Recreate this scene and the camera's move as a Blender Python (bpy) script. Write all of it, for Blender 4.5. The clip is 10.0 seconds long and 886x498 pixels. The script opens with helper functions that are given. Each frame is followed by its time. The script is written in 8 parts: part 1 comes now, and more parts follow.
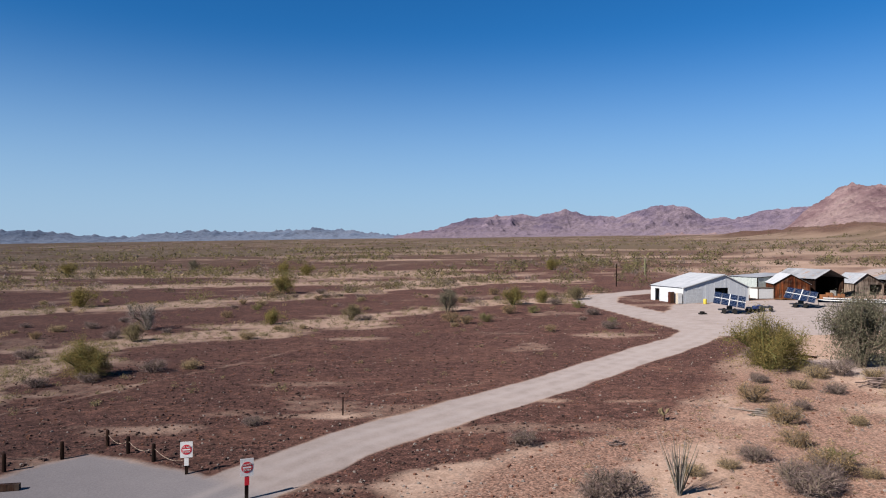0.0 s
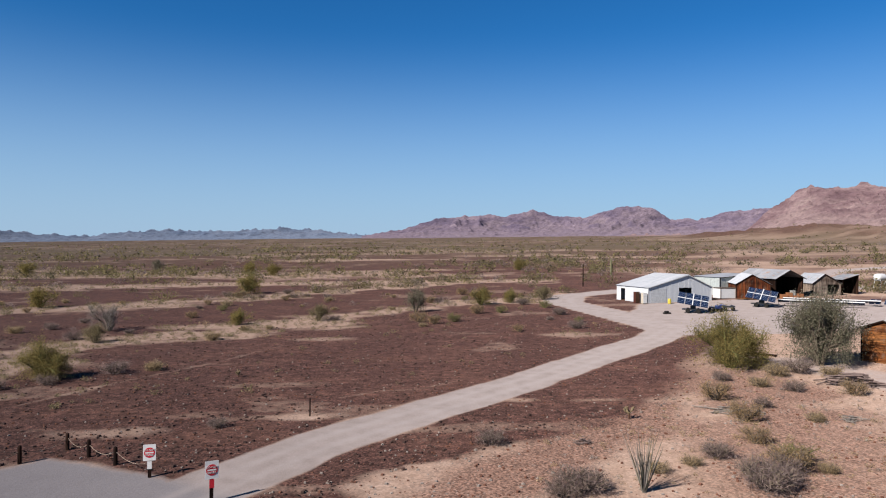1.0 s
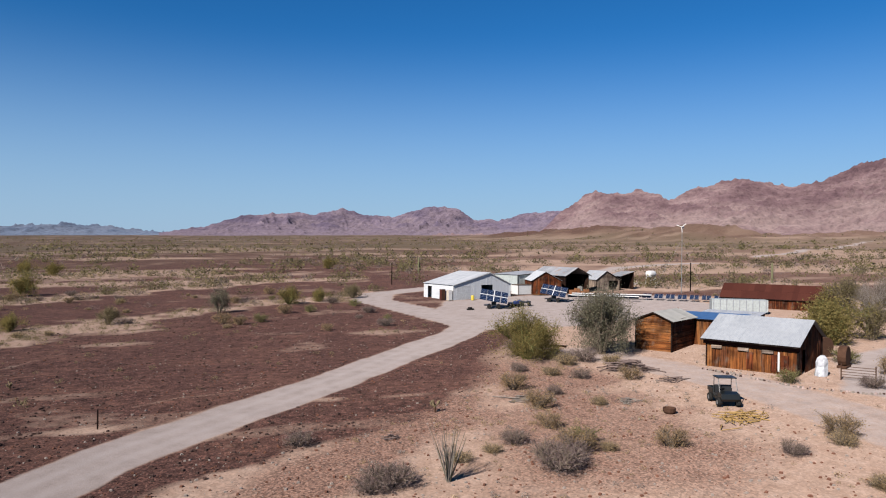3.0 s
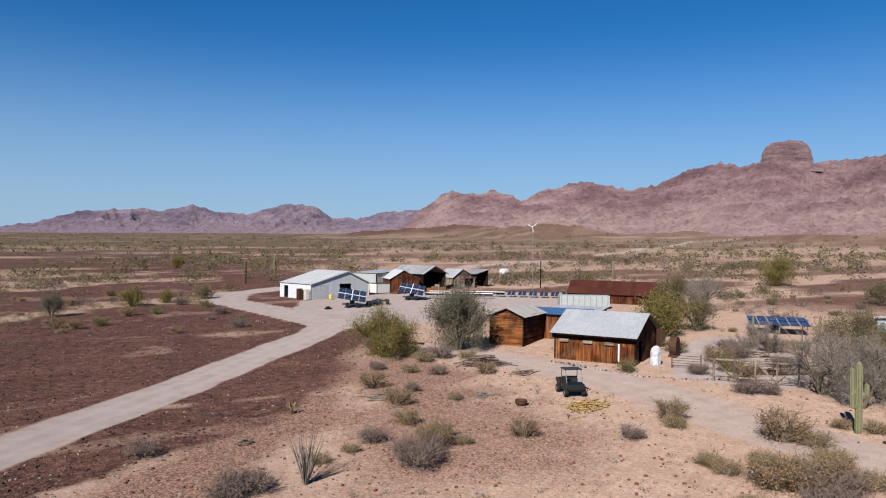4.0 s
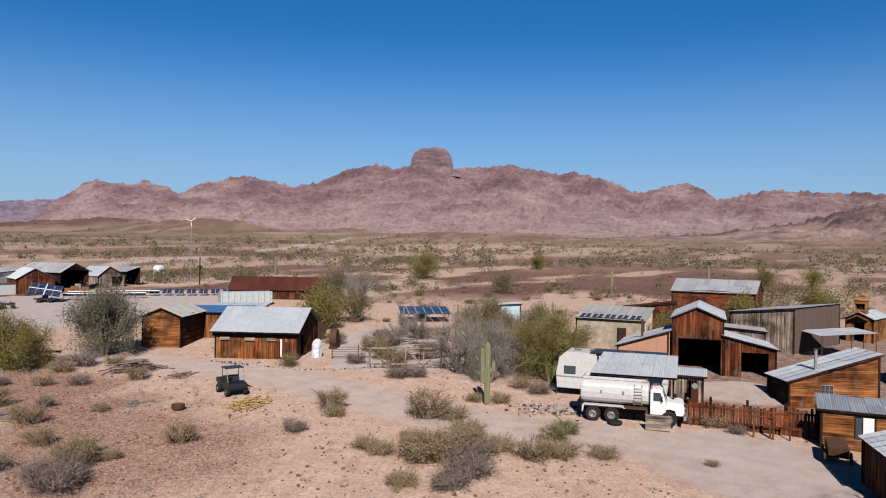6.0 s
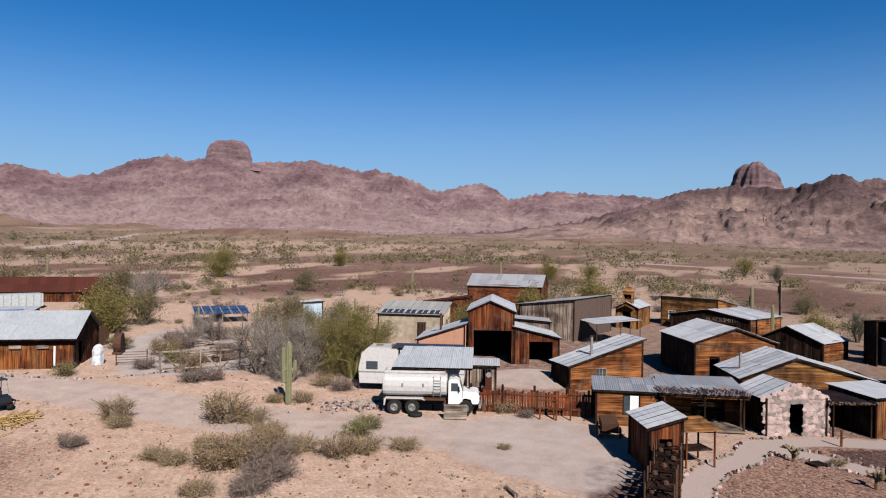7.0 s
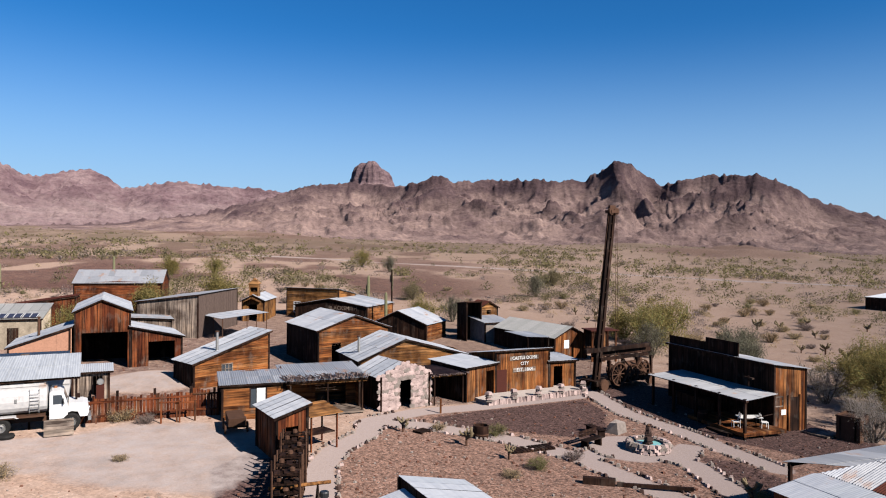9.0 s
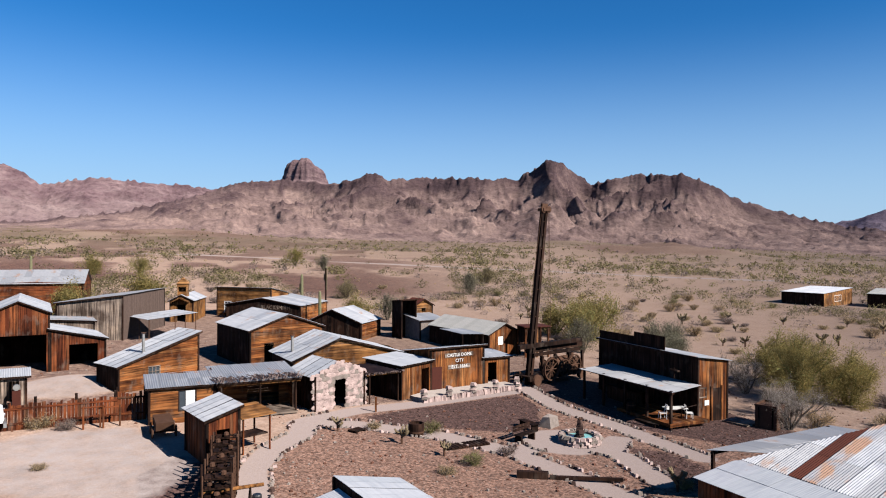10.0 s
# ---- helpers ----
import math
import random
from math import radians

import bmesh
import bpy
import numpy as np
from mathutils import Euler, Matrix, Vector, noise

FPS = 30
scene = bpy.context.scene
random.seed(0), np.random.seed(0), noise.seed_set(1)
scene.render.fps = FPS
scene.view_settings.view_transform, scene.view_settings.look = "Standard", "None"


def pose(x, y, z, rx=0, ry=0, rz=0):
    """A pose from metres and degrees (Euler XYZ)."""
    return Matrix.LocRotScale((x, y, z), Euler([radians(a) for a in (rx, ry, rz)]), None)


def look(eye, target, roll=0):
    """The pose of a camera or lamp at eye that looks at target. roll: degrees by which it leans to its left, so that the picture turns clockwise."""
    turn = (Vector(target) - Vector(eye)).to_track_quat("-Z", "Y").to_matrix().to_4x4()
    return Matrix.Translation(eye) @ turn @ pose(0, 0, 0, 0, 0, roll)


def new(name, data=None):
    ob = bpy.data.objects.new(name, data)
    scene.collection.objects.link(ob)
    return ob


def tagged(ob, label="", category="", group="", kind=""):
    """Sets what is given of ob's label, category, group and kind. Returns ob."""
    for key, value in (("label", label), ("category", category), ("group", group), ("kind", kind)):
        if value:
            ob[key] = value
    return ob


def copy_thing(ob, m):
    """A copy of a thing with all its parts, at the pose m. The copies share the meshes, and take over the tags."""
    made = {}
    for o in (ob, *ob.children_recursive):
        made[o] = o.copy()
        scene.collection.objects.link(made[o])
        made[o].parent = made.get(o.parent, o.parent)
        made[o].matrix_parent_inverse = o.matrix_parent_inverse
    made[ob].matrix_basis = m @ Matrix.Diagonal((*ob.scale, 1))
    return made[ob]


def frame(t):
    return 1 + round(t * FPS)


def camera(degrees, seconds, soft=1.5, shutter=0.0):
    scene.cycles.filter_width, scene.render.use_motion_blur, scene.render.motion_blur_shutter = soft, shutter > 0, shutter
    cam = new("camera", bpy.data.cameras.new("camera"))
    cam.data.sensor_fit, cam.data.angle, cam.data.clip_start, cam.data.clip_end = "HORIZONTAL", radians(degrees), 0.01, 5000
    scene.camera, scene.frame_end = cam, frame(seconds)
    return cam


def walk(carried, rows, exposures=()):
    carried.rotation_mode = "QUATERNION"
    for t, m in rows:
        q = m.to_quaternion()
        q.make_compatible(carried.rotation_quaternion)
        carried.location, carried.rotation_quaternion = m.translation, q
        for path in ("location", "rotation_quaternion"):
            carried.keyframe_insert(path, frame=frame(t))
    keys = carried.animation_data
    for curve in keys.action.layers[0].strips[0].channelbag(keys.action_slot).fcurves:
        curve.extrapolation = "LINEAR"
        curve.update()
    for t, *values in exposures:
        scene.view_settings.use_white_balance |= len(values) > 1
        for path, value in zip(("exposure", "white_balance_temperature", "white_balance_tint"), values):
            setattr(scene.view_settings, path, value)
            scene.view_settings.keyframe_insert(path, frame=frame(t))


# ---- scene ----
# ---------- camera: it hovers and turns ----------
EYE = 12.4
cam = camera(64.12, 10.0, soft=1.1)
TURN = [(0.0, 0.0, -0.14, 0.34), (0.5, 1.08, -0.13, 0.42), (1.0, 2.57, -0.12, 0.47), (1.5, 4.69, -0.12, 0.55),
        (2.0, 8.0, -0.1, 0.63), (2.5, 12.44, -0.09, 0.68), (4.0, 29.33, -0.04, 0.79), (4.5, 34.23, -0.03, 0.81),
        (5.0, 39.92, -0.02, 0.84), (5.5, 47.48, -0.01, 0.89), (6.0, 56.16, 0.01, 0.9), (7.5, 79.74, -0.04, 0.79),
        (8.0, 87.66, -0.08, 0.72), (8.5, 95.41, -0.16, 0.61), (9.0, 101.7, -0.23, 0.54), (9.5, 105.39, -0.31, 0.44),
        (10.0, 106.98, -0.36, 0.38)]


def turned(bearing, pitch, roll):
    return pose(0, 0, EYE, 0, 0, -bearing) @ pose(0, 0, 0, 90 + pitch) @ pose(0, 0, 0, 0, 0, roll)


walk(cam, [(t, turned(a, p, r)) for t, a, p, r in TURN],
     [(0.0, 1.14, 6250, 14), (4.5, 0.98, 6250, 14), (6.0, 0.97, 6250, 14), (8.0, 1.12, 6250, 14), (10.0, 1.35, 6250, 14)])

# ---------- light ----------
SUN_BEARING, SUN_HEIGHT = 233.0, 36.0
world = bpy.data.worlds.new("desert_sky")
scene.world = world
world.use_nodes = True
wn = world.node_tree
sky = wn.nodes.new("ShaderNodeTexSky")
sky.sky_type = "NISHITA"
sky.sun_disc = False
sky.sun_elevation, sky.sun_rotation = radians(SUN_HEIGHT), radians(SUN_BEARING)
sky.altitude, sky.air_density, sky.dust_density, sky.ozone_density = 1200, 0.90, 0.0, 3.3
deep = wn.nodes.new("ShaderNodeHueSaturation")
deep.inputs["Saturation"].default_value = 1.33
wn.links.new(sky.outputs[0], deep.inputs["Color"])
clear = wn.nodes.new("ShaderNodeMix")
clear.data_type, clear.blend_type = "RGBA", "MULTIPLY"
clear.inputs[0].default_value, clear.inputs[7].default_value = 1.0, (0.84, 1.0, 1.035, 1)
wn.links.new(deep.outputs[0], clear.inputs[6])
# dry haze towards the horizon, the same all round
up = wn.nodes.new("ShaderNodeSeparateXYZ")
wn.links.new(wn.nodes.new("ShaderNodeTexCoord").outputs["Generated"], up.inputs[0])
low = wn.nodes.new("ShaderNodeMapRange")
low.interpolation_type = "SMOOTHSTEP"
for key, value in (("From Min", -0.02), ("From Max", 0.30), ("To Min", 0.92), ("To Max", 0.0)):
    low.inputs[key].default_value = value
wn.links.new(up.outputs["Z"], low.inputs["Value"])
haze = wn.nodes.new("ShaderNodeMix")
haze.data_type = "RGBA"
haze.inputs[7].default_value = (3.35, 4.9, 6.5, 1)
wn.links.new(low.outputs[0], haze.inputs[0])
wn.links.new(clear.outputs[2], haze.inputs[6])
wn.links.new(haze.outputs[2], wn.nodes["Background"].inputs[0])
wn.nodes["Background"].inputs[1].default_value = 0.047
sun = new("sun", bpy.data.lights.new("sun", "SUN"))
sun.data.energy, sun.data.angle, sun.data.color = 5.0, radians(0.55), (1.0, 0.93, 0.82)
sb, sh = radians(SUN_BEARING), radians(SUN_HEIGHT)
sun.matrix_world = look((400 * math.sin(sb) * math.cos(sh), 400 * math.cos(sb) * math.cos(sh), 400 * math.sin(sh)), (0, 0, 0))


# ---------- materials ----------
def mat(name, rough=0.8, metal=0.0):
    m = bpy.data.materials.new(name)
    m.use_nodes = True
    b = m.node_tree.nodes["Principled BSDF"]
    b.inputs["Roughness"].default_value, b.inputs["Metallic"].default_value = rough, metal
    b.inputs["Specular IOR Level"].default_value = 0.08 if rough >= 0.65 else 0.5
    b.inputs["Diffuse Roughness"].default_value = 1.0 if rough >= 0.9 else 0.0
    return m, m.node_tree, b


def node(nt, kind, **values):
    n = nt.nodes.new("ShaderNode" + kind)
    for key, value in values.items():
        n.inputs[key.replace("_", " ")].default_value = value
    return n


def noise_at(nt, scale, stretch=(1, 1, 1), detail=4.0, space="Object", rough=0.55):
    """A noise in metres, stretched; its value socket."""
    co = nt.nodes.new("ShaderNodeTexCoord")
    mp = nt.nodes.new("ShaderNodeMapping")
    mp.inputs["Scale"].default_value = stretch
    n = node(nt, "TexNoise", Scale=scale, Detail=detail, Roughness=rough)
    nt.links.new(co.outputs[space], mp.inputs[0])
    nt.links.new(mp.outputs[0], n.inputs["Vector"])
    return n.outputs["Fac"]


def ramp(nt, fac, stops):
    r = nt.nodes.new("ShaderNodeValToRGB")
    el = r.color_ramp.elements
    while len(el) < len(stops):
        el.new(0.5)
    for e, (p, c) in zip(el, stops):
        e.position, e.color = p, (*c, 1)
    nt.links.new(fac, r.inputs[0])
    return r.outputs[0]


def mix(nt, fac, a, b, kind="MIX"):
    m = nt.nodes.new("ShaderNodeMix")
    m.data_type, m.blend_type = "RGBA", kind
    for sock, value in ((m.inputs[0], fac), (m.inputs[6], a), (m.inputs[7], b)):
        if isinstance(value, (int, float)):
            sock.default_value = value
        elif isinstance(value, tuple):
            sock.default_value = (*value, 1)
        else:
            nt.links.new(value, sock)
    return m.outputs[2]


def bump(nt, b, height, strength=0.4, distance=0.02):
    n = node(nt, "Bump", Strength=strength, Distance=distance)
    nt.links.new(height, n.inputs["Height"])
    nt.links.new(n.outputs[0], b.inputs["Normal"])


def scaled(nt, sock, low, high):
    n = node(nt, "MapRange")
    n.inputs["To Min"].default_value, n.inputs["To Max"].default_value = low, high
    nt.links.new(sock, n.inputs["Value"])
    return n.outputs[0]


def island(nt):
    return nt.nodes.new("ShaderNodeNewGeometry").outputs["Random Per Island"]


def each(nt):
    return nt.nodes.new("ShaderNodeObjectInfo").outputs["Random"]


def wood_mat(name, stops, upright=True, wear=0.5):
    """Weathered boards: every board its own tone, grain along it, grey wear and dark stains."""
    m, nt, b = mat(name, 0.82)
    add = nt.nodes.new("ShaderNodeMath")
    nt.links.new(island(nt), add.inputs[0])
    nt.links.new(each(nt), add.inputs[1])
    part_of = nt.nodes.new("ShaderNodeMath")
    part_of.operation = "FRACT"
    nt.links.new(add.outputs[0], part_of.inputs[0])
    tone = ramp(nt, part_of.outputs[0], [(q, (0.325 * col[0], 0.292 * col[1], 0.272 * col[2])) for q, col in stops])
    grain = noise_at(nt, 1.0, (9, 9, 0.45) if upright else (0.45, 0.45, 9), 5)
    wide = noise_at(nt, 0.55, (1, 1, 1), 3)
    c = mix(nt, 1.0, tone, ramp(nt, grain, [(0.34, (0.22, 0.18, 0.165)), (0.48, (0.9, 0.88, 0.86)), (0.66, (1.5, 1.44, 1.36))]), "MULTIPLY")
    c = mix(nt, 1.0, c, ramp(nt, wide, [(0.36, (0.38, 0.34, 0.32)), (0.5, (0.95, 0.95, 0.95)), (0.64, (1.35, 1.32, 1.25))]), "MULTIPLY")
    grey = node(nt, "MapRange", From_Min=0.55, From_Max=0.75, To_Max=wear)
    nt.links.new(noise_at(nt, 1.7, (1, 1, 0.5), 5), grey.inputs["Value"])
    c = mix(nt, grey.outputs[0], c, (0.11, 0.088, 0.07))
    nt.links.new(c, b.inputs["Base Color"])
    bump(nt, b, grain, 0.5, 0.012)
    return m


CEDAR = [(0.0, (0.17, 0.062, 0.022)), (0.3, (0.30, 0.115, 0.038)), (0.6, (0.40, 0.17, 0.058)), (0.85, (0.47, 0.23, 0.09)), (1.0, (0.22, 0.12, 0.07))]
REDW = [(0.0, (0.12, 0.035, 0.016)), (0.4, (0.22, 0.068, 0.028)), (0.8, (0.33, 0.115, 0.045)), (1.0, (0.18, 0.09, 0.05))]
OCHRE = [(0.0, (0.30, 0.15, 0.05)), (0.5, (0.46, 0.24, 0.09)), (1.0, (0.52, 0.30, 0.13))]
GREYW = [(0.0, (0.30, 0.27, 0.24)), (0.5, (0.47, 0.42, 0.38)), (1.0, (0.60, 0.54, 0.48))]
DARK_SHADE_W = [(0.0, (0.022, 0.012, 0.009)), (0.5, (0.044, 0.023, 0.016)), (1.0, (0.075, 0.042, 0.03))]
wood_v, wood_h = wood_mat("cedar_upright", CEDAR), wood_mat("cedar_flat", CEDAR, False)
red_v, red_h = wood_mat("redwood_upright", REDW), wood_mat("redwood_flat", REDW, False)
ochre_v, ochre_h = wood_mat("ochre_upright", OCHRE), wood_mat("ochre_flat", OCHRE, False)
grey_v, grey_h = wood_mat("grey_boards", GREYW, True, 0.3), wood_mat("grey_flat", GREYW, False, 0.3)
# dark boards; also the painted-in shade of unlit town walls
dark_and_shade_wood = wood_mat("dark_timber_and_shade", DARK_SHADE_W, True, 0.35)


def metal_mat(name, stops, rust=0.12, metal=0.55, rough=0.46):
    """Sheet metal: each sheet its own tone, streaks down the slope, patches of rust."""
    m, nt, b = mat(name, rough, metal)
    tone = ramp(nt, each(nt), [(q, tuple(0.64 * v for v in col)) for q, col in stops])
    streak = noise_at(nt, 1.0, (5, 0.5, 5), 4)
    c = mix(nt, 1.0, tone, ramp(nt, streak, [(0.3, (0.84, 0.85, 0.87)), (0.55, (1, 1, 1)), (0.8, (1.06, 1.06, 1.06))]), "MULTIPLY")
    spot = node(nt, "MapRange", From_Min=0.70 - rust, From_Max=0.82 - rust)
    nt.links.new(noise_at(nt, 0.8, (1.4, 0.8, 1), 6), spot.inputs["Value"])
    c = mix(nt, spot.outputs[0], c, mix(nt, noise_at(nt, 5), (0.17, 0.085, 0.05), (0.27, 0.17, 0.11)))
    nt.links.new(c, b.inputs["Base Color"])
    nt.links.new(scaled(nt, spot.outputs[0], metal, 0.0), b.inputs["Metallic"])
    nt.links.new(scaled(nt, streak, rough - 0.12, rough + 0.2), b.inputs["Roughness"])
    bump(nt, b, noise_at(nt, 2.5), 0.25, 0.03)
    return m


zinc = metal_mat("galvanised_sheet", [(0.0, (0.35, 0.37, 0.40)), (0.5, (0.43, 0.445, 0.47)), (1.0, (0.52, 0.53, 0.55))], 0.09, 0.25, 0.5)
zinc_old = metal_mat("old_galvanised_sheet", [(0.0, (0.30, 0.31, 0.325)), (0.5, (0.37, 0.375, 0.39)), (1.0, (0.44, 0.445, 0.455))], 0.12, 0.3, 0.5)
white_sheet = metal_mat("white_painted_sheet", [(0.0, (0.42, 0.44, 0.46)), (1.0, (0.50, 0.51, 0.53))], 0.02, 0.0, 0.5)
tan_sheet = metal_mat("tan_sheet", [(0.0, (0.32, 0.315, 0.29)), (1.0, (0.40, 0.39, 0.36))], 0.0, 0.15, 0.55)
rust_patch = metal_mat("rust_patched_sheet", [(0.0, (0.34, 0.35, 0.37)), (1.0, (0.42, 0.43, 0.45))], 0.24)
pale_sheet = metal_mat("pale_grey_sheet", [(0.0, (0.41, 0.43, 0.45)), (1.0, (0.45, 0.47, 0.49))], -0.03, 0.1, 0.55)
rust_sheet = metal_mat("rusted_sheet", [(0.0, (0.065, 0.020, 0.014)), (0.5, (0.075, 0.023, 0.016)), (1.0, (0.088, 0.028, 0.019))], -0.02, 0.0, 0.8)


def plain(name, colour, rough=0.7, metal=0.0, scale=3.0, vary=0.25, relief=0.15):
    """One colour with dirt at two scales and a fine relief."""
    m, nt, b = mat(name, rough, metal)
    colour = tuple(0.72 * c for c in colour)
    lo, hi = tuple(c * (1 - vary) for c in colour), tuple(min(1, c * (1 + vary * 0.6)) for c in colour)
    c = ramp(nt, noise_at(nt, scale, detail=5), [(0.3, lo), (0.6, colour), (0.8, hi)])
    c = mix(nt, 1.0, c, ramp(nt, noise_at(nt, scale * 7, detail=3), [(0.3, (0.85, 0.85, 0.85)), (0.7, (1.1, 1.1, 1.1))]), "MULTIPLY")
    nt.links.new(c, b.inputs["Base Color"])
    bump(nt, b, noise_at(nt, scale * 6), relief, 0.02)
    return m


white_paint = plain("white_paint", (0.68, 0.67, 0.65), 0.45, vary=0.1)
black_paint = plain("black_plastic", (0.02, 0.021, 0.023), 0.45)
rubber = plain("tyre_rubber", (0.022, 0.021, 0.02), 0.85)
steel = plain("dull_steel", (0.42, 0.41, 0.39), 0.45, 0.7)
iron = plain("rusty_iron", (0.095, 0.05, 0.032), 0.8, 0.2)
sign_red = plain("sign_red", (0.55, 0.018, 0.03), 0.4, vary=0.08)
stucco = plain("cream_stucco", (0.38, 0.315, 0.235), 0.9, scale=1.2, vary=0.45)
pink_stucco = plain("pink_stucco", (0.44, 0.235, 0.155), 0.9, scale=1.2, vary=0.12)
concrete = plain("pale_concrete", (0.34, 0.29, 0.255), 0.9, scale=1.5, vary=0.15)
stone_pink = plain("pink_stone", (0.42, 0.315, 0.285), 0.85, scale=2.2, vary=0.5, relief=0.5)
stone_grey = plain("grey_stone", (0.27, 0.225, 0.195), 0.9, scale=3.0, vary=0.3, relief=0.5)
dark_stone = plain("dark_stone", (0.075, 0.046, 0.038), 0.9, scale=3.0, vary=0.35, relief=0.5)
mortar = plain("mortar", (0.22, 0.165, 0.14), 0.95, scale=4.0)
panel_blue = plain("solar_cells", (0.014, 0.026, 0.062), 0.14, 0.0, vary=0.2, relief=0.02)
panel_pale = plain("solar_frame", (0.6, 0.61, 0.63), 0.4, 0.7)
glass_dark = plain("window_glass", (0.05, 0.06, 0.07), 0.08, vary=0.1, relief=0.02)
blue_tarp = plain("blue_tarp", (0.05, 0.13, 0.30), 0.55, vary=0.25)
yellow_paint = plain("yellow_plastic", (0.65, 0.5, 0.05), 0.5)
orange_stuff = plain("orange_crates", (0.30, 0.13, 0.06), 0.7)
# ---------- ground: a fan rising towards the mountains ----------
def gz(x, y):
    return 0.0257 * (0.766 * x + 0.643 * y)


def at(bearing, distance):
    return distance * math.sin(radians(bearing)), distance * math.cos(radians(bearing))


def smooth(e0, e1, v):
    v = np.clip((v - e0) / (e1 - e0), 0, 1)
    return v * v * (3 - 2 * v)


def near_line(x, y, pts):
    """Distance of arrays of places from a line of points."""
    best = np.full(np.shape(x), 1e9)
    for (ax, ay), (bx, by) in zip(pts, pts[1:]):
        dx, dy = bx - ax, by - ay
        k = np.clip(((x - ax) * dx + (y - ay) * dy) / (dx * dx + dy * dy), 0, 1)
        best = np.minimum(best, np.hypot(x - ax - k * dx, y - ay - k * dy))
    return best


def inside(x, y, pts):
    """How far inside a convex outline, given by its corners."""
    best = np.full(np.shape(x), 1e9)
    if sum(a[0] * b_[1] - b_[0] * a[1] for a, b_ in zip(pts, pts[1:] + pts[:1])) < 0:
        pts = pts[::-1]
    for (ax, ay), (bx, by) in zip(pts, pts[1:] + pts[:1]):
        n = math.hypot(bx - ax, by - ay)
        best = np.minimum(best, ((bx - ax) * (y - ay) - (by - ay) * (x - ax)) / n)
    return best


_lat = np.random.RandomState(5).rand(256, 256)


def field(x, y):
    """Smooth value noise of arrays, about 1 unit across."""
    i, j = np.floor(x).astype(int), np.floor(y).astype(int)
    u, v = x - i, y - j
    u, v = u * u * (3 - 2 * u), v * v * (3 - 2 * v)
    g = lambda a, b: _lat[a & 255, b & 255]
    return (g(i, j) * (1 - u) + g(i + 1, j) * u) * (1 - v) + (g(i, j + 1) * (1 - u) + g(i + 1, j + 1) * u) * v


def fbm(x, y, n=4):
    return sum(field(x * 2**k + 17 * k, y * 2**k + 31 * k) / 2 ** (k + 1) for k in range(n)) / (1 - 0.5**n)


ROAD = [(-13.0, 30.0), (-9.5, 36.3), (-4.9, 43.3), (2.8, 51.8), (7.4, 56.9), (13.0, 63.0), (21.5, 73.6), (28.0, 81.0), (34.0, 90.0)]
LANE = [(34.0, 88.0), (31.5, 103.0), (29.5, 116.0), (27.5, 128.0), (32.0, 141.0), (44.0, 150.0)]
TRACK = [(37.0, 65.0), (39.0, 58.0), (41.3, 48.0), (41.3, 39.0), (39.8, 30.0), (39.6, 23.0), (41.2, 16.0), (42.5, 8.0), (41.5, 4.0)]
YARD = [(32.0, 84.0), (46.0, 84.0), (80.0, 96.0), (86.0, 118.0), (60.0, 128.0), (40.0, 121.0), (31.0, 104.0)]
LOT = [(34.0, 3.5), (38.5, 1.5), (47.5, 5.0), (48.0, 10.5), (44.0, 14.0), (37.0, 12.0)]
CORRAL = [(47.0, 43.0), (52.0, 35.0), (60.0, 37.0), (72.0, 52.0), (70.0, 58.0), (58.0, 54.0)]
STAND = [(-25.0, 32.0), (-7.0, 29.0), (-8.5, 35.8), (-14.0, 38.2), (-19.6, 42.2), (-23.0, 38.5)]
PATHS = [[(30.0, -0.6), (34.0, -1.2), (37.5, -1.3), (40.6, -2.3), (43.5, -4.3), (46.8, -5.2), (47.6, -7.0)],
         [(46.0, -5.4), (45.0, -8.2), (43.4, -10.3), (41.4, -13.0), (37.8, -15.8), (33.8, -17.2), (29.0, -18.8)],
         [(37.6, -16.2), (39.8, -19.6)], [(37.8, -20.6), (35.8, -21.8), (31.4, -21.4)], [(36.6, -21.4), (38.6, -23.2)],
         [(55.0, -23.4), (47.0, -23.2), (41.5, -24.8), (34.5, -26.2)]]
WALK = [(46.2, -4.6), (48.6, -8.5), (49.6, -13.0), (52.6, -22.4)]
FAR_ROADS = [[(96, 150), (110, 190), (136, 218), (185, 238)], [(255, 285), (272, 297), (330, 335), (370, 367), (520, 480), (695, 604)],
             [(372, 40), (332, -17), (300, -39), (266, -67), (236, -113), (206, -147), (180, -185)]]
WASHES = [([(-41, 60), (-39.5, 73), (-39, 86), (-28, 93), (-15, 102), (-8, 111), (2, 122), (12, 129), (25, 138), (33, 146)], 6.0),
          ([(-90, 110), (-69, 126), (-52, 134), (-35, 143), (-27, 152), (-11, 166), (4, 177)], 6.5),
          ([(-130, 176), (-91, 181), (-43, 190), (-13, 191), (34, 188)], 8.5)]
SAND = [(-19.5, 46.0, 5.5, 1.8), (-7.8, 49.0, 3.0, 1.0), (19.0, 86.0, 6.0, 3.2), (8.3, 52.7, 1.5, 0.8), (14.0, 52.2, 2.3, 0.8), (-10.0, 86.2, 6.0, 2.0), (-28.0, 100.0, 8.0, 5.0), (-44.0, 141.0, 10.0, 4.0)]
FOOTPATHS = [[(-33.5, 48.0), (-29.5, 54.2), (-25.6, 61.2), (-20.0, 70.0), (-13.0, 84.0)], [(-5.5, 54.6), (-2.4, 56.6), (0.8, 57.0), (5.0, 61.0)], [(0.0, 38.0), (6.0, 39.5), (11.0, 41.5)]]


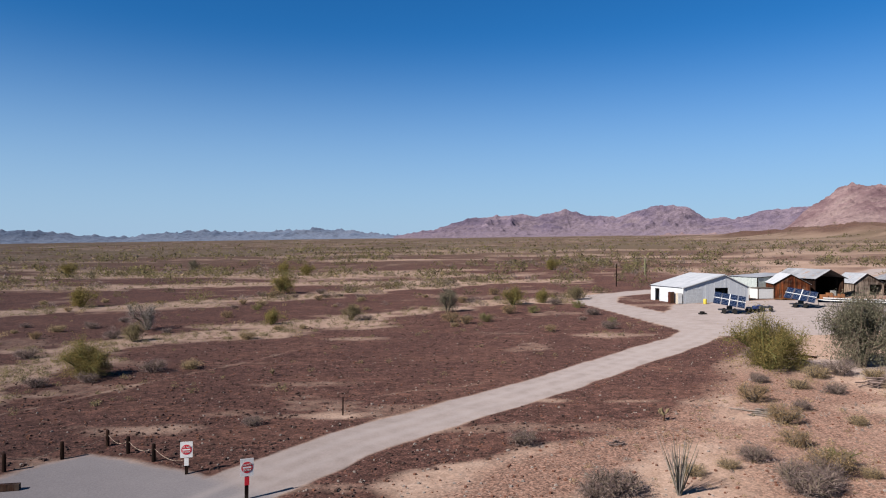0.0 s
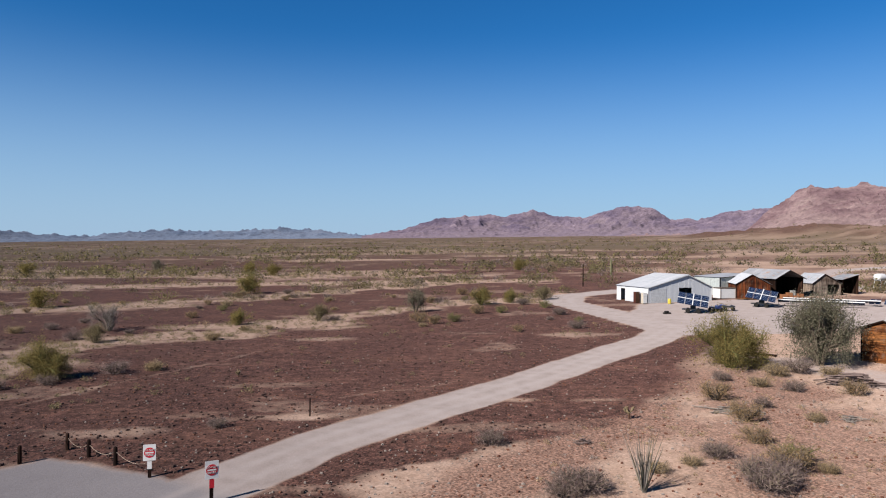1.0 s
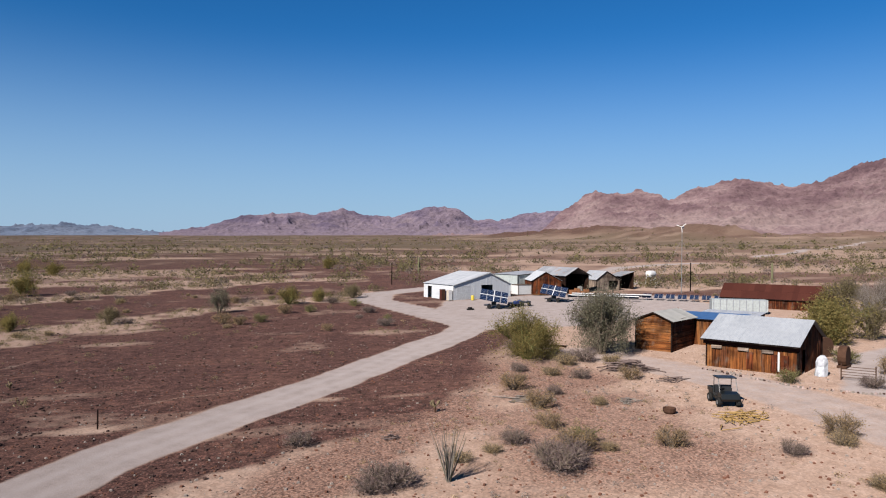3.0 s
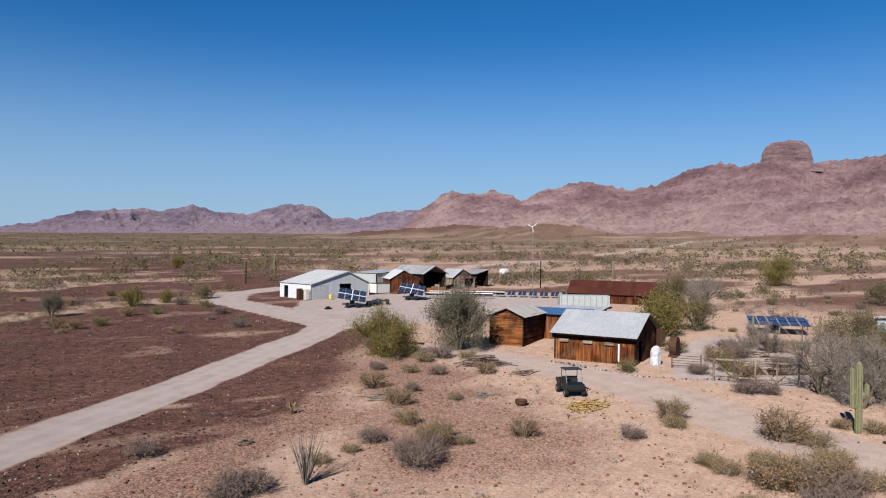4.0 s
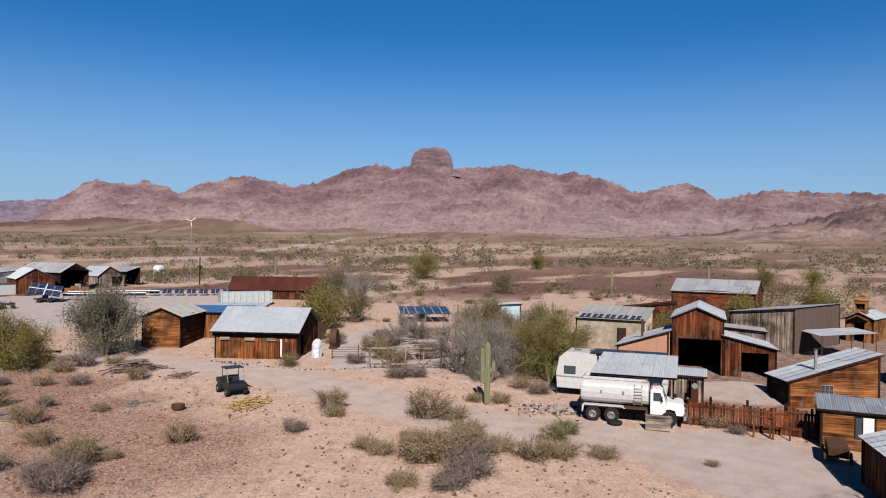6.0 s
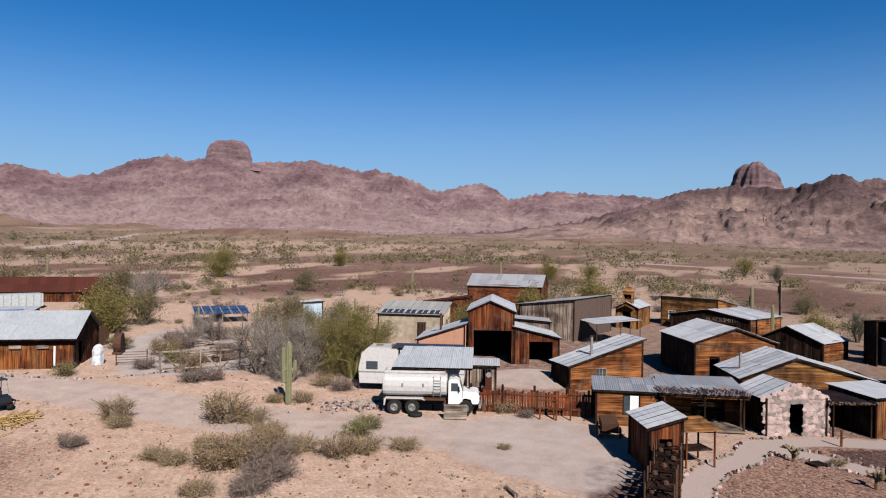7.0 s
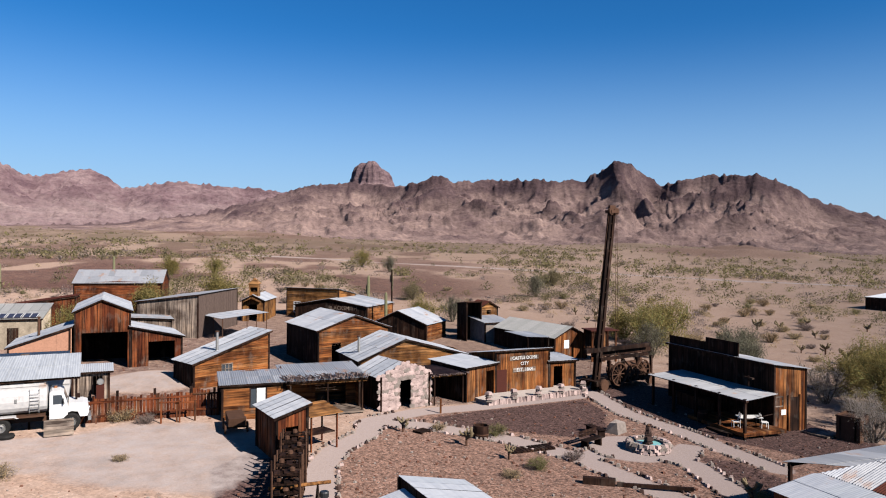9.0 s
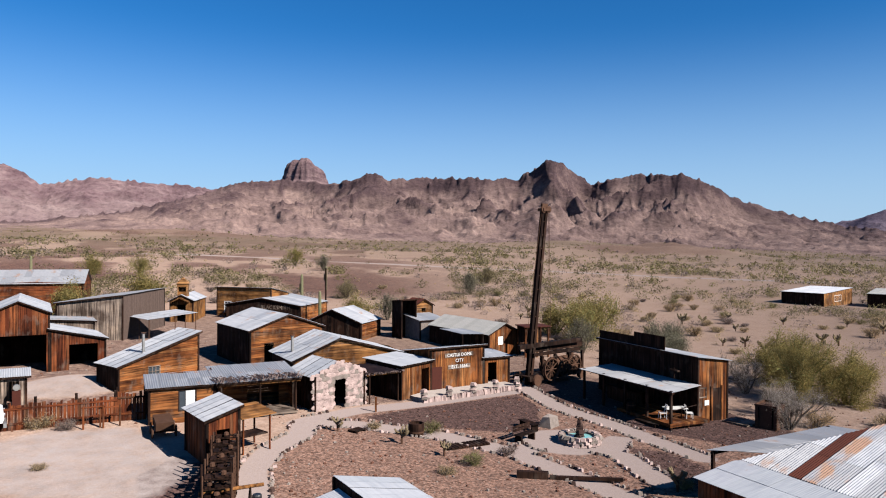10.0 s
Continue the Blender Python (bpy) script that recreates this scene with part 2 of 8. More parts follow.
HILLS = [(31.5, 1250, 30, 120), (36.5, 1100, 24, 90), (41.0, 1050, 20, 80), (27.0, 1450, 26, 150), (47.5, 1300, 20, 110), (59.0, 900, 12, 120), (86.0, 900, 14, 120), (123.0, 620, 16, 70)]


def ground_z(x, y):
    r = np.hypot(x, y)
    far = smooth(140, 420, r)
    rough = (fbm(x / 9, y / 9) - 0.5) * 0.16 + far * (fbm(x / 90 + 7, y / 90, 3) - 0.5) * 5.0
    hills = smooth(500, 900, r) * smooth(15, 40, np.degrees(np.arctan2(x, y))) * np.maximum(fbm(x / 260 + 3, y / 260 + 9, 4) - 0.56, 0) * 24
    for b_, d_, h_, w_ in HILLS:
        hx, hy = at(b_, d_)
        hills = hills + 0.5 * h_ * np.exp(-((x - hx) ** 2 + (y - hy) ** 2) / w_**2) * (0.45 + 1.1 * (1 - np.abs(2 * fbm(x / 75, y / 75, 4) - 1)) ** 2)
    mound = 0.75 * np.exp(-(((x - 59.5) / 3.8) ** 2 + ((y - 11.5) / 3.0) ** 2))
    return 0.0257 * (0.766 * x + 0.643 * y) + rough + hills + mound


def ground_masks(x, y):
    r, az = np.hypot(x, y), np.degrees(np.arctan2(x, y))
    n1, n2 = fbm(x / 6 + 3, y / 6), fbm(x / 2.2, y / 2.2 + 5, 3)
    ragged = (n1 - 0.5) * 1.6 + (n2 - 0.5) * 0.8
    track = lambda line, half: smooth(0.5, -0.5, near_line(x, y, line) - half + 0.5 * ragged)
    road = np.maximum.reduce([track(ROAD, 2.5), track(LANE, 3.4), 0.55 * track(TRACK, 3.5), 0.6 * smooth(4.8, 3.0, np.hypot(x - 59, y - 11.5) + ragged),
                              smooth(-0.8, 0.8, inside(x, y, YARD) + ragged), 0.85 * smooth(-0.8, 0.8, inside(x, y, STAND) + 0.4 * ragged),
                              0.62 * smooth(-1.2, 1.0, inside(x, y, LOT) + ragged), 0.85 * smooth(-1.2, 1.0, inside(x, y, CORRAL) + ragged)])
    road = np.maximum(road, 0.75 * np.maximum.reduce([smooth(5.5, 2.5, near_line(x, y, f) + ragged) for f in FAR_ROADS]))
    trail = np.maximum.reduce([smooth(0.25, -0.25, near_line(x, y, p) - 0.8 + 0.2 * ragged) for p in PATHS])
    plaza = smooth(0.4, -0.4, np.hypot(x - 39.0, y + 19.6) - 2.6 + 0.2 * ragged)
    trail = np.maximum(np.maximum(trail, plaza), smooth(0.3, -0.3, near_line(x, y, WALK) - 0.9))
    # dark desert pavement, broken by pale washes that run across the plain
    stripes = fbm(x / 75 + 0.25 * y / 26 + 2, y / 21 + 0.10 * x / 21, 4)
    washes = 0.65 * smooth(0.52, 0.64, stripes) * smooth(195, 225, y - 0.15 * x + 30 * (n1 - 0.5))
    torn = fbm(x / 7 + 3, y / 4 + 8, 4) - 0.5
    for line_, half_ in WASHES:
        washes = np.maximum(washes, 0.72 * smooth(3.0, -3.5, near_line(x, y, line_) - half_ + 16 * torn))
    for sx_, sy_, rx_, ry_ in SAND:
        washes = np.maximum(washes, 0.6 * smooth(1.5, 0.3, np.hypot((x - sx_) / rx_, (y - sy_) / ry_) + 1.6 * torn))
    for line_ in FOOTPATHS:
        washes = np.maximum(washes, 0.38 * smooth(0.55, 0.1, near_line(x, y, line_) + 0.3 * ragged))
    west = smooth(3.5, -2.0, (x - 8) * 0.83 - (y - 38) * 0.56 + 6 * (n1 - 0.5)) * smooth(38, 18, az + 26 * (fbm(x / 70, y / 40 + 2, 3) - 0.5))
    west = west * (1 - smooth(-5, 0, x) * smooth(1.5, -1.5, y - 38.2 - 0.47 * x + 5 * (n1 - 0.5)))
    west = west * (1 - 0.38 * smooth(0.60, 0.72, fbm(x / 10 + 4, y / 5 + 1, 4)))
    mid = smooth(24, 34, az) * smooth(118, 100, az) * smooth(105, 150, r) * smooth(0.66, 0.50, fbm(x / 55, y / 24 + 3, 4)) * (1 - smooth(1.2, 0.7, np.hypot((x - 440) / 170, (y - 260) / 110)))
    rocky = np.zeros_like(r)
    for b_, d_, h_, w_ in HILLS:
        hx, hy = at(b_, d_)
        rocky = np.maximum(rocky, 0.85 * smooth(0.12, 0.55, np.exp(-((x - hx) ** 2 + (y - hy) ** 2) / w_**2)))
    mid = np.maximum(mid, rocky)
    berm = smooth(2.5, 0.5, near_line(x, y, [(150, 99), (183.5, 105.6), (218, 113), (236, 104)]) + ragged)
    pave = np.clip(west * (1 - washes) + 0.8 * mid, 0, 1)
    rows = smooth(120, 300, r)
    pave = pave * (1 - 0.35 * rows * fbm(x / 30, y / 30))
    cobble_and_shade = np.maximum(smooth(0.0, 1.2, inside(x, y, [(40.5, -18.0), (44.0, -10.0), (47.0, -8.0), (49.0, -12.5), (52.0, -22.5), (47.0, -22.3), (43.0, -20.5)]) + 0.3 * ragged),
                        0.34 * smooth(0.4, 1.2, inside(x, y, [(30.0, -17.0), (33.0, -3.0), (37.5, -3.5), (42.5, -6.5), (43.0, -9.5), (37.0, -14.5)]) + 0.4 * ragged))
    cobble_and_shade = np.maximum(cobble_and_shade, 0.7 * smooth(0.0, 1.0, inside(x, y, [(28.0, -27.0), (30.0, -19.5), (38.5, -22.5), (36.0, -25.5)]) + 0.3 * ragged))
    gravel = 0.8 * smooth(0.48, 0.66, fbm(x / 14 + 9, y / 14, 4)) * smooth(8, 14, x) * smooth(90, 60, r) * (1 - smooth(40, 46, x) * smooth(24, 18, y))
    town = smooth(-2, 2, inside(x, y, [(50.5, 14.0), (60.0, 27.0), (112.0, 34.0), (116.0, -12.0), (86.0, -30.0), (54.0, -33.0), (49.5, -8.0)]) + 2 * ragged)
    # dark cobbles by the saloon, also standing for its shadow
    cobble_and_shade = np.maximum(cobble_and_shade, smooth(-0.6, 0.6, inside(x, y, [(40.5, -26.0), (52.5, -23.5), (58.0, -27.0), (52.0, -33.0), (38.0, -36.0), (34.0, -31.0)]) + 0.4 * ragged))
    # ground darkened here to stand for the shadow beside the racks
    cobble_and_shade = np.maximum(cobble_and_shade, smooth(-0.5, 0.6, inside(x, y, [(29.0, 0.2), (29.5, 3.0), (38.0, 4.2), (40.8, 2.4), (39.5, -0.4)]) + 0.4 * ragged))
    # town soil darkened, with the shade between the buildings painted in
    cobble_and_shade = np.maximum(cobble_and_shade, 0.55 * town * smooth(2.2, 4.5, np.hypot(x - 59, y - 11.5)))
    plaza_bed = smooth(-0.5, 0.5, inside(x, y, [(24.0, -31.0), (27.0, -1.5), (41.0, -2.5), (48.0, -6.0), (54.0, -25.0), (42.0, -33.0)]) + 0.3 * ragged)
    gravel = np.maximum(gravel, plaza_bed)
    gravel = np.maximum(gravel, 0.7 * smooth(-3, 4, inside(x, y, [(12.0, 31.0), (24.0, 26.0), (32.0, 33.0), (29.0, 46.0), (17.0, 47.0)]) + 5 * (n1 - 0.5)))
    gravel = np.maximum(gravel, smooth(-2.5, 2.5, inside(x, y, [(-6.0, 28.0), (-3.0, 42.0), (12.0, 49.0), (21.0, 60.0), (25.0, 59.0), (17.5, 45.0), (10.0, 36.5), (2.0, 28.0)]) + 5 * (n1 - 0.5)))
    green = (1 - 0.85 * rocky) * np.maximum(smooth(50, 280, r), smooth(80, 100, az) * smooth(52, 105, r)) * smooth(12, 40, az) * (0.62 + 0.38 * smooth(0.35, 0.6, fbm(x / 120 + 1, y / 60 + 4, 4)))
    stand = smooth(-0.8, 0.8, inside(x, y, STAND) + 0.4 * ragged)
    green = green * (1 - 0.75 * np.clip(mid, 0, 1) * smooth(900, 300, r))
    olive = smooth(200, 620, (r + 220 * (fbm(x / 150, y / 150 + 3, 3) - 0.5)) * (1 - 0.2 * smooth(10, 30, az))) * (1 - 0.8 * rocky) * (0.55 + 0.45 * smooth(0.4, 0.62, fbm(x / 160 + 5, y / 60, 4))) * (1 - 0.3 * smooth(28, 55, az))
    olive = olive * (1 - 0.75 * smooth(1.15, 0.7, np.hypot((x - 440) / 170, (y - 260) / 110)))
    return road, trail, np.maximum(pave * (1 - road), berm), cobble_and_shade * (1 - trail), gravel, green, stand, olive


def grid_mesh(name, nx, ny, x, y, z, closed=False):
    me = bpy.data.meshes.new(name)
    co = np.stack([x, y, z], -1).reshape(-1, 3)
    i, j = np.meshgrid(np.arange(nx - 1), np.arange(ny - 1), indexing="ij")
    a = (i * ny + j).ravel()
    quads = np.stack([a, a + 1, a + ny + 1, a + ny], -1)
    me.from_pydata(co.tolist(), [], quads.tolist())
    me.polygons.foreach_set("use_smooth", np.ones(len(quads), bool))
    return me


# the sheet is a fan round the camera, fine in front and coarse behind
az = np.radians(np.concatenate([np.arange(-180, -42, 6.0), np.arange(-42, 148, 0.46), np.arange(148, 180.1, 5.333)]))
rr = np.concatenate([[0.05, 8, 16, 22, 26], np.arange(28, 66, 0.42), 66 * np.exp(np.linspace(0, math.log(4700 / 66), 330))])
gx_, gy_ = np.sin(az)[:, None] * rr[None], np.cos(az)[:, None] * rr[None]
masks = ground_masks(gx_, gy_)
me = grid_mesh("ground", len(az), len(rr), gx_, gy_, ground_z(gx_, gy_) - 0.02 * masks[1] - 0.03 * masks[0])
side = np.minimum(near_line(gx_, gy_, ROAD + LANE[1:]), near_line(gx_, gy_, TRACK))
ruts = np.exp(-((side - 0.85) / 0.38) ** 2)
for key, values in zip(("road", "trail", "pavement", "cobble_and_shade", "gravel", "green", "stand", "olive", "ruts"), (*masks, ruts)):
    me.attributes.new(key, "FLOAT", "POINT").data.foreach_set("value", values.ravel().astype(np.float32))
ground = new("ground", me)
tagged(ground, "dry desert ground of dark stone pavement, pale sand and gravel tracks", "ground", kind="structure")

m, nt, b = mat("desert_ground", 0.95)


def attr(key):
    a = nt.nodes.new("ShaderNodeAttribute")
    a.attribute_name = key
    return a.outputs["Fac"]


def crisp(key, scale, low=0.35, high=0.65, amount=0.5):
    """The mask with its edge broken up by a noise."""
    add = nt.nodes.new("ShaderNodeMath")
    add.operation = "MULTIPLY_ADD"
    add.inputs[1].default_value = amount
    nt.links.new(noise_at(nt, scale, detail=6), add.inputs[0])
    nt.links.new(attr(key), add.inputs[2])
    r_ = node(nt, "MapRange", From_Min=low + amount / 2, From_Max=high + amount / 2)
    nt.links.new(add.outputs[0], r_.inputs["Value"])
    return r_.outputs[0]


fine, coarse, huge = noise_at(nt, 9, detail=8, rough=0.7), noise_at(nt, 0.7, detail=6), noise_at(nt, 0.03, detail=6)
speck = node(nt, "TexVoronoi", Scale=8.5)
nt.links.new(nt.nodes.new("ShaderNodeTexCoord").outputs["Object"], speck.inputs["Vector"])
stones = ramp(nt, speck.outputs["Color"], [(0.15, (0.48, 0.48, 0.48)), (0.5, (1, 1, 1)), (0.85, (1.55, 1.5, 1.46))])
sand = ramp(nt, coarse, [(0.25, (0.46, 0.32, 0.23)), (0.5, (0.61, 0.45, 0.335)), (0.75, (0.70, 0.55, 0.43))])
sand = mix(nt, 0.5, sand, mix(nt, 1.0, mix(nt, 1.0, sand, ramp(nt, noise_at(nt, 3.2, detail=9, rough=0.78), [(0.36, (0.55, 0.50, 0.48)), (0.5, (1, 1, 1)), (0.64, (1.3, 1.3, 1.3))]), "MULTIPLY"), stones, "MULTIPLY"))
sand = mix(nt, scaled(nt, huge, 0, 0.6), sand, (0.50, 0.35, 0.245))
rusty = mix(nt, 1.0, ramp(nt, fine, [(0.3, (0.16, 0.086, 0.056)), (0.5, (0.34, 0.212, 0.152)), (0.7, (0.52, 0.375, 0.29))]), stones, "MULTIPLY")
c = mix(nt, crisp("gravel", 1.3, 0.2, 0.8), sand, rusty)
pav = ramp(nt, fine, [(0.30, (0.042, 0.019, 0.016)), (0.5, (0.125, 0.066, 0.051)), (0.68, (0.27, 0.16, 0.123)), (0.8, (0.50, 0.345, 0.275))])
pav = mix(nt, 1.0, pav, stones, "MULTIPLY")
pav = mix(nt, scaled(nt, noise_at(nt, 0.22, (0.6, 1, 1), 6), -0.75, 0.95), pav, (0.25, 0.135, 0.095))
pav = mix(nt, 1.0, pav, ramp(nt, noise_at(nt, 1.6, (0.7, 1, 1), 8, rough=0.7), [(0.36, (0.55, 0.52, 0.5)), (0.5, (1, 1, 1)), (0.64, (1.55, 1.5, 1.45))]), "MULTIPLY")
c = mix(nt, crisp("pavement", 0.8, 0.25, 0.75), c, pav)
# colour of the cobble beds and of ground darkened for shade
cob_shade = mix(nt, 1.0, ramp(nt, fine, [(0.3, (0.065, 0.036, 0.030)), (0.55, (0.16, 0.10, 0.083)), (0.75, (0.32, 0.225, 0.19))]), stones, "MULTIPLY")
c = mix(nt, crisp("cobble_and_shade", 1.5), c, cob_shade)
c = mix(nt, scaled(nt, attr("green"), 0, 0.7), c, mix(nt, noise_at(nt, 0.12, detail=8, rough=0.7), (0.27, 0.185, 0.12), (0.54, 0.40, 0.295)))
c = mix(nt, scaled(nt, attr("olive"), 0, 0.92), c, mix(nt, noise_at(nt, 0.09, detail=7, rough=0.7), (0.10, 0.082, 0.042), (0.27, 0.205, 0.135)))
road_c = ramp(nt, coarse, [(0.3, (0.42, 0.355, 0.305)), (0.5, (0.52, 0.45, 0.395)), (0.7, (0.59, 0.52, 0.46))])
road_c = mix(nt, scaled(nt, attr("stand"), 0, 0.8), road_c, (0.29, 0.295, 0.31))
road_c = mix(nt, 0.25, road_c, ramp(nt, fine, [(0.3, (0.25, 0.22, 0.2)), (0.7, (0.7, 0.65, 0.6))]))
road_c = mix(nt, scaled(nt, attr("ruts"), 0, 0.5), road_c, (0.60, 0.55, 0.50))
c = mix(nt, crisp("road", 1.6, 0.3, 0.7), c, road_c)
c = mix(nt, crisp("trail", 2.5, 0.3, 0.7, 0.3), c, ramp(nt, fine, [(0.3, (0.48, 0.395, 0.34)), (0.7, (0.62, 0.52, 0.45))]))
c = mix(nt, 1.0, c, (0.325, 0.312, 0.328), "MULTIPLY")
nt.links.new(c, b.inputs["Base Color"])
bump(nt, b, fine, 0.5, 0.06)
me.materials.append(m)


# ---------- mountains ----------
def ridged(x, y, n=5):
    """Branching ridges, 0 in the gullies and 1 on the crests."""
    total, weight, norm = 0, 1.0, 0
    for k in range(n):
        r_ = (1 - np.abs(2 * field(x * 2**k + 7.3 * k, y * 2**k + 3.7 * k) - 1)) ** 2
        total, norm = total + r_ * 0.5**k * weight, norm + 0.5**k
        weight = np.clip(r_ * 1.6, 0.25, 1)
    return total / norm


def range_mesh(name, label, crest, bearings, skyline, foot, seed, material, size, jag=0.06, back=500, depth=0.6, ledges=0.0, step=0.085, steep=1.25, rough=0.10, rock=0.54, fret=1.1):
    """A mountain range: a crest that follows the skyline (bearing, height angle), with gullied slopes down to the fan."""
    a = np.arange(bearings[0], bearings[1], step)
    k = np.concatenate([np.linspace(0, 1, 96 if step < 0.1 else 40), [1.15, 1.5]])
    el = np.interp(a, *zip(*skyline))
    crag = ridged(a * fret + seed, a * 0 + seed, 4)
    jut = jag * (2.2 * crag - 0.9) + 0.5 * jag * (field(a * 6 + seed, a * 0) - 0.5)
    bend = (fbm(a / 5 + seed, a * 0 + 2.2 + seed, 3) - 0.5) * (crest - foot) * 0.5
    A, K = np.meshgrid(a, k, indexing="ij")
    dist = foot + (crest + bend[:, None] - foot) * np.minimum(K, 1) + back * np.maximum(K - 1, 0)
    X, Y = dist * np.sin(np.radians(A)), dist * np.cos(np.radians(A))
    base = gz(X, Y) - 4
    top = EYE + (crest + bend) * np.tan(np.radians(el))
    cx, cy = (crest + bend) * np.sin(np.radians(a)), (crest + bend) * np.cos(np.radians(a))
    rise = np.maximum(top - gz(cx, cy), 4)[:, None]
    pad = np.pad(rise[:, 0], 40, "edge")
    broad = np.minimum(np.convolve(pad, np.hanning(81) / np.hanning(81).sum(), "valid"), rise[:, 0])[:, None]
    rise = broad + (rise - broad) * smooth(0.72, 0.95, K) + (crest * np.tan(np.radians(jut)))[:, None] * smooth(0.94, 1.0, K)
    wx = X / size + 1.1 * fbm(X / size / 1.7 + seed, Y / size / 1.7, 3)
    wy = Y / size + 1.1 * fbm(X / size / 1.7, Y / size / 1.7 + 5 + seed, 3)
    rid = ridged(wx + seed, wy + 2 * seed)
    fine = ridged(2.7 * wx, 2.7 * wy + seed, 4)
    Kc = np.clip(K, 0, 1)
    loose = 1 - Kc**7
    h = Kc**steep * (1 - loose * depth * (1 - 1.25 * rid)) + rough * loose * (fine - 0.45) * smooth(0.05, 0.35, Kc)
    h = h + 0.5 * rough * (1 - Kc**20) * (ridged(7.1 * wx + 3, 7.1 * wy, 3) - 0.45) * smooth(0.25, 0.7, Kc)
    if ledges:
        q = h * 9 + 1.4 * fbm(X / size / 2, Y / size / 2 + 9, 3)
        stair = (np.floor(q) + smooth(0.45, 0.95, q - np.floor(q))) / 9 - 1.4 * fbm(X / size / 2, Y / size / 2 + 9, 3) / 9
        h = h + ledges * loose * (stair - h)
    h = np.where(K >= 1, np.maximum(1 - (K - 1) * 1.6, 0.02), np.minimum(h, 0.10 + 0.90 * K))
    me = grid_mesh(name, len(a), len(k), X, Y, base + rise * np.maximum(h, 0.0) + 4 * Kc)
    talus = smooth(rock + 0.13, rock - 0.13, h + 0.45 * (rid - 0.5) + 0.3 * (fine - 0.5) + 0.36 * (fbm(X / size, Y / size + 4, 4) - 0.5))
    me.attributes.new("talus", "FLOAT", "POINT").data.foreach_set("value", talus.ravel().astype(np.float32))
    me.materials.append(material)
    return tagged(new(name, me), label, "mountain", kind="structure")


def butte_mesh(name, label, bearing, dist, wide, deep, low, high, seed, material, knob=0.0, flare=0.0):
    """A flat-topped block of rock with flutes, ledges and a flared foot; low and high are height angles."""
    n, levels = 96, 26
    cx, cy = at(bearing, dist)
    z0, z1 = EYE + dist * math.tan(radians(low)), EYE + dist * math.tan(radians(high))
    w, t = np.meshgrid(np.arange(n + 1) * 2 * math.pi / n, np.linspace(0, 1, levels), indexing="ij")
    u, v = np.cos(w), np.sin(w)
    out = 1 + 0.55 * smooth(0.38, 0.0, t) + 0.03 * np.floor(4 * (1 - t)) + (0.16 + 0.5 * flare) * (fbm(u * 2 + seed, v * 2, 3) - 0.5) + (0.10 + 0.4 * flare) * (ridged(u * 3.2 + seed, v * 3.2 + t * 0.6, 3) - 0.5)
    out = out * (1 - 0.20 * smooth(0.86, 1.0, t)) + flare * (1 - t) ** 1.6 - 0.12 * (flare > 0) * smooth(0.62, 1.0, t)
    ux, uy = math.cos(radians(bearing)), -math.sin(radians(bearing))
    z = z0 + (z1 - z0) * (t + (0.10 + 0.35 * knob) * t * (fbm(u * 1.5 + 3 + seed, v * 1.5, 3) - 0.5) - knob * t * smooth(0.2, 0.9, u))
    X = np.concatenate([cx + out * (u * wide * ux - v * deep * uy), np.full((n + 1, 1), cx)], 1)
    Y = np.concatenate([cy + out * (u * wide * uy + v * deep * ux), np.full((n + 1, 1), cy)], 1)
    Z = np.concatenate([z, np.full((n + 1, 1), z[:, -1].mean() + 2)], 1)
    me = grid_mesh(name, n + 1, levels + 1, X, Y, Z)
    me.attributes.new("talus", "FLOAT", "POINT").data.foreach_set("value", np.concatenate([0.7 * smooth(0.35, 0.1, t), t[:, :1] * 0], 1).ravel().astype(np.float32))
    me.materials.append(material)
    return tagged(new(name, me), label, "mountain", kind="structure")


def rock_mat(name, low, mid, high, talus, scale, strata=3.0, lift=9.0):
    """Bedded rock with pale patches, and scree on the lower and flatter slopes."""
    m, nt, b = mat(name, 0.95)
    bed, n2 = noise_at(nt, scale, (1, 1, strata), 9, rough=0.70), noise_at(nt, scale * 10, (1, 1, 1.7), 7, rough=0.72)
    low, mid, high, talus = (tuple(0.43 * v for v in q) for q in (low, mid, high, talus))
    c = ramp(nt, bed, [(0.36, low), (0.5, mid), (0.63, high)])
    a = nt.nodes.new("ShaderNodeAttribute")
    a.attribute_name = "talus"
    geo = nt.nodes.new("ShaderNodeNewGeometry")
    sep = nt.nodes.new("ShaderNodeSeparateXYZ")
    nt.links.new(geo.outputs["True Normal"], sep.inputs[0])
    flat = node(nt, "MapRange", From_Min=0.90, From_Max=1.0, To_Max=0.3)
    nt.links.new(sep.outputs["Z"], flat.inputs["Value"])
    most = nt.nodes.new("ShaderNodeMath")
    most.operation = "MAXIMUM"
    nt.links.new(flat.outputs[0], most.inputs[0])
    nt.links.new(a.outputs["Fac"], most.inputs[1])
    c = mix(nt, most.outputs[0], c, mix(nt, scaled(nt, bed, -0.6, 1.4), mid, talus))
    c = mix(nt, 1.0, c, ramp(nt, n2, [(0.34, (0.60, 0.58, 0.59)), (0.48, (0.96, 0.96, 0.96)), (0.66, (1.2, 1.19, 1.18))]), "MULTIPLY")
    nt.links.new(c, b.inputs["Base Color"])
    bump(nt, b, n2, 1.0, 0.55 * lift)
    return m


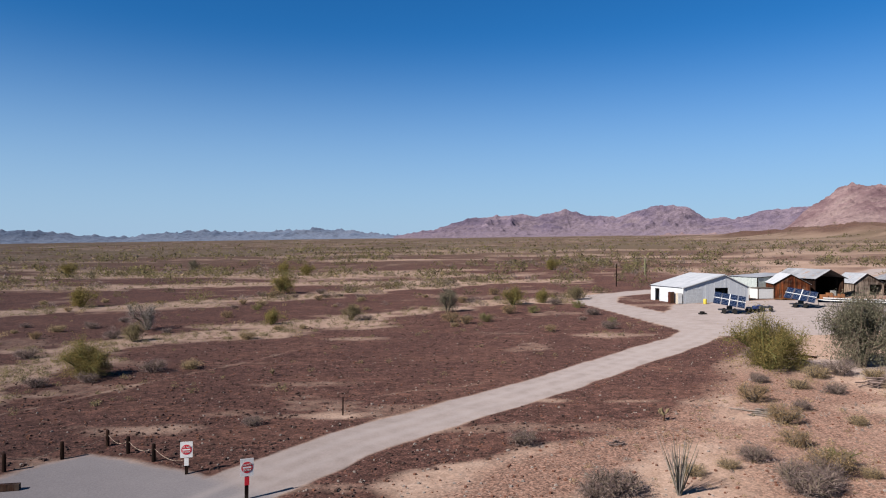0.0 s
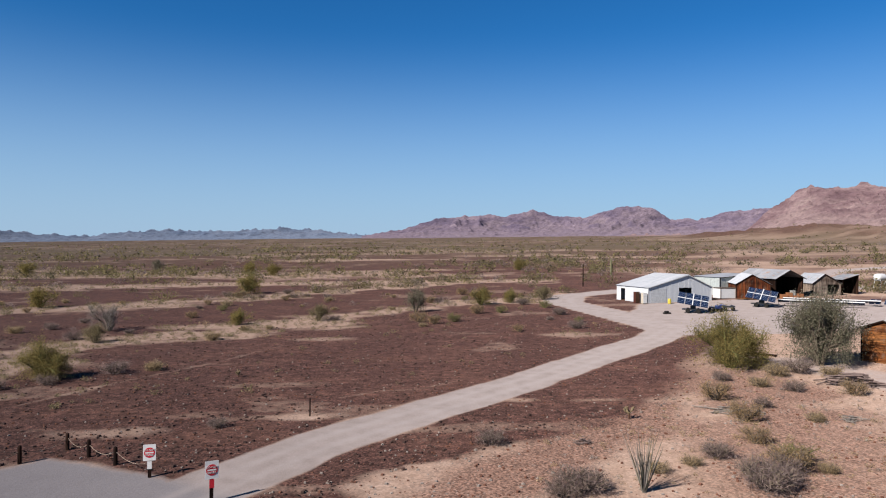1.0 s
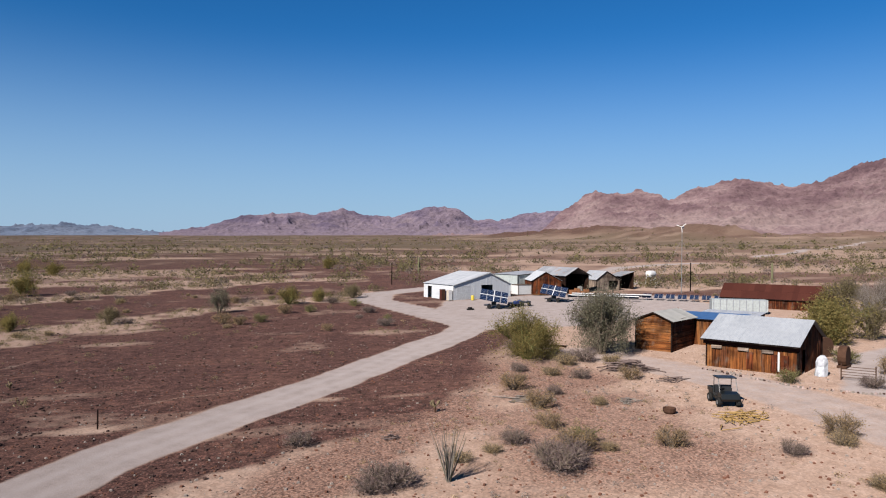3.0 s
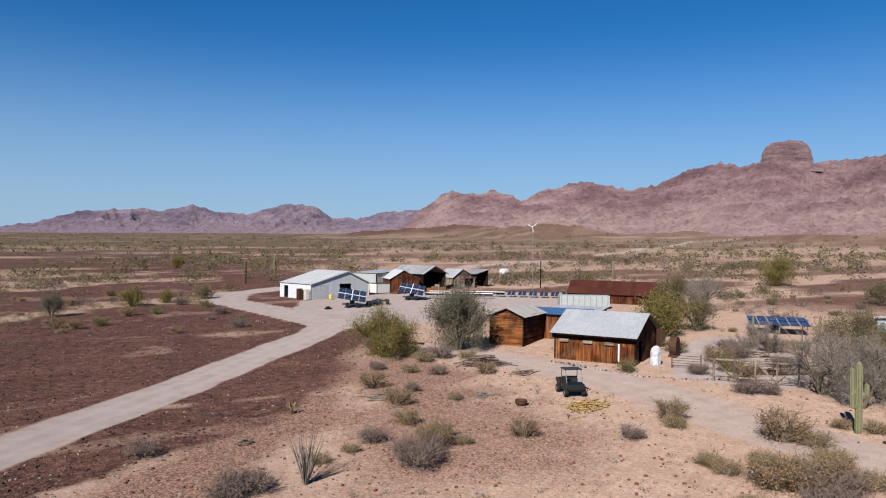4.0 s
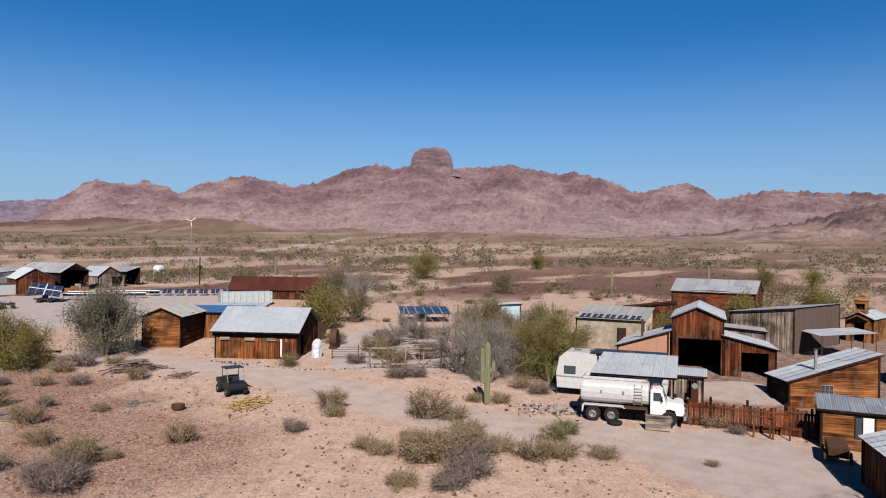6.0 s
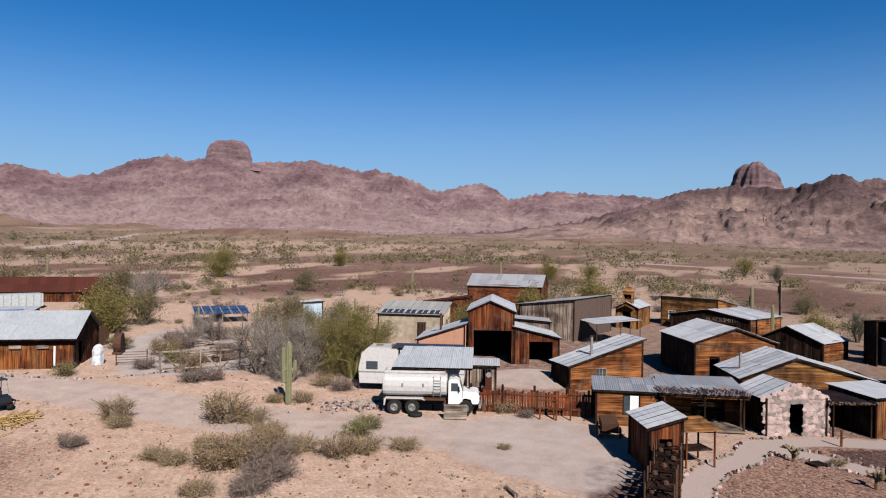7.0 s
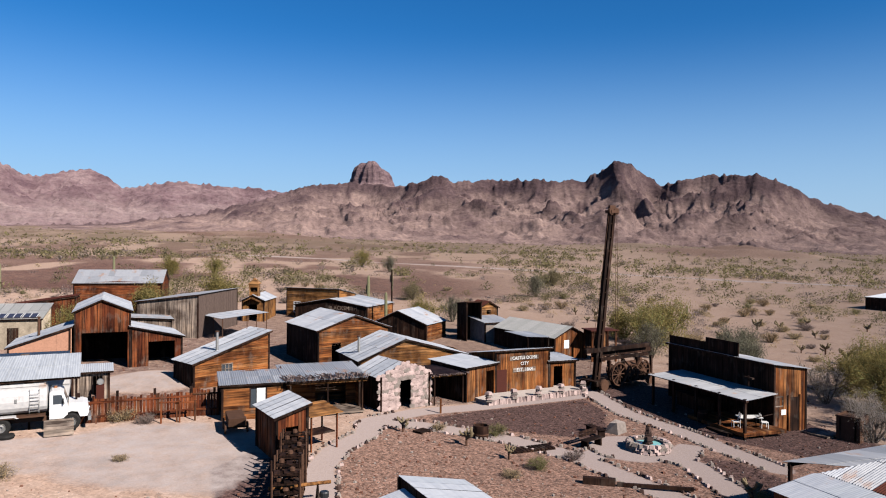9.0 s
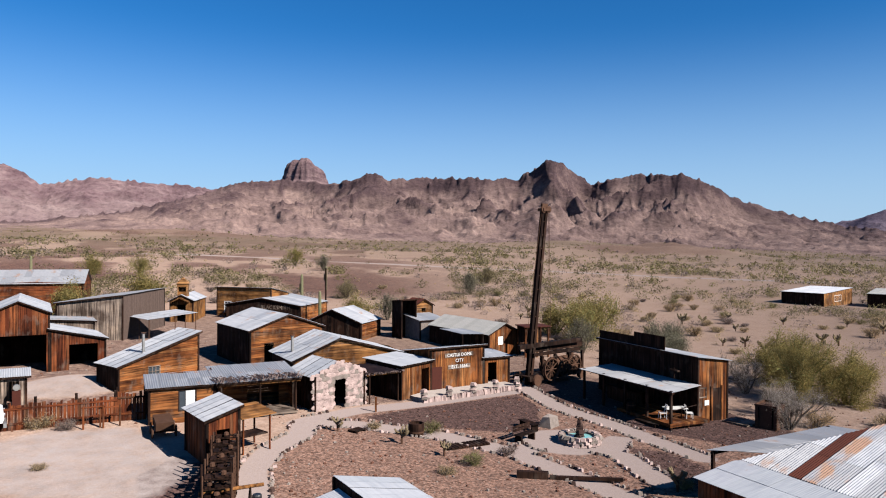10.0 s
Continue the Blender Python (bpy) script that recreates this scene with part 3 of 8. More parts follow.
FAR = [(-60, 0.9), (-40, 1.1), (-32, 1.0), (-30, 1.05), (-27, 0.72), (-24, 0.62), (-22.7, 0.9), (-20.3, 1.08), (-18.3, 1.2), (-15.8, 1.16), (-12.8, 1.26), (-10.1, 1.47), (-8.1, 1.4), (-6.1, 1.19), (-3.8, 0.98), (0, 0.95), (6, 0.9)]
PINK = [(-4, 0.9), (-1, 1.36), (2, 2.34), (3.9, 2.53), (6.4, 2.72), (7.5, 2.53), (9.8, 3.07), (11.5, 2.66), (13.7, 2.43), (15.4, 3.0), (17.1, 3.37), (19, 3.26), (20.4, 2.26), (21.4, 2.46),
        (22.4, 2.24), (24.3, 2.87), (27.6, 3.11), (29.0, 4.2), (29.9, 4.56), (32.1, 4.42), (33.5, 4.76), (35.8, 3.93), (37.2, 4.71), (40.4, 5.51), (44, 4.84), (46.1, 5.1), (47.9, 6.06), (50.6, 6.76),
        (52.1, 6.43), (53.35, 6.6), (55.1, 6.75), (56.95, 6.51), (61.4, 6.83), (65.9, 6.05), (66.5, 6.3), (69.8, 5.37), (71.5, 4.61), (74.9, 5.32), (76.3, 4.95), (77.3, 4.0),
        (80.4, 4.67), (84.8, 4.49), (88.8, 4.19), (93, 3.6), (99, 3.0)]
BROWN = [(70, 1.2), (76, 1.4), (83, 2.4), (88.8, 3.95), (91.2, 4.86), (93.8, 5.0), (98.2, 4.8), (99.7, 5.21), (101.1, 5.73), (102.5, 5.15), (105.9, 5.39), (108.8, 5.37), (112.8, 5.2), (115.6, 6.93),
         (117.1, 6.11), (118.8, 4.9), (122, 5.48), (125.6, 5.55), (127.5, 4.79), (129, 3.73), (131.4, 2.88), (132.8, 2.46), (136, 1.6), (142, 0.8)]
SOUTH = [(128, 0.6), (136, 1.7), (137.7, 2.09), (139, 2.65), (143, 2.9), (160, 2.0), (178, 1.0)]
# the far range's blue is distance haze put into the base colour
haze_blue_rock = rock_mat("distant_rock_haze", (0.15, 0.20, 0.30), (0.20, 0.25, 0.35), (0.25, 0.29, 0.38), (0.25, 0.29, 0.38), 0.004)
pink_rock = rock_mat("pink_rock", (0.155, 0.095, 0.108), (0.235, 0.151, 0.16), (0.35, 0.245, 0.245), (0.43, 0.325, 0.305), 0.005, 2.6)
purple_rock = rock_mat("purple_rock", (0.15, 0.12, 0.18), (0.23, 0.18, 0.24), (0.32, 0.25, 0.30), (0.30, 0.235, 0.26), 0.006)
brown_rock = rock_mat("brown_rock", (0.080, 0.052, 0.058), (0.135, 0.087, 0.089), (0.225, 0.152, 0.143), (0.56, 0.395, 0.335), 0.010, 1.5, 6.0)
butte_rock = rock_mat("butte_rock", (0.17, 0.11, 0.125), (0.27, 0.18, 0.19), (0.38, 0.265, 0.26), (0.40, 0.28, 0.26), 0.014, 5.0)
range_mesh("far_mountains", "low mountain range on the horizon, coloured blue for haze", 4600, (-60, 4), FAR, 4250, 3.1, haze_blue_rock, 160, 0.13, 80, step=0.11, fret=2.6)
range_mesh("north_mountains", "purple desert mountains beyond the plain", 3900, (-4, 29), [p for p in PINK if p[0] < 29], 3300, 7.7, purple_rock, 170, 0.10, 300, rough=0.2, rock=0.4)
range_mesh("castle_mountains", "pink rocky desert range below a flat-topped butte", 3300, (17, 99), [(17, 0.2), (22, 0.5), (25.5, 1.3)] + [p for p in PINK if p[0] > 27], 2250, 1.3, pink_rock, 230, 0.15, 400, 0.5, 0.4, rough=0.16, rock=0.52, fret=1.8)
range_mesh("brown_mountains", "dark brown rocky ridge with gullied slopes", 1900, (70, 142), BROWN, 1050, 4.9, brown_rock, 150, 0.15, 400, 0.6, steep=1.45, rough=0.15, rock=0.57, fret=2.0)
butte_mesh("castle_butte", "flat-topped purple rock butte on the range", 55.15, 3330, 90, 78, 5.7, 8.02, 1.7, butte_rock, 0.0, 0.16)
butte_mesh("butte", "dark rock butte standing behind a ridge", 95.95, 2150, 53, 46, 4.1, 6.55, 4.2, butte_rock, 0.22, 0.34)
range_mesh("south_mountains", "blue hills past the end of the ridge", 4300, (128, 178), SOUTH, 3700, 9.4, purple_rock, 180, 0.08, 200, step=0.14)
# ---------- building blocks ----------
class Shape:
    """Points and faces of one part."""

    def __init__(self):
        self.v, self.f = [], []

    def hexa(self, pts):
        n = len(self.v)
        self.v += [tuple(p) for p in pts]
        self.f += [(n, n + 3, n + 2, n + 1), (n + 4, n + 5, n + 6, n + 7), (n, n + 1, n + 5, n + 4), (n + 1, n + 2, n + 6, n + 5), (n + 2, n + 3, n + 7, n + 6), (n + 3, n, n + 4, n + 7)]
        return self

    def box(self, x0, y0, z0, x1, y1, z1, m=None):
        pts = [Vector(p) for p in ((x0, y0, z0), (x1, y0, z0), (x1, y1, z0), (x0, y1, z0), (x0, y0, z1), (x1, y0, z1), (x1, y1, z1), (x0, y1, z1))]
        return self.hexa([m @ p for p in pts] if m else pts)

    def bar(self, a, b_, r, r2=None, sides=5, caps=True):
        """A round or square bar from a to b, tapering."""
        a, b_ = Vector(a), Vector(b_)
        z = (b_ - a).normalized()
        x = z.orthogonal().normalized()
        y = z.cross(x)
        n, r2 = len(self.v), r if r2 is None else r2
        for p, q in ((a, r), (b_, r2)):
            for i in range(sides):
                w = 2 * math.pi * (i + 0.5) / sides
                self.v.append(tuple(p + (x * math.cos(w) + y * math.sin(w)) * q))
        for i in range(sides):
            j = (i + 1) % sides
            self.f.append((n + i, n + j, n + sides + j, n + sides + i))
        if caps:
            self.f += [tuple(range(n + sides - 1, n - 1, -1)), tuple(range(n + sides, n + 2 * sides))]
        return self

    def turned(self, rings, sides=16, m=None, close=True):
        """A body turned round the z axis from (radius, z) rings."""
        n = len(self.v)
        for r, z in rings:
            for i in range(sides):
                w = 2 * math.pi * i / sides
                p = Vector((r * math.cos(w), r * math.sin(w), z))
                self.v.append(tuple(m @ p if m else p))
        for k in range(len(rings) - 1):
            for i in range(sides):
                j = (i + 1) % sides
                self.f.append((n + k * sides + i, n + k * sides + j, n + (k + 1) * sides + j, n + (k + 1) * sides + i))
        if close:
            self.f += [tuple(range(n + sides - 1, n - 1, -1)), tuple(range(n + (len(rings) - 1) * sides, n + len(rings) * sides))]
        return self

    def prism(self, outline, y0, y1, m=None):
        """An outline in x and z, drawn out along y."""
        n, k = len(self.v), len(outline)
        for y in (y0, y1):
            for x, z in outline:
                p = Vector((x, y, z))
                self.v.append(tuple(m @ p if m else p))
        for i in range(k):
            j = (i + 1) % k
            self.f.append((n + i, n + j, n + k + j, n + k + i))
        self.f += [tuple(range(n + k - 1, n - 1, -1)), tuple(range(n + k, n + 2 * k))]
        return self

    def stone(self, x, y, z, sx, sy, sz, rnd):
        """A rough stone of eight bent corners with a top."""
        t = rnd.random() * 6.3
        c, s = math.cos(t), math.sin(t)
        pts = []
        for dz, q in ((-0.5, 0.95), (0.5, 0.62)):
            for ax, ay in ((-1, -1), (1, -1), (1, 1), (-1, 1)):
                px, py = ax * sx * q * rnd.uniform(0.35, 0.6), ay * sy * q * rnd.uniform(0.35, 0.6)
                pts.append((x + c * px - s * py, y + s * px + c * py, z + sz * dz * rnd.uniform(0.75, 1.05)))
        return self.hexa(pts)

    def mesh(self, name, material, soft=False):
        me = bpy.data.meshes.new(name)
        me.from_pydata(self.v, [], self.f)
        me.materials.append(material)
        if soft:
            me.polygons.foreach_set("use_smooth", np.ones(len(me.polygons), bool))
        return me


def part(name, shape, material, parent, label="", soft=False):
    ob = new(name, shape if isinstance(shape, bpy.types.Mesh) else shape.mesh(name, material, soft))
    ob.parent = parent
    if label:
        ob["label"] = label
    return ob


def thing(name, x, y, yaw, label, category, group="", lift=0.0, kind=""):
    ob = new(name)
    ob.empty_display_size = 0.3
    ob.matrix_world = pose(x, y, float(ground_z(np.array(x), np.array(y))) + lift, 0, 0, yaw)
    return tagged(ob, label, category, group, kind)


class Single:
    """Takes boards one by one and makes each a part of its own."""
    parent = material = None

    def hexa(self, pts):
        part("board", Shape().hexa(pts), Single.material, Single.parent)


RND = random.Random(11)


def boards(shape, u0, u1, top, holes, upright, place, width=0.2, low=-0.35, thick=0.035):
    """Boards of a wall. top(u) is its height, holes are (u0, u1, z0, z1), place(u, out, z) its points."""
    def piece(ua, ub, za, zb, zc, zd):
        if min(zd - za, zc - zb) < 0.01 and max(zd - za, zc - zb) < 0.03:
            return
        o = RND.uniform(0, 0.03)
        shape.hexa([place(ua, 0.012 - thick, za), place(ub, 0.012 - thick, zb), place(ub, o, zb), place(ua, o, za),
                    place(ua, 0.012 - thick, zd), place(ub, 0.012 - thick, zc), place(ub, o, zc), place(ua, o, zd)])
    if upright:
        cuts, u = [u0], u0
        while u < u1 - width * 0.6:
            u = min(u + width * RND.uniform(0.75, 1.3), u1)
            cuts.append(u)
        cuts[-1] = u1
        cuts = sorted(set(cuts + [e for h in holes for e in h[:2] if u0 < e < u1]))
        for a, b_ in zip(cuts, cuts[1:]):
            if b_ - a < 0.012:
                continue
            mid, spans = (a + b_) / 2, [(low, None)]
            for h in holes:
                if h[0] < mid < h[1]:
                    spans = [(low, h[2]), (h[3], None)]
            for za, zb in spans:
                zt = zb if zb is not None else None
                piece(a + 0.006, b_ - 0.006, za, za, top(b_ - 0.006) if zt is None else zt, top(a + 0.006) if zt is None else zt)
        return
    us = np.linspace(u0, u1, 81)
    tops = np.array([top(u) for u in us])

    def span(z):
        ok = np.nonzero(tops >= z)[0]
        return (us[ok[0]], us[ok[-1]]) if len(ok) else None
    levels, z = [low], low
    while z < tops.max():
        z += width * RND.uniform(0.8, 1.2)
        levels.append(z)
    levels = sorted(set(levels + [e for h in holes for e in h[2:]]))
    for za, zb in zip(levels, levels[1:]):
        if zb - za < 0.012 or not span(za + 0.001):
            continue
        la, ra = span(za + 0.001)
        lb, rb = span(zb) or ((la + ra) / 2, (la + ra) / 2)
        runs = [(la, ra, lb, rb)]
        for h in holes:
            if h[2] < (za + zb) / 2 < h[3]:
                runs = [q for r0, r1, r2, r3 in runs for q in ((r0, min(h[0], r1), r2, min(h[0], r3)), (max(h[1], r0), r1, max(h[1], r2), r3))]
        for a, b_, c, d in runs:
            if b_ - a < 0.02:
                continue
            o = RND.uniform(0, 0.03)
            shape.hexa([place(a, 0.012 - thick, za + 0.007), place(b_, 0.012 - thick, za + 0.007), place(b_, o + 0.008, za + 0.007), place(a, o + 0.008, za + 0.007),
                        place(c, 0.012 - thick, zb - 0.007), place(d, 0.012 - thick, zb - 0.007), place(d, o, zb - 0.007), place(c, o, zb - 0.007)])


def sheets(parent, p00, p10, p11, p01, material, width=0.85, wave=0.013, name="roof_sheet", pitch=0.14):
    """Corrugated sheets side by side on a sloping face; p00 and p10 are its lower corners."""
    p00, p10, p11, p01 = (Vector(p) for p in (p00, p10, p11, p01))
    n = max(1, round((p10 - p00).length / width))
    slope = ((p01 - p00).length + (p11 - p10).length) / 2
    courses = 1 if slope < 3.4 else 2 if slope < 7 else 3
    up = (p10 - p00).cross(p01 - p00).normalized()
    for i in range(n):
        for k in range(courses):
            a0, a1 = i / n, (i + 1) / n
            k0, k1 = k / courses, (k + 1) / courses + (0.02 if k < courses - 1 else 0)
            tilt, lift = RND.uniform(-0.012, 0.012), RND.uniform(0.0, 0.012) + 0.014 * k
            segs = max(6, round(2 * (p10 - p00).length / n / pitch))
            s = Shape()
            for layer in (0, -0.012):
                for v in (k0, k1):
                    for j in range(segs + 1):
                        u = a0 + (a1 - a0) * j / segs
                        p = (p00 * (1 - u) + p10 * u) * (1 - v) + (p01 * (1 - u) + p11 * u) * v
                        s.v.append(tuple(p + up * (wave * (1 if j % 2 else -1) + layer + lift + tilt * (v - k0))))
            w = segs + 1
            for j in range(segs):
                s.f += [(j, j + 1, w + j + 1, w + j), (2 * w + j, 3 * w + j, 3 * w + j + 1, 2 * w + j + 1), (j, 2 * w + j, 2 * w + j + 1, j + 1), (w + j, w + j + 1, 3 * w + j + 1, 3 * w + j)]
            part(name, s, material, parent)


def window(parent, place, u0, u1, z0, z1, frame_mat, bars=(1, 1), pane_mat=None, name="window"):
    """A window with frame, glazing bars and panes in an opening."""
    f, bars_ = Shape(), []
    def bit(s, a, b_, c, d, o0, o1):
        s.hexa([place(a, o0, c), place(b_, o0, c), place(b_, o1, c), place(a, o1, c), place(a, o0, d), place(b_, o0, d), place(b_, o1, d), place(a, o1, d)])
    t = 0.06
    for q in ((u0 - t, u0 + 0.02, z0 - t, z1 + t), (u1 - 0.02, u1 + t, z0 - t, z1 + t), (u0 + 0.02, u1 - 0.02, z0 - t, z0 + 0.02), (u0 + 0.02, u1 - 0.02, z1 - 0.02, z1 + t)):
        bit(f, *q, -0.03, 0.035)
    for i in range(1, bars[0] + 1):
        u = u0 + (u1 - u0) * i / (bars[0] + 1)
        bars_.append(Shape())
        bit(bars_[-1], u - 0.018, u + 0.018, z0 + 0.02, z1 - 0.02, -0.02, 0.012)
    for i in range(1, bars[1] + 1):
        z = z0 + (z1 - z0) * i / (bars[1] + 1)
        bars_.append(Shape())
        bit(bars_[-1], u0 + 0.02, u1 - 0.02, z - 0.018, z + 0.018, -0.018, 0.010)
    w = part(name, f, frame_mat, parent)
    for s_ in bars_:
        part("glazing_bar", s_, frame_mat, w)
    g = Shape()
    bit(g, u0 + 0.01, u1 - 0.01, z0 + 0.01, z1 - 0.01, -0.05, -0.04)
    part("pane", g, pane_mat or glass_dark, w)
    return w


def building(name, label, A, yaw, w, d, roof, ha, hb, k=0.5, walls=None, roof_mat=None, upright=True, holes=None, faces="frbl", over=0.25, over_front=None, category="shed", group="", width=0.2, trim=None, base=None, wave=0.013, single=""):
    """A timber or metal building. Local x runs along its front, y to its back. roof: gx, gy (ridge along x, y), sx, sy (one slope)."""
    cx, cy = math.cos(radians(yaw)), math.sin(radians(yaw))
    mid = (A[0] + cx * w / 2 - cy * d / 2, A[1] + cy * w / 2 + cx * d / 2)
    ob = new(name)
    z0 = gz(*mid) if base is None else base
    ob.matrix_world = pose(A[0], A[1], z0, 0, 0, yaw)
    tagged(ob, label, category, group)
    ob.empty_display_size = 0.3

    def height(x, y):
        if roof == "gx":
            return ha + (hb - ha) * (y / (k * d) if y < k * d else (d - y) / ((1 - k) * d))
        if roof == "gy":
            return ha + (hb - ha) * (x / (k * w) if x < k * w else (w - x) / ((1 - k) * w))
        return ha + (hb - ha) * (x / w if roof == "sx" else y / d)
    spots = {"f": (w, lambda u, o, z: (u, -o, z), lambda u: height(u, 0)), "r": (d, lambda u, o, z: (w + o, u, z), lambda u: height(w, u)),
             "b": (w, lambda u, o, z: (w - u, d + o, z), lambda u: height(w - u, d)), "l": (d, lambda u, o, z: (-o, d - u, z), lambda u: height(0, d - u))}
    for face in faces:
        length, place, top = spots[face]
        m_ = (walls.get(face, walls["*"]) if isinstance(walls, dict) else walls) or wood_v
        up_ = upright.get(face, upright.get("*", True)) if isinstance(upright, dict) else upright
        cuts = (holes or {}).get(face, ())
        s = Shape()
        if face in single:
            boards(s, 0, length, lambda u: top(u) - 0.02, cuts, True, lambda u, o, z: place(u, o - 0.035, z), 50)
            wall = part("wall", s, dark_and_shade_wood, ob)
            Single.parent, Single.material = wall, m_
            boards(Single(), 0, length, top, cuts, up_, place, width)
        else:
            boards(s, 0, length, top, cuts, up_, place, width)
            tagged(part("wall", s, m_, ob), kind="stuff")
    s = Shape()
    for x, y in ((0, 0), (w, 0), (w, d), (0, d)):
        s.box(x - 0.07, y - 0.07, -0.4, x + 0.07, y + 0.07, height(min(max(x, 0.01), w - 0.01), min(max(y, 0.01), d - 0.01)) - 0.02)
    tagged(part("frame", s, trim or dark_and_shade_wood, ob), kind="stuff")
    of = over if over_front is None else over_front
    rm = roof_mat or zinc
    if roof == "gy":
        for x0, x1, h0, h1 in ((-over, k * w, ha - over * (hb - ha) / (k * w), hb), (w + over, k * w, ha - over * (hb - ha) / ((1 - k) * w), hb)):
            a, b_, c, e = (x0, -of, h0 + 0.04), (x0, d + over, h0 + 0.04), (x1, d + over, h1 + 0.04), (x1, -of, h1 + 0.04)
            if x0 < x1:
                sheets(ob, b_, a, e, c, rm, wave=wave)
            else:
                sheets(ob, a, b_, c, e, rm, wave=wave)
        s = Shape()
        s.prism([(-over, ha - over * (hb - ha) / (k * w) - 0.1), (k * w, hb - 0.1), (w + over, ha - over * (hb - ha) / ((1 - k) * w) - 0.1),
                 (w + over, ha - over * (hb - ha) / ((1 - k) * w) + 0.02), (k * w, hb + 0.02), (-over, ha - over * (hb - ha) / (k * w) + 0.02)], -of, -of + 0.04)
        part("bargeboard", s, trim or dark_and_shade_wood, ob)
    elif roof == "gx":
        f0, b0 = ha - of * (hb - ha) / (k * d), ha - over * (hb - ha) / ((1 - k) * d)
        sheets(ob, (-over, -of, f0 + 0.04), (w + over, -of, f0 + 0.04), (w + over, k * d, hb + 0.04), (-over, k * d, hb + 0.04), rm, wave=wave)
        sheets(ob, (w + over, d + over, b0 + 0.04), (-over, d + over, b0 + 0.04), (-over, k * d, hb + 0.04), (w + over, k * d, hb + 0.04), rm, wave=wave)
        s = Shape()
        s.box(-over, -of, f0 - 0.10, w + over, -of + 0.04, f0 + 0.015)
        part("fascia", s, trim or dark_and_shade_wood, ob)
    elif roof == "sx":
        q = over * (hb - ha) / w
        sheets(ob, (-over, d + over, ha - q + 0.04), (-over, -of, ha - q + 0.04), (w + over, -of, hb + q + 0.04), (w + over, d + over, hb + q + 0.04), rm, wave=wave)
        s = Shape()
        s.prism([(-over, ha - q - 0.10), (w + over, hb + q - 0.10), (w + over, hb + q + 0.02), (-over, ha - q + 0.02)], -of, -of + 0.04)
        part("bargeboard", s, trim or dark_and_shade_wood, ob)
    else:
        q, q2 = of * (hb - ha) / d, over * (hb - ha) / d
        sheets(ob, (-over, -of, ha - q + 0.04), (w + over, -of, ha - q + 0.04), (w + over, d + over, hb + q2 + 0.04), (-over, d + over, hb + q2 + 0.04), rm, wave=wave)
        s = Shape()
        s.box(-over, -of, ha - q - 0.10, w + over, -of + 0.04, ha - q + 0.015)
        part("fascia", s, trim or dark_and_shade_wood, ob)
    return ob, spots


def leaf_door(parent, place, u0, u1, z0, z1, material, out=0.02):
    s = Shape()
    n = max(2, round((u1 - u0) / 0.25))
    for i in range(n):
        a, b_ = u0 + (u1 - u0) * i / n + 0.004, u0 + (u1 - u0) * (i + 1) / n - 0.004
        s.hexa([place(a, out - 0.03, z0), place(b_, out - 0.03, z0), place(b_, out + 0.012, z0), place(a, out + 0.012, z0), place(a, out - 0.03, z1), place(b_, out - 0.03, z1), place(b_, out + 0.012, z1), place(a, out + 0.012, z1)])
    return part("door", s, material, parent)
# ---------- the yard in the north ----------
white_wall = metal_mat("white_ribbed_wall", [(0.0, (0.62, 0.64, 0.66)), (1.0, (0.70, 0.71, 0.72))], -0.02, 0.0, 0.5)
wb, sp = building("metal_workshop", "white ribbed metal workshop with a low white gable roof", (41.6, 122.4), 18, 13.8, 9.3, "gy", 2.62, 4.8, 0.62, white_wall, white_sheet, True,
                  {"f": [(0.7, 3.9, -0.35, 2.3), (6.6, 9.4, 0.9, 2.5)], "l": [(1.2, 2.5, -0.35, 2.1)]}, category="workshop", width=0.3, trim=white_paint)
part("roller_door", Shape().box(0.72, -0.03, -0.3, 3.88, 0.02, 2.28), plain("roller_door", (0.55, 0.56, 0.57), 0.5), wb)
building("metal_shed", "green-grey metal shed behind the white workshop", (60.5, 136.0), 22, 9.0, 7.0, "sx", 3.4, 3.9, 0.5, plain("green_grey_metal", (0.42, 0.46, 0.44), 0.55), zinc, category="shed", width=0.3)
building("wooden_shed", "reddish-brown wooden shed with a pale metal roof", (60.6, 129.2), -14, 5.9, 9.0, "gy", 2.7, 4.4, 0.46, red_v, white_sheet, category="shed")
# the shelter's right wall is added only to darken its inside
building("open_shelter", "open timber shelter with a weathered metal roof", (67.9, 128.9), 14, 6.2, 10.0, "gy", 3.66, 5.1, 0.47, dark_and_shade_wood, zinc_old, faces="blr", category="shelter", over=0.5)
building("grey_shed", "grey board shed with a metal gable roof", (77.0, 132.3), 1, 5.6, 6.6, "gy", 2.4, 4.1, 0.41, grey_v, zinc, category="shed", holes={"f": [(2.9, 5.2, -0.35, 2.1)]})
building("dark_lean_to", "dark open lean-to beside the grey shed", (83.6, 133.5), 8, 3.4, 4.0, "sx", 2.9, 3.8, 0.5, dark_and_shade_wood, zinc_old, faces="br", category="lean-to")
building("gable_shed", "orange-brown plank shed with a tan sheet roof", (43.0, 65.6), -57, 3.9, 6.7, "gy", 3.15, 3.95, 0.51, {"*": wood_h, "r": red_h}, tan_sheet, False, category="shed", over=0.3)
bunk, sp = building("bunkhouse", "brown plank bunkhouse with a large pale metal roof", (43.9, 55.3), -60, 7.9, 7.5, "gx", 2.75, 4.44, 0.51, {"*": red_v, "f": wood_v}, pale_sheet, True,
                    {"r": [(1.2, 2.2, -0.35, 2.0)]}, category="bunkhouse", over=0.35, over_front=0.7, width=0.3)
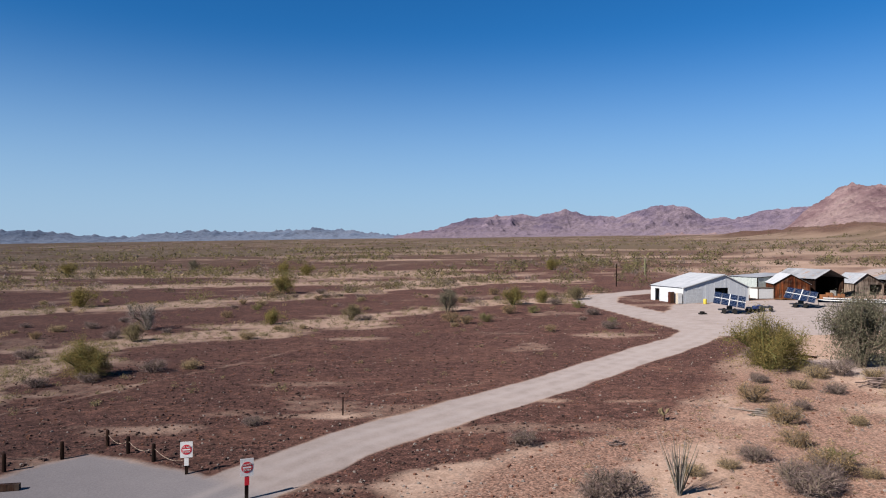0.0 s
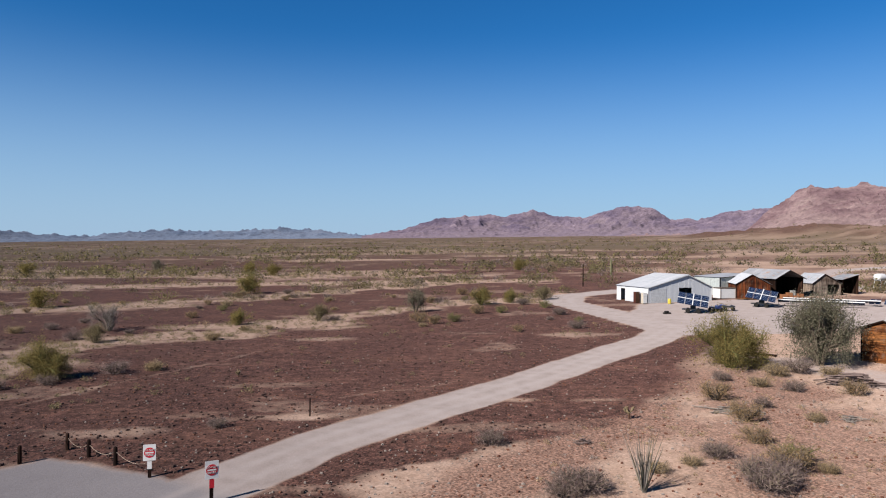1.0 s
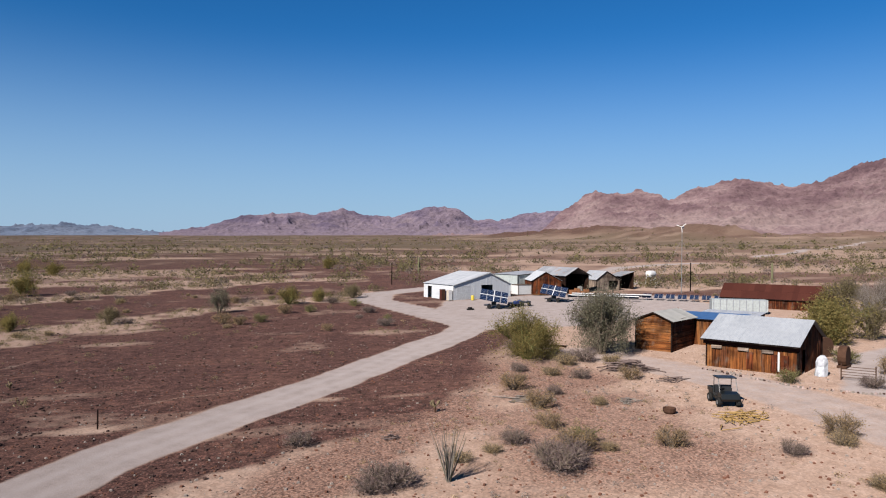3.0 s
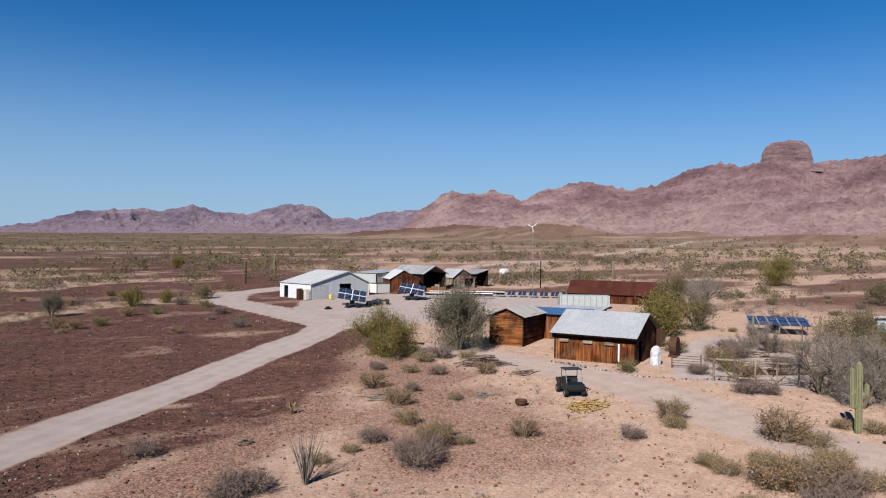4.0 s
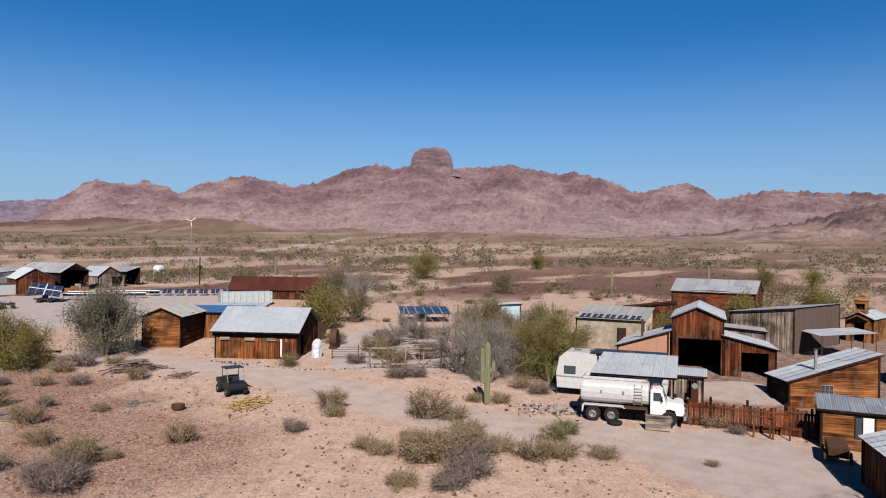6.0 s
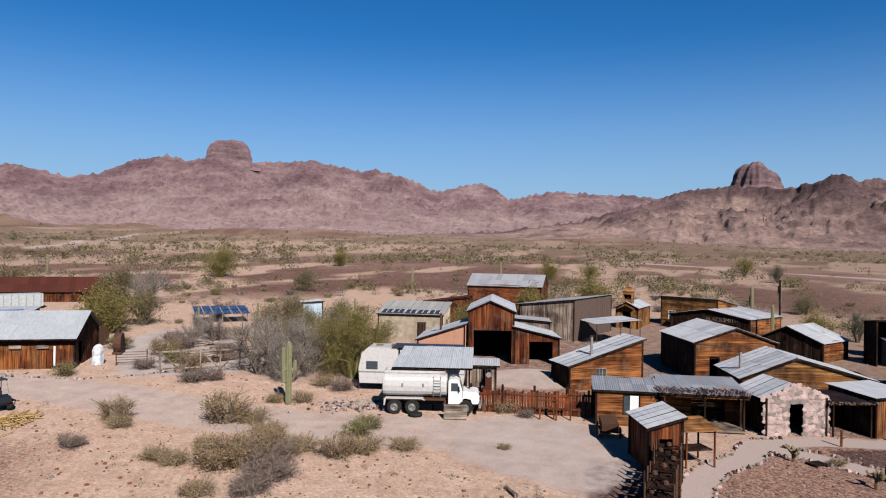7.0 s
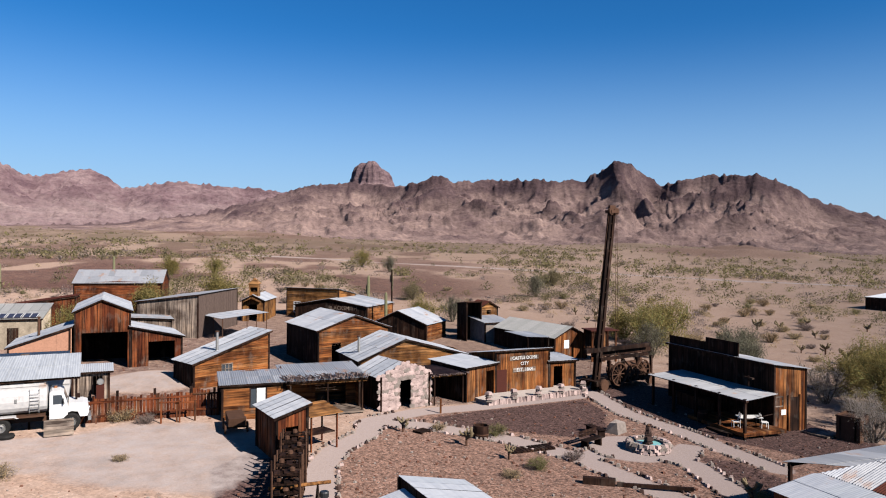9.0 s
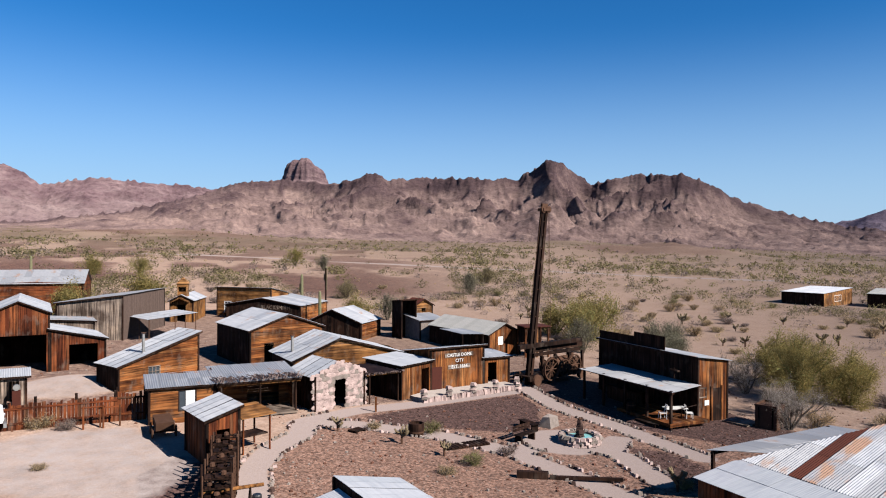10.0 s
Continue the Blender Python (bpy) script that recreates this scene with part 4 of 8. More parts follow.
for u in (0.5, 2.9, 5.0):
    part("shelf_box", Shape().box(u, -0.22, 1.62, u + 0.95, -0.03, 1.9), grey_h, bunk, "pale box shelf on the wall")
for u in (1.3, 3.6, 5.7, 6.6):
    part("door_panel", Shape().box(u, -0.07, 0.05, u + 0.62, -0.025, 1.55), red_v, bunk)
part("white_strip", Shape().box(6.3, -0.09, 0.1, 6.45, -0.03, 1.8), white_paint, bunk)
s = Shape()
s.box(-0.3, -0.12, 1.98, 8.1, -0.06, 2.5)
part("beam", s, rust_sheet, bunk, "rusted sheet band under the eaves")
building("rusty_building", "long low building with a rusted metal roof", (81.1, 98.7), -55, 16.5, 5.1, "gx", 1.7, 3.76, 0.5, red_v, rust_sheet, category="building")
building("blue_roofed_shed", "wooden shed with a blue tarpaulin roof", (48.9, 68.2), -52, 7.5, 5.0, "sy", 2.8, 3.1, 0.5, wood_v, blue_tarp, category="shed", wave=0.006)

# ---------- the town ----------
# left walls below take the dark timber: their shade is put into the colour
building("workshop_shed", "tan plank shop with a steep single-pitch metal roof", (56.6, 7.6), -55, 6.6, 3.1, "sx", 2.0, 3.9, 0.5, {"*": wood_h, "l": dark_and_shade_wood}, zinc, {"*": False, "l": True}, {"f": [(2.35, 3.25, 0.9, 1.65)]}, category="shop")
building("two_storey_shed", "tall plank building with a metal gable roof", (64.8, -2.0), -70, 7.1, 8.2, "gy", 3.4, 4.6, 0.5, {"*": wood_h, "l": dark_and_shade_wood}, zinc, {"*": False, "l": True}, {"f": [(1.3, 2.2, -0.35, 2.1)]}, category="building")
building("long_shop", "long ochre plank building with a metal gable roof", (54.8, -4.9), -77, 9.3, 5.8, "gy", 2.49, 3.98, 0.40, {"*": ochre_h, "l": dark_and_shade_wood}, zinc, {"*": False, "l": True}, category="building")
building("blacksmith_shop", "dark board blacksmith shop with a metal gable roof", (102.4, 0.0), -121, 11.1, 8.7, "gy", 2.1, 3.0, 0.49, {"*": dark_and_shade_wood, "r": wood_h}, zinc, {"*": True, "r": False}, category="shop")
building("miners_cabin", "dark cabin with a pale metal gable roof", (83.4, -9.2), -124, 6.6, 5.6, "gy", 2.0, 3.4, 0.45, {"*": dark_and_shade_wood, "r": wood_h}, zinc, {"*": True, "r": False}, category="cabin")
building("assay_office", "orange board building with a tan gable roof", (68.1, -25.8), -72, 4.2, 10.8, "gy", 2.2, 3.2, 0.51, {"*": wood_v, "l": dark_and_shade_wood}, tan_sheet, category="building")
# the shade on the saloon front is put into its dark boards
building("saloon", "two-storey saloon, its shaded stepped false front coloured dark", (52.0, -29.5), -172, 10.8, 2.7, "sy", 4.35, 4.0, 0.5, {"*": red_v, "f": dark_and_shade_wood, "r": wood_v}, zinc_old, category="saloon")
building("stucco_house", "cream stucco house with solar panels on its roof", (75.4, 32.1), -83, 7.5, 5.0, "sy", 2.9, 3.9, 0.5, stucco, tan_sheet, True, category="house", width=1.5)
building("pink_house", "pink stucco house with a single-pitch metal roof", (62.9, 22.7), -78, 4.4, 6.0, "sx", 2.25, 3.7, 0.5, pink_stucco, zinc, True, category="house", width=1.5)
building("barn", "tall red-brown board barn with an open ground floor", (65.2, 18.4), -77, 4.3, 9.7, "gy", 4.9, 5.85, 0.48, red_v, zinc, True, {"f": [(0.5, 4.1, -0.35, 3.0)]}, category="barn")
building("barn_wing", "red-brown barn wing with a sloping metal roof", (66.2, 14.1), -72, 4.2, 6.0, "sx", 3.5, 2.5, 0.5, red_v, zinc, True, {"f": [(1.4, 3.6, -0.35, 2.1)]}, category="barn")
building("long_barn", "long plank barn with a metal gable roof", (109.2, 31.0), -88, 11.7, 7.2, "gx", 4.06, 5.76, 0.51, {"*": red_h}, zinc_old, False, category="barn")
building("grey_mill", "tall weathered grey board building with a sloping top", (84.8, 17.5), -105, 7.0, 12.5, "sx", 3.9, 4.7, 0.5, {"*": grey_v, "r": plain("brown_felt", (0.085, 0.06, 0.05), 0.9)}, zinc_old, category="building")
building("church", "small ochre wooden church with a bell tower", (99.0, 7.1), -101, 2.9, 6.9, "gy", 2.77, 3.5, 0.48, ochre_v, zinc, True, {"f": [(0.9, 2.0, -0.35, 2.2)]}, category="church")
building("western_store", "ochre plank store with a square false front", (105.8, 1.3), -122, 8.5, 5.0, "sy", 4.1, 3.2, 0.5, ochre_h, zinc, False, {"f": [(1.2, 2.2, -0.35, 2.1), (3.2, 4.3, -0.35, 2.1)]}, category="store")
building("far_house", "ochre and dark house with a white sheet roof", (122.3, -112.5), -159, 8.5, 13.1, "sy", 2.58, 3.3, 0.5, {"*": ochre_v, "f": dark_and_shade_wood}, white_sheet, category="house")
building("stone_house", "small house with a pink rubble-stone front", (48.8, -5.8), -67, 4.0, 3.6, "gy", 2.4, 3.2, 0.48, {"*": dark_and_shade_wood, "f": mortar}, zinc, True, {"f": [(1.55, 2.45, -0.35, 2.0)]}, category="house", over_front=0.0)
building("city_hall", "tall brown board false front with town sign", (53.1, -15.3), -75, 5.0, 5.0, "sy", 3.4, 2.6, 0.5, wood_v, white_sheet, True, category="building")
# ---------- vegetation ----------
def leaf_mat(name, stops, rough=0.75):
    m, nt, b = mat(name, rough)
    c = ramp(nt, island(nt), [(q, tuple(0.95 * v for v in col)) for q, col in stops])
    c = mix(nt, 1.0, c, ramp(nt, noise_at(nt, 1.5), [(0.3, (0.7, 0.7, 0.7)), (0.7, (1.2, 1.2, 1.15))]), "MULTIPLY")
    nt.links.new(c, b.inputs["Base Color"])
    thin = nt.nodes.new("ShaderNodeBsdfTranslucent")
    nt.links.new(c, thin.inputs["Color"])
    both = nt.nodes.new("ShaderNodeMixShader")
    both.inputs[0].default_value = 0.5
    nt.links.new(b.outputs[0], both.inputs[1])
    nt.links.new(thin.outputs[0], both.inputs[2])
    nt.links.new(both.outputs[0], nt.nodes["Material Output"].inputs["Surface"])
    return m


palo_leaf = leaf_mat("palo_verde_leaf", [(0.0, (0.13, 0.10, 0.036)), (0.5, (0.20, 0.157, 0.056)), (1.0, (0.28, 0.224, 0.085))])
olive_leaf = leaf_mat("olive_leaf", [(0.0, (0.14, 0.115, 0.06)), (0.5, (0.19, 0.155, 0.085)), (1.0, (0.25, 0.205, 0.12))])
brown_leaf = leaf_mat("brown_leaf", [(0.0, (0.19, 0.125, 0.065)), (0.5, (0.31, 0.21, 0.11)), (1.0, (0.43, 0.31, 0.175))])
scrub_leaf = leaf_mat("scrub_leaf", [(0.0, (0.17, 0.145, 0.065)), (0.5, (0.215, 0.185, 0.085)), (1.0, (0.26, 0.225, 0.11))])
grey_leaf = leaf_mat("grey_green_leaf", [(0.0, (0.08, 0.078, 0.052)), (0.5, (0.15, 0.14, 0.095)), (1.0, (0.23, 0.21, 0.15))])
straw_leaf = leaf_mat("straw_leaf", [(0.0, (0.25, 0.175, 0.09)), (0.5, (0.36, 0.265, 0.15)), (1.0, (0.48, 0.37, 0.22))])
mauve_twig = leaf_mat("mauve_twig", [(0.0, (0.13, 0.09, 0.085)), (0.5, (0.225, 0.165, 0.15)), (1.0, (0.32, 0.245, 0.22))])
dead_twig = leaf_mat("dead_twig", [(0.0, (0.17, 0.145, 0.125)), (0.5, (0.30, 0.26, 0.23)), (1.0, (0.42, 0.38, 0.34))])
bark = plain("grey_bark", (0.16, 0.125, 0.095), 0.9, scale=4.0)
green_bark = plain("green_bark", (0.17, 0.17, 0.06), 0.85, scale=4.0)
cactus_skin = plain("cactus_skin", (0.185, 0.18, 0.10), 0.7, scale=5.0)
cholla_skin = plain("cholla_skin", (0.19, 0.145, 0.085), 0.85, scale=6.0)


def limbs(rs, height, radius, stems, levels=3, spread=0.9, low_leaf=1):
    """Limbs of a bush: bars (a, b, r0, r1) and the ends of the twigs."""
    bars, ends = [], []
    def grow(p, way, length, thick, level):
        q = p + way * length
        bars.append((p, q, thick, thick * 0.62, level))
        if level <= low_leaf:
            ends.append((p, q))
        if level == 0:
            return
        for _ in range(rs.randint(2, 5)):
            w = (way + rs.normal(0, 0.52, 3) * spread).astype(float)
            w[2] += 0.12
            w /= np.linalg.norm(w)
            grow(p + way * length * rs.uniform(0.55, 1.0), w, length * rs.uniform(0.55, 0.9), thick * 0.55, level - 1)
    for i in range(stems):
        t = 2 * math.pi * (i + rs.rand()) / stems
        lean = rs.uniform(0.25, 1.0) * radius / height
        w = np.array([math.cos(t) * lean, math.sin(t) * lean, 1.0])
        w /= np.linalg.norm(w)
        grow(np.array([math.cos(t), math.sin(t), 0]) * 0.06 * radius, w, height * rs.uniform(0.24, 0.36), 0.018 * height + 0.01, levels)
    return bars, ends


def leaves(rs, ends, count, size, fuzz, slim=0.5):
    """Small leaf faces strewn along the twigs."""
    P = np.array([e[0] for e in ends]); Q = np.array([e[1] for e in ends])
    i = rs.randint(0, len(ends), count)
    c = P[i] + (Q[i] - P[i]) * rs.uniform(0.0, 1.08, (count, 1)) + rs.normal(0, fuzz, (count, 3))
    skirt = rs.rand(count) < 0.22
    c[skirt, 2] *= rs.uniform(0.15, 0.7, skirt.sum())
    c[:, 2] = np.maximum(c[:, 2], 0.03)
    u = rs.normal(0, 1, (count, 3)); u /= np.linalg.norm(u, axis=1)[:, None]
    v = np.cross(u, rs.normal(0, 1, (count, 3))); v /= np.linalg.norm(v, axis=1)[:, None] + 1e-9
    s = size * rs.uniform(0.6, 1.5, (count, 1))
    co = np.stack([c - u * s, c + v * s * 1.6 * slim, c + u * s], 1).reshape(-1, 3)
    return co, np.arange(count * 3).reshape(-1, 3)


def quads_mesh(name, co, faces, material):
    """Leaf faces."""
    me = bpy.data.meshes.new(name)
    me.from_pydata(np.asarray(co).tolist(), [], np.asarray(faces).tolist())
    me.materials.append(material)
    return me


def plant(name, seed, height, radius, stems, count, size, leaf, wood, label, category, slim=0.5, fuzz=0.1, levels=3, spread=0.9):
    """A bush or tree: an empty at its foot with stems and foliage as parts."""
    rs = np.random.RandomState(seed)
    bars, ends = limbs(rs, height, radius, stems, levels, spread)
    s = Shape()
    for a, b_, r0, r1, level in bars:
        if level or len(bars) < 900:
            s.bar(a, b_, r0, r1, 4 if level > 1 else 3, False)
    co, fa = leaves(rs, ends, count, size, fuzz, slim)
    reach = max(np.abs(co[:, :2]).max() * 0.9, 0.1)
    k, kz = radius / np.percentile(np.hypot(co[:, 0], co[:, 1]), 93), height / np.percentile(co[:, 2], 98.5)
    co = co * [k, k, kz]
    s.v = [(x * k, y * k, z * kz) for x, y, z in s.v]
    ob = new(name)
    ob.empty_display_size = 0.3
    tagged(ob, label, category)
    tagged(part("branchwork", s, wood, ob), kind="stuff")
    tagged(part("foliage", quads_mesh("foliage", co, fa, leaf), None, ob), kind="stuff")
    return ob


def set_down(ob, x, y, turn=0.0, size=1.0, first=False, sink=0.03):
    m = pose(x, y, float(ground_z(np.array(float(x)), np.array(float(y)))) - sink, 0, 0, turn)
    if first:
        ob.matrix_world = m @ Matrix.Diagonal((size, size, size, 1))
        return ob
    c = copy_thing(ob, m)
    c.scale = (size, size, size)
    return c


def planted(protos, spots, group):
    """Puts copies of the model plants down at (x, y, size) in turn; the models themselves take the first places."""
    used = set()
    for i, (x, y, size, which) in enumerate(spots):
        ob = protos[which]
        ob["group"] = group
        set_down(ob, x, y, (i * 137) % 360, size, first=which not in used)
        used.add(which)


P = Vector
palo_a = plant("palo_verde", 1, 4.4, 3.0, 11, 30000, 0.048, palo_leaf, green_bark, "yellow-green palo verde bush with fine twigs", "bush", 0.35, 0.2, spread=1.2)
palo_b = plant("palo_verde_tree", 2, 5.6, 3.2, 9, 32000, 0.05, palo_leaf, green_bark, "yellow-green palo verde tree among dry scrub", "tree", 0.35, 0.24)
iron_a = plant("ironwood_tree", 3, 6.0, 2.9, 10, 30000, 0.058, grey_leaf, bark, "grey-green ironwood tree with thin foliage", "tree", 0.42, 0.24)
iron_b = plant("dry_tree", 4, 4.8, 3.4, 8, 11000, 0.09, dead_twig, bark, "leafless grey desert tree of tangled twigs", "tree", 0.08, 0.16)
dark_a = plant("mesquite_tree", 5, 5.2, 3.2, 7, 22000, 0.046, olive_leaf, bark, "dark olive mesquite tree in the thicket", "tree", 0.4, 0.22)
far_palo_a = plant("palo_verde", 1, 4.4, 3.0, 9, 6500, 0.085, palo_leaf, green_bark, "yellow-green palo verde bush on the open plain", "bush", 0.4, 0.3)
far_palo_b = plant("palo_verde_tree", 2, 5.6, 3.2, 7, 7500, 0.09, palo_leaf, green_bark, "yellow-green palo verde tree on the open plain", "tree", 0.4, 0.34)
far_iron = plant("ironwood_tree", 3, 6.0, 2.9, 8, 6000, 0.09, grey_leaf, bark, "grey-green ironwood tree on the open plain", "tree", 0.35, 0.3)
far_dark = plant("mesquite_tree", 5, 5.2, 3.2, 7, 6500, 0.09, olive_leaf, bark, "dark olive mesquite tree on the open plain", "tree", 0.4, 0.3)
LIGHT = {palo_a: far_palo_a, palo_b: far_palo_b, iron_a: far_iron, dark_a: far_dark}
settled = set()
for ob, x, y, turn, size in ((palo_a, 29.5, 63.8, 0, 1.05), (iron_a, 37.9, 64.0, 40, 1.05), (iron_b, 52.4, 33.2, 0, 0.95), (dark_a, 65.7, 38.4, 0, 1.0), (palo_b, 54.0, 25.2, 0, 1.0)):
    set_down(ob, x, y, turn, size, True)
for ob, x, y, turn, size in ((iron_b, 54.6, 29.6, 130, 1.0), (iron_b, 50.6, 29.2, 220, 0.75), (palo_b, 58.4, 28.2, 100, 0.95), (dark_a, 60.5, 33.0, 70, 0.85), (iron_b, 57.5, 33.5, 300, 0.9),
                             (palo_a, 68.0, 64.5, 90, 1.15), (palo_a, 64.5, 60.5, 200, 0.95), (dark_a, 72.0, 62.0, 30, 0.75), (iron_b, 95.0, 82.0, 50, 1.1), (dark_a, 92.0, 84.5, 10, 1.0), (palo_b, 150.0, 106.0, 80, 1.3),
                             (palo_b, 45.0, -43.4, 45, 0.9), (iron_b, 48.5, -41.0, 200, 0.6), (palo_a, 43.5, -46.5, 100, 0.85), (palo_a, 50.5, -46.5, 145, 0.95), (palo_b, 72.5, -38.5, 145, 0.9), (palo_b, 77.5, -43.0, 245, 1.0), (iron_a, 69.0, -37.0, 100, 0.6), (palo_a, 82.0, -40.0, 20, 0.9),
                             (palo_a, -32.3, 64.0, 60, 0.72), (palo_a, -67.0, 131.0, 150, 0.85), (dark_a, -13.6, 105.0, 0, 0.45), (iron_a, 0.8, 114.5, 90, 0.62), (palo_a, 12.4, 125.0, 10, 0.7), (palo_a, 18.0, 128.0, 60, 0.55), (dark_a, 25.0, 133.0, 60, 0.5),
                             (palo_a, 104.0, 20.0, 15, 1.0), (palo_a, 118.0, 12.0, 75, 1.1), (palo_b, 79.0, 22.5, 12, 0.72), (iron_a, 73.0, 36.0, 66, 0.7), (palo_a, 96.0, -17.0, 40, 0.8), (iron_a, 99.0, -22.0, 80, 0.6), (palo_a, 110.0, -8.5, 140, 0.7),
                             (iron_b, 65.6, 47.3, 15, 0.5), (iron_b, 68.0, 51.0, 140, 0.55), (iron_b, 62.5, 47.5, 260, 0.42), (palo_a, 148.8, 106.0, 30, 0.95), (far_dark, 125.6, 69.0, 80, 0.8), (palo_a, 216.0, 106.0, 10, 1.2), (palo_b, 185.0, 20.0, 60, 0.9), (palo_a, 192.0, 31.5, 160, 1.0), (palo_b, 253.5, -23.0, 20, 1.1),
                             (iron_a, 223.0, -29.0, 70, 0.8), (dark_a, 131.5, -21.5, 10, 0.6), (iron_a, 140.5, -49.0, 200, 0.75), (dark_a, 172.7, -64.6, 250, 0.8), (palo_a, -35.6, 157.0, 40, 0.95), (palo_a, -54.0, 240.0, 90, 1.0), (palo_a, -44.5, 232.0, 200, 0.9),
                             (palo_a, 37.4, 243.0, 130, 0.9), (iron_a, -96.0, 272.0, 30, 0.8), (palo_b, -129.0, 243.0, 20, 0.9), (palo_a, -24.5, 101.5, 75, 0.5), (iron_b, -40.5, 97.0, 30, 0.75), (dark_a, -37.5, 86.0, 110, 0.42), (iron_b, 88.7, 76.8, 120, 1.0),
                             (iron_b, 38.4, -36.0, 20, 0.55), (iron_b, 41.5, -37.5, 90, 0.5), (iron_a, 55.5, -38.5, 10, 0.62), (iron_a, 60.0, -41.0, 60, 0.7)):
    if math.hypot(x, y) > 76 and ob in LIGHT:
        ob = LIGHT[ob]
    set_down(ob, x, y, turn, size, ob in LIGHT.values() and ob not in settled)
    settled.add(ob)

creosote = plant("creosote_bush", 6, 1.3, 1.15, 11, 3600, 0.021, brown_leaf, bark, "low olive-brown creosote bush on sandy ground", "bush", 0.45, 0.07, 2)
bursage = plant("bursage", 7, 1.0, 1.1, 16, 3200, 0.034, mauve_twig, bark, "dry mauve-grey twiggy desert shrub", "shrub", 0.14, 0.08, 2)
strawy = plant("brittlebush", 8, 0.9, 1.0, 16, 3200, 0.030, straw_leaf, bark, "dry straw-coloured desert shrub", "shrub", 0.2, 0.07, 2)
greenish = plant("green_shrub", 9, 1.2, 1.1, 11, 3400, 0.022, olive_leaf, green_bark, "small yellow-green desert shrub", "shrub", 0.4, 0.08, 2)
SHRUBS = {"c": creosote, "m": bursage, "s": strawy, "g": greenish}
spots = [(22.6, 51.4, 1.05, "c"), (21.9, 45.4, 1.0, "c"), (20.3, 40.5, 0.8, "c"), (17.2, 33.2, 1.45, "m"), (19.6, 35.6, 1.05, "c"), (18.4, 34.3, 1.2, "m"), (8.3, 33.7, 1.25, "m"), (7.2, 33.0, 0.9, "m"), (30.9, 31.4, 0.8, "m"), (35.0, 31.9, 0.9, "s"),
         (30.9, 25.8, 0.85, "s"), (38.4, 26.8, 1.45, "c"), (39.2, 25.2, 1.1, "s"), (33.6, 24.5, 0.9, "s"), (31.5, 20.8, 1.35, "c"), (34.9, 19.5, 1.1, "s"), (45.2, 46.6, 0.95, "g"), (47.2, 36.0, 1.1, "m"), (48.6, 35.0, 1.0, "m"), (40.6, 17.8, 0.8, "g"),
         (30.6, 24.4, 0.9, "s"), (30.9, 22.0, 1.2, "c"), (32.2, 19.9, 1.5, "m"), (33.4, 20.8, 1.2, "c"), (38.9, 17.7, 0.95, "g"), (37.5, 14.2, 0.9, "s"), (48.2, 10.9, 1.0, "s"), (30.3, 18.7, 1.3, "m"), (34.8, 17.0, 1.0, "c"), (36.2, 16.2, 1.1, "s"),
         (45.0, 24.9, 0.9, "s"), (44.2, 26.6, 0.8, "s"), (35.8, 21.9, 1.1, "s"), (37.0, 22.9, 1.0, "s"), (34.2, 22.7, 0.8, "s"), (28.5, 18.6, 1.0, "m"), (27.5, 20.6, 0.9, "s"), (26.0, 58.0, 0.8, "m"), (31.5, 59.5, 1.2, "s"), (34.0, 60.5, 1.3, "m"),
         (36.0, 59.0, 1.0, "s"), (28.0, 55.5, 0.9, "s"), (25.0, 49.0, 0.7, "m"), (26.5, 45.0, 0.7, "s"), (12.8, 36.0, 0.7, "s"), (15.0, 37.0, 0.6, "s"), (51.0, 39.0, 1.3, "c"), (53.5, 42.5, 1.2, "g"), (56.0, 46.0, 1.3, "c"), (50.0, 43.0, 1.0, "m"),
         (60.0, 47.0, 1.4, "m"), (63.0, 50.5, 1.3, "m"), (57.0, 52.0, 1.2, "g"), (66.5, 47.5, 1.5, "m"), (70.0, 47.0, 1.2, "s"), (59.0, 41.0, 1.2, "m"), (-31.0, 61.8, 0.9, "m"), (-27.0, 66.0, 1.2, "m"), (-24.0, 67.5, 1.0, "s"), (-34.5, 60.0, 0.9, "m"),
         (43.9, -8.9, 0.5, "s"), (42.4, -12.2, 0.65, "g"), (37.4, -15.4, 0.5, "m"), (36.1, -12.9, 0.6, "g"), (35.0, -11.0, 0.5, "s"), (47.5, 9.2, 0.6, "m"), (30.2, -21.9, 0.5, "g"), (39.9, 9.0, 0.4, "s"), (49.6, 24.0, 1.0, "m"), (50.5, 26.2, 1.0, "s")]
rs = np.random.RandomState(21)


def open_ground(x, y):
    r_, t_, *_ = ground_masks(np.array([x]), np.array([y]))
    town = 44 < x < 122 and -36 < y < 38 and not (x > 50 and y > 26 and x < 75)
    yard = 38 < x < 90 and 60 < y < 145
    return r_[0] < 0.15 and t_[0] < 0.1 and not town and not yard and not (20 < x < 48 and -34 < y < 2)


while len(spots) < 300:
    b_, d_ = rs.uniform(-36, 142), 40 + 120 * rs.rand() ** 0.8
    x, y = at(b_, d_)
    dark_side = b_ < 22 and d_ < 90
    if open_ground(x, y) and not (dark_side and rs.rand() < 0.93):
        spots.append((x, y, rs.uniform(0.5, 1.15), "cmsg"[rs.choice(4, p=[0.22, 0.26, 0.40, 0.12])]))
planted(SHRUBS, spots, "desert shrubs")

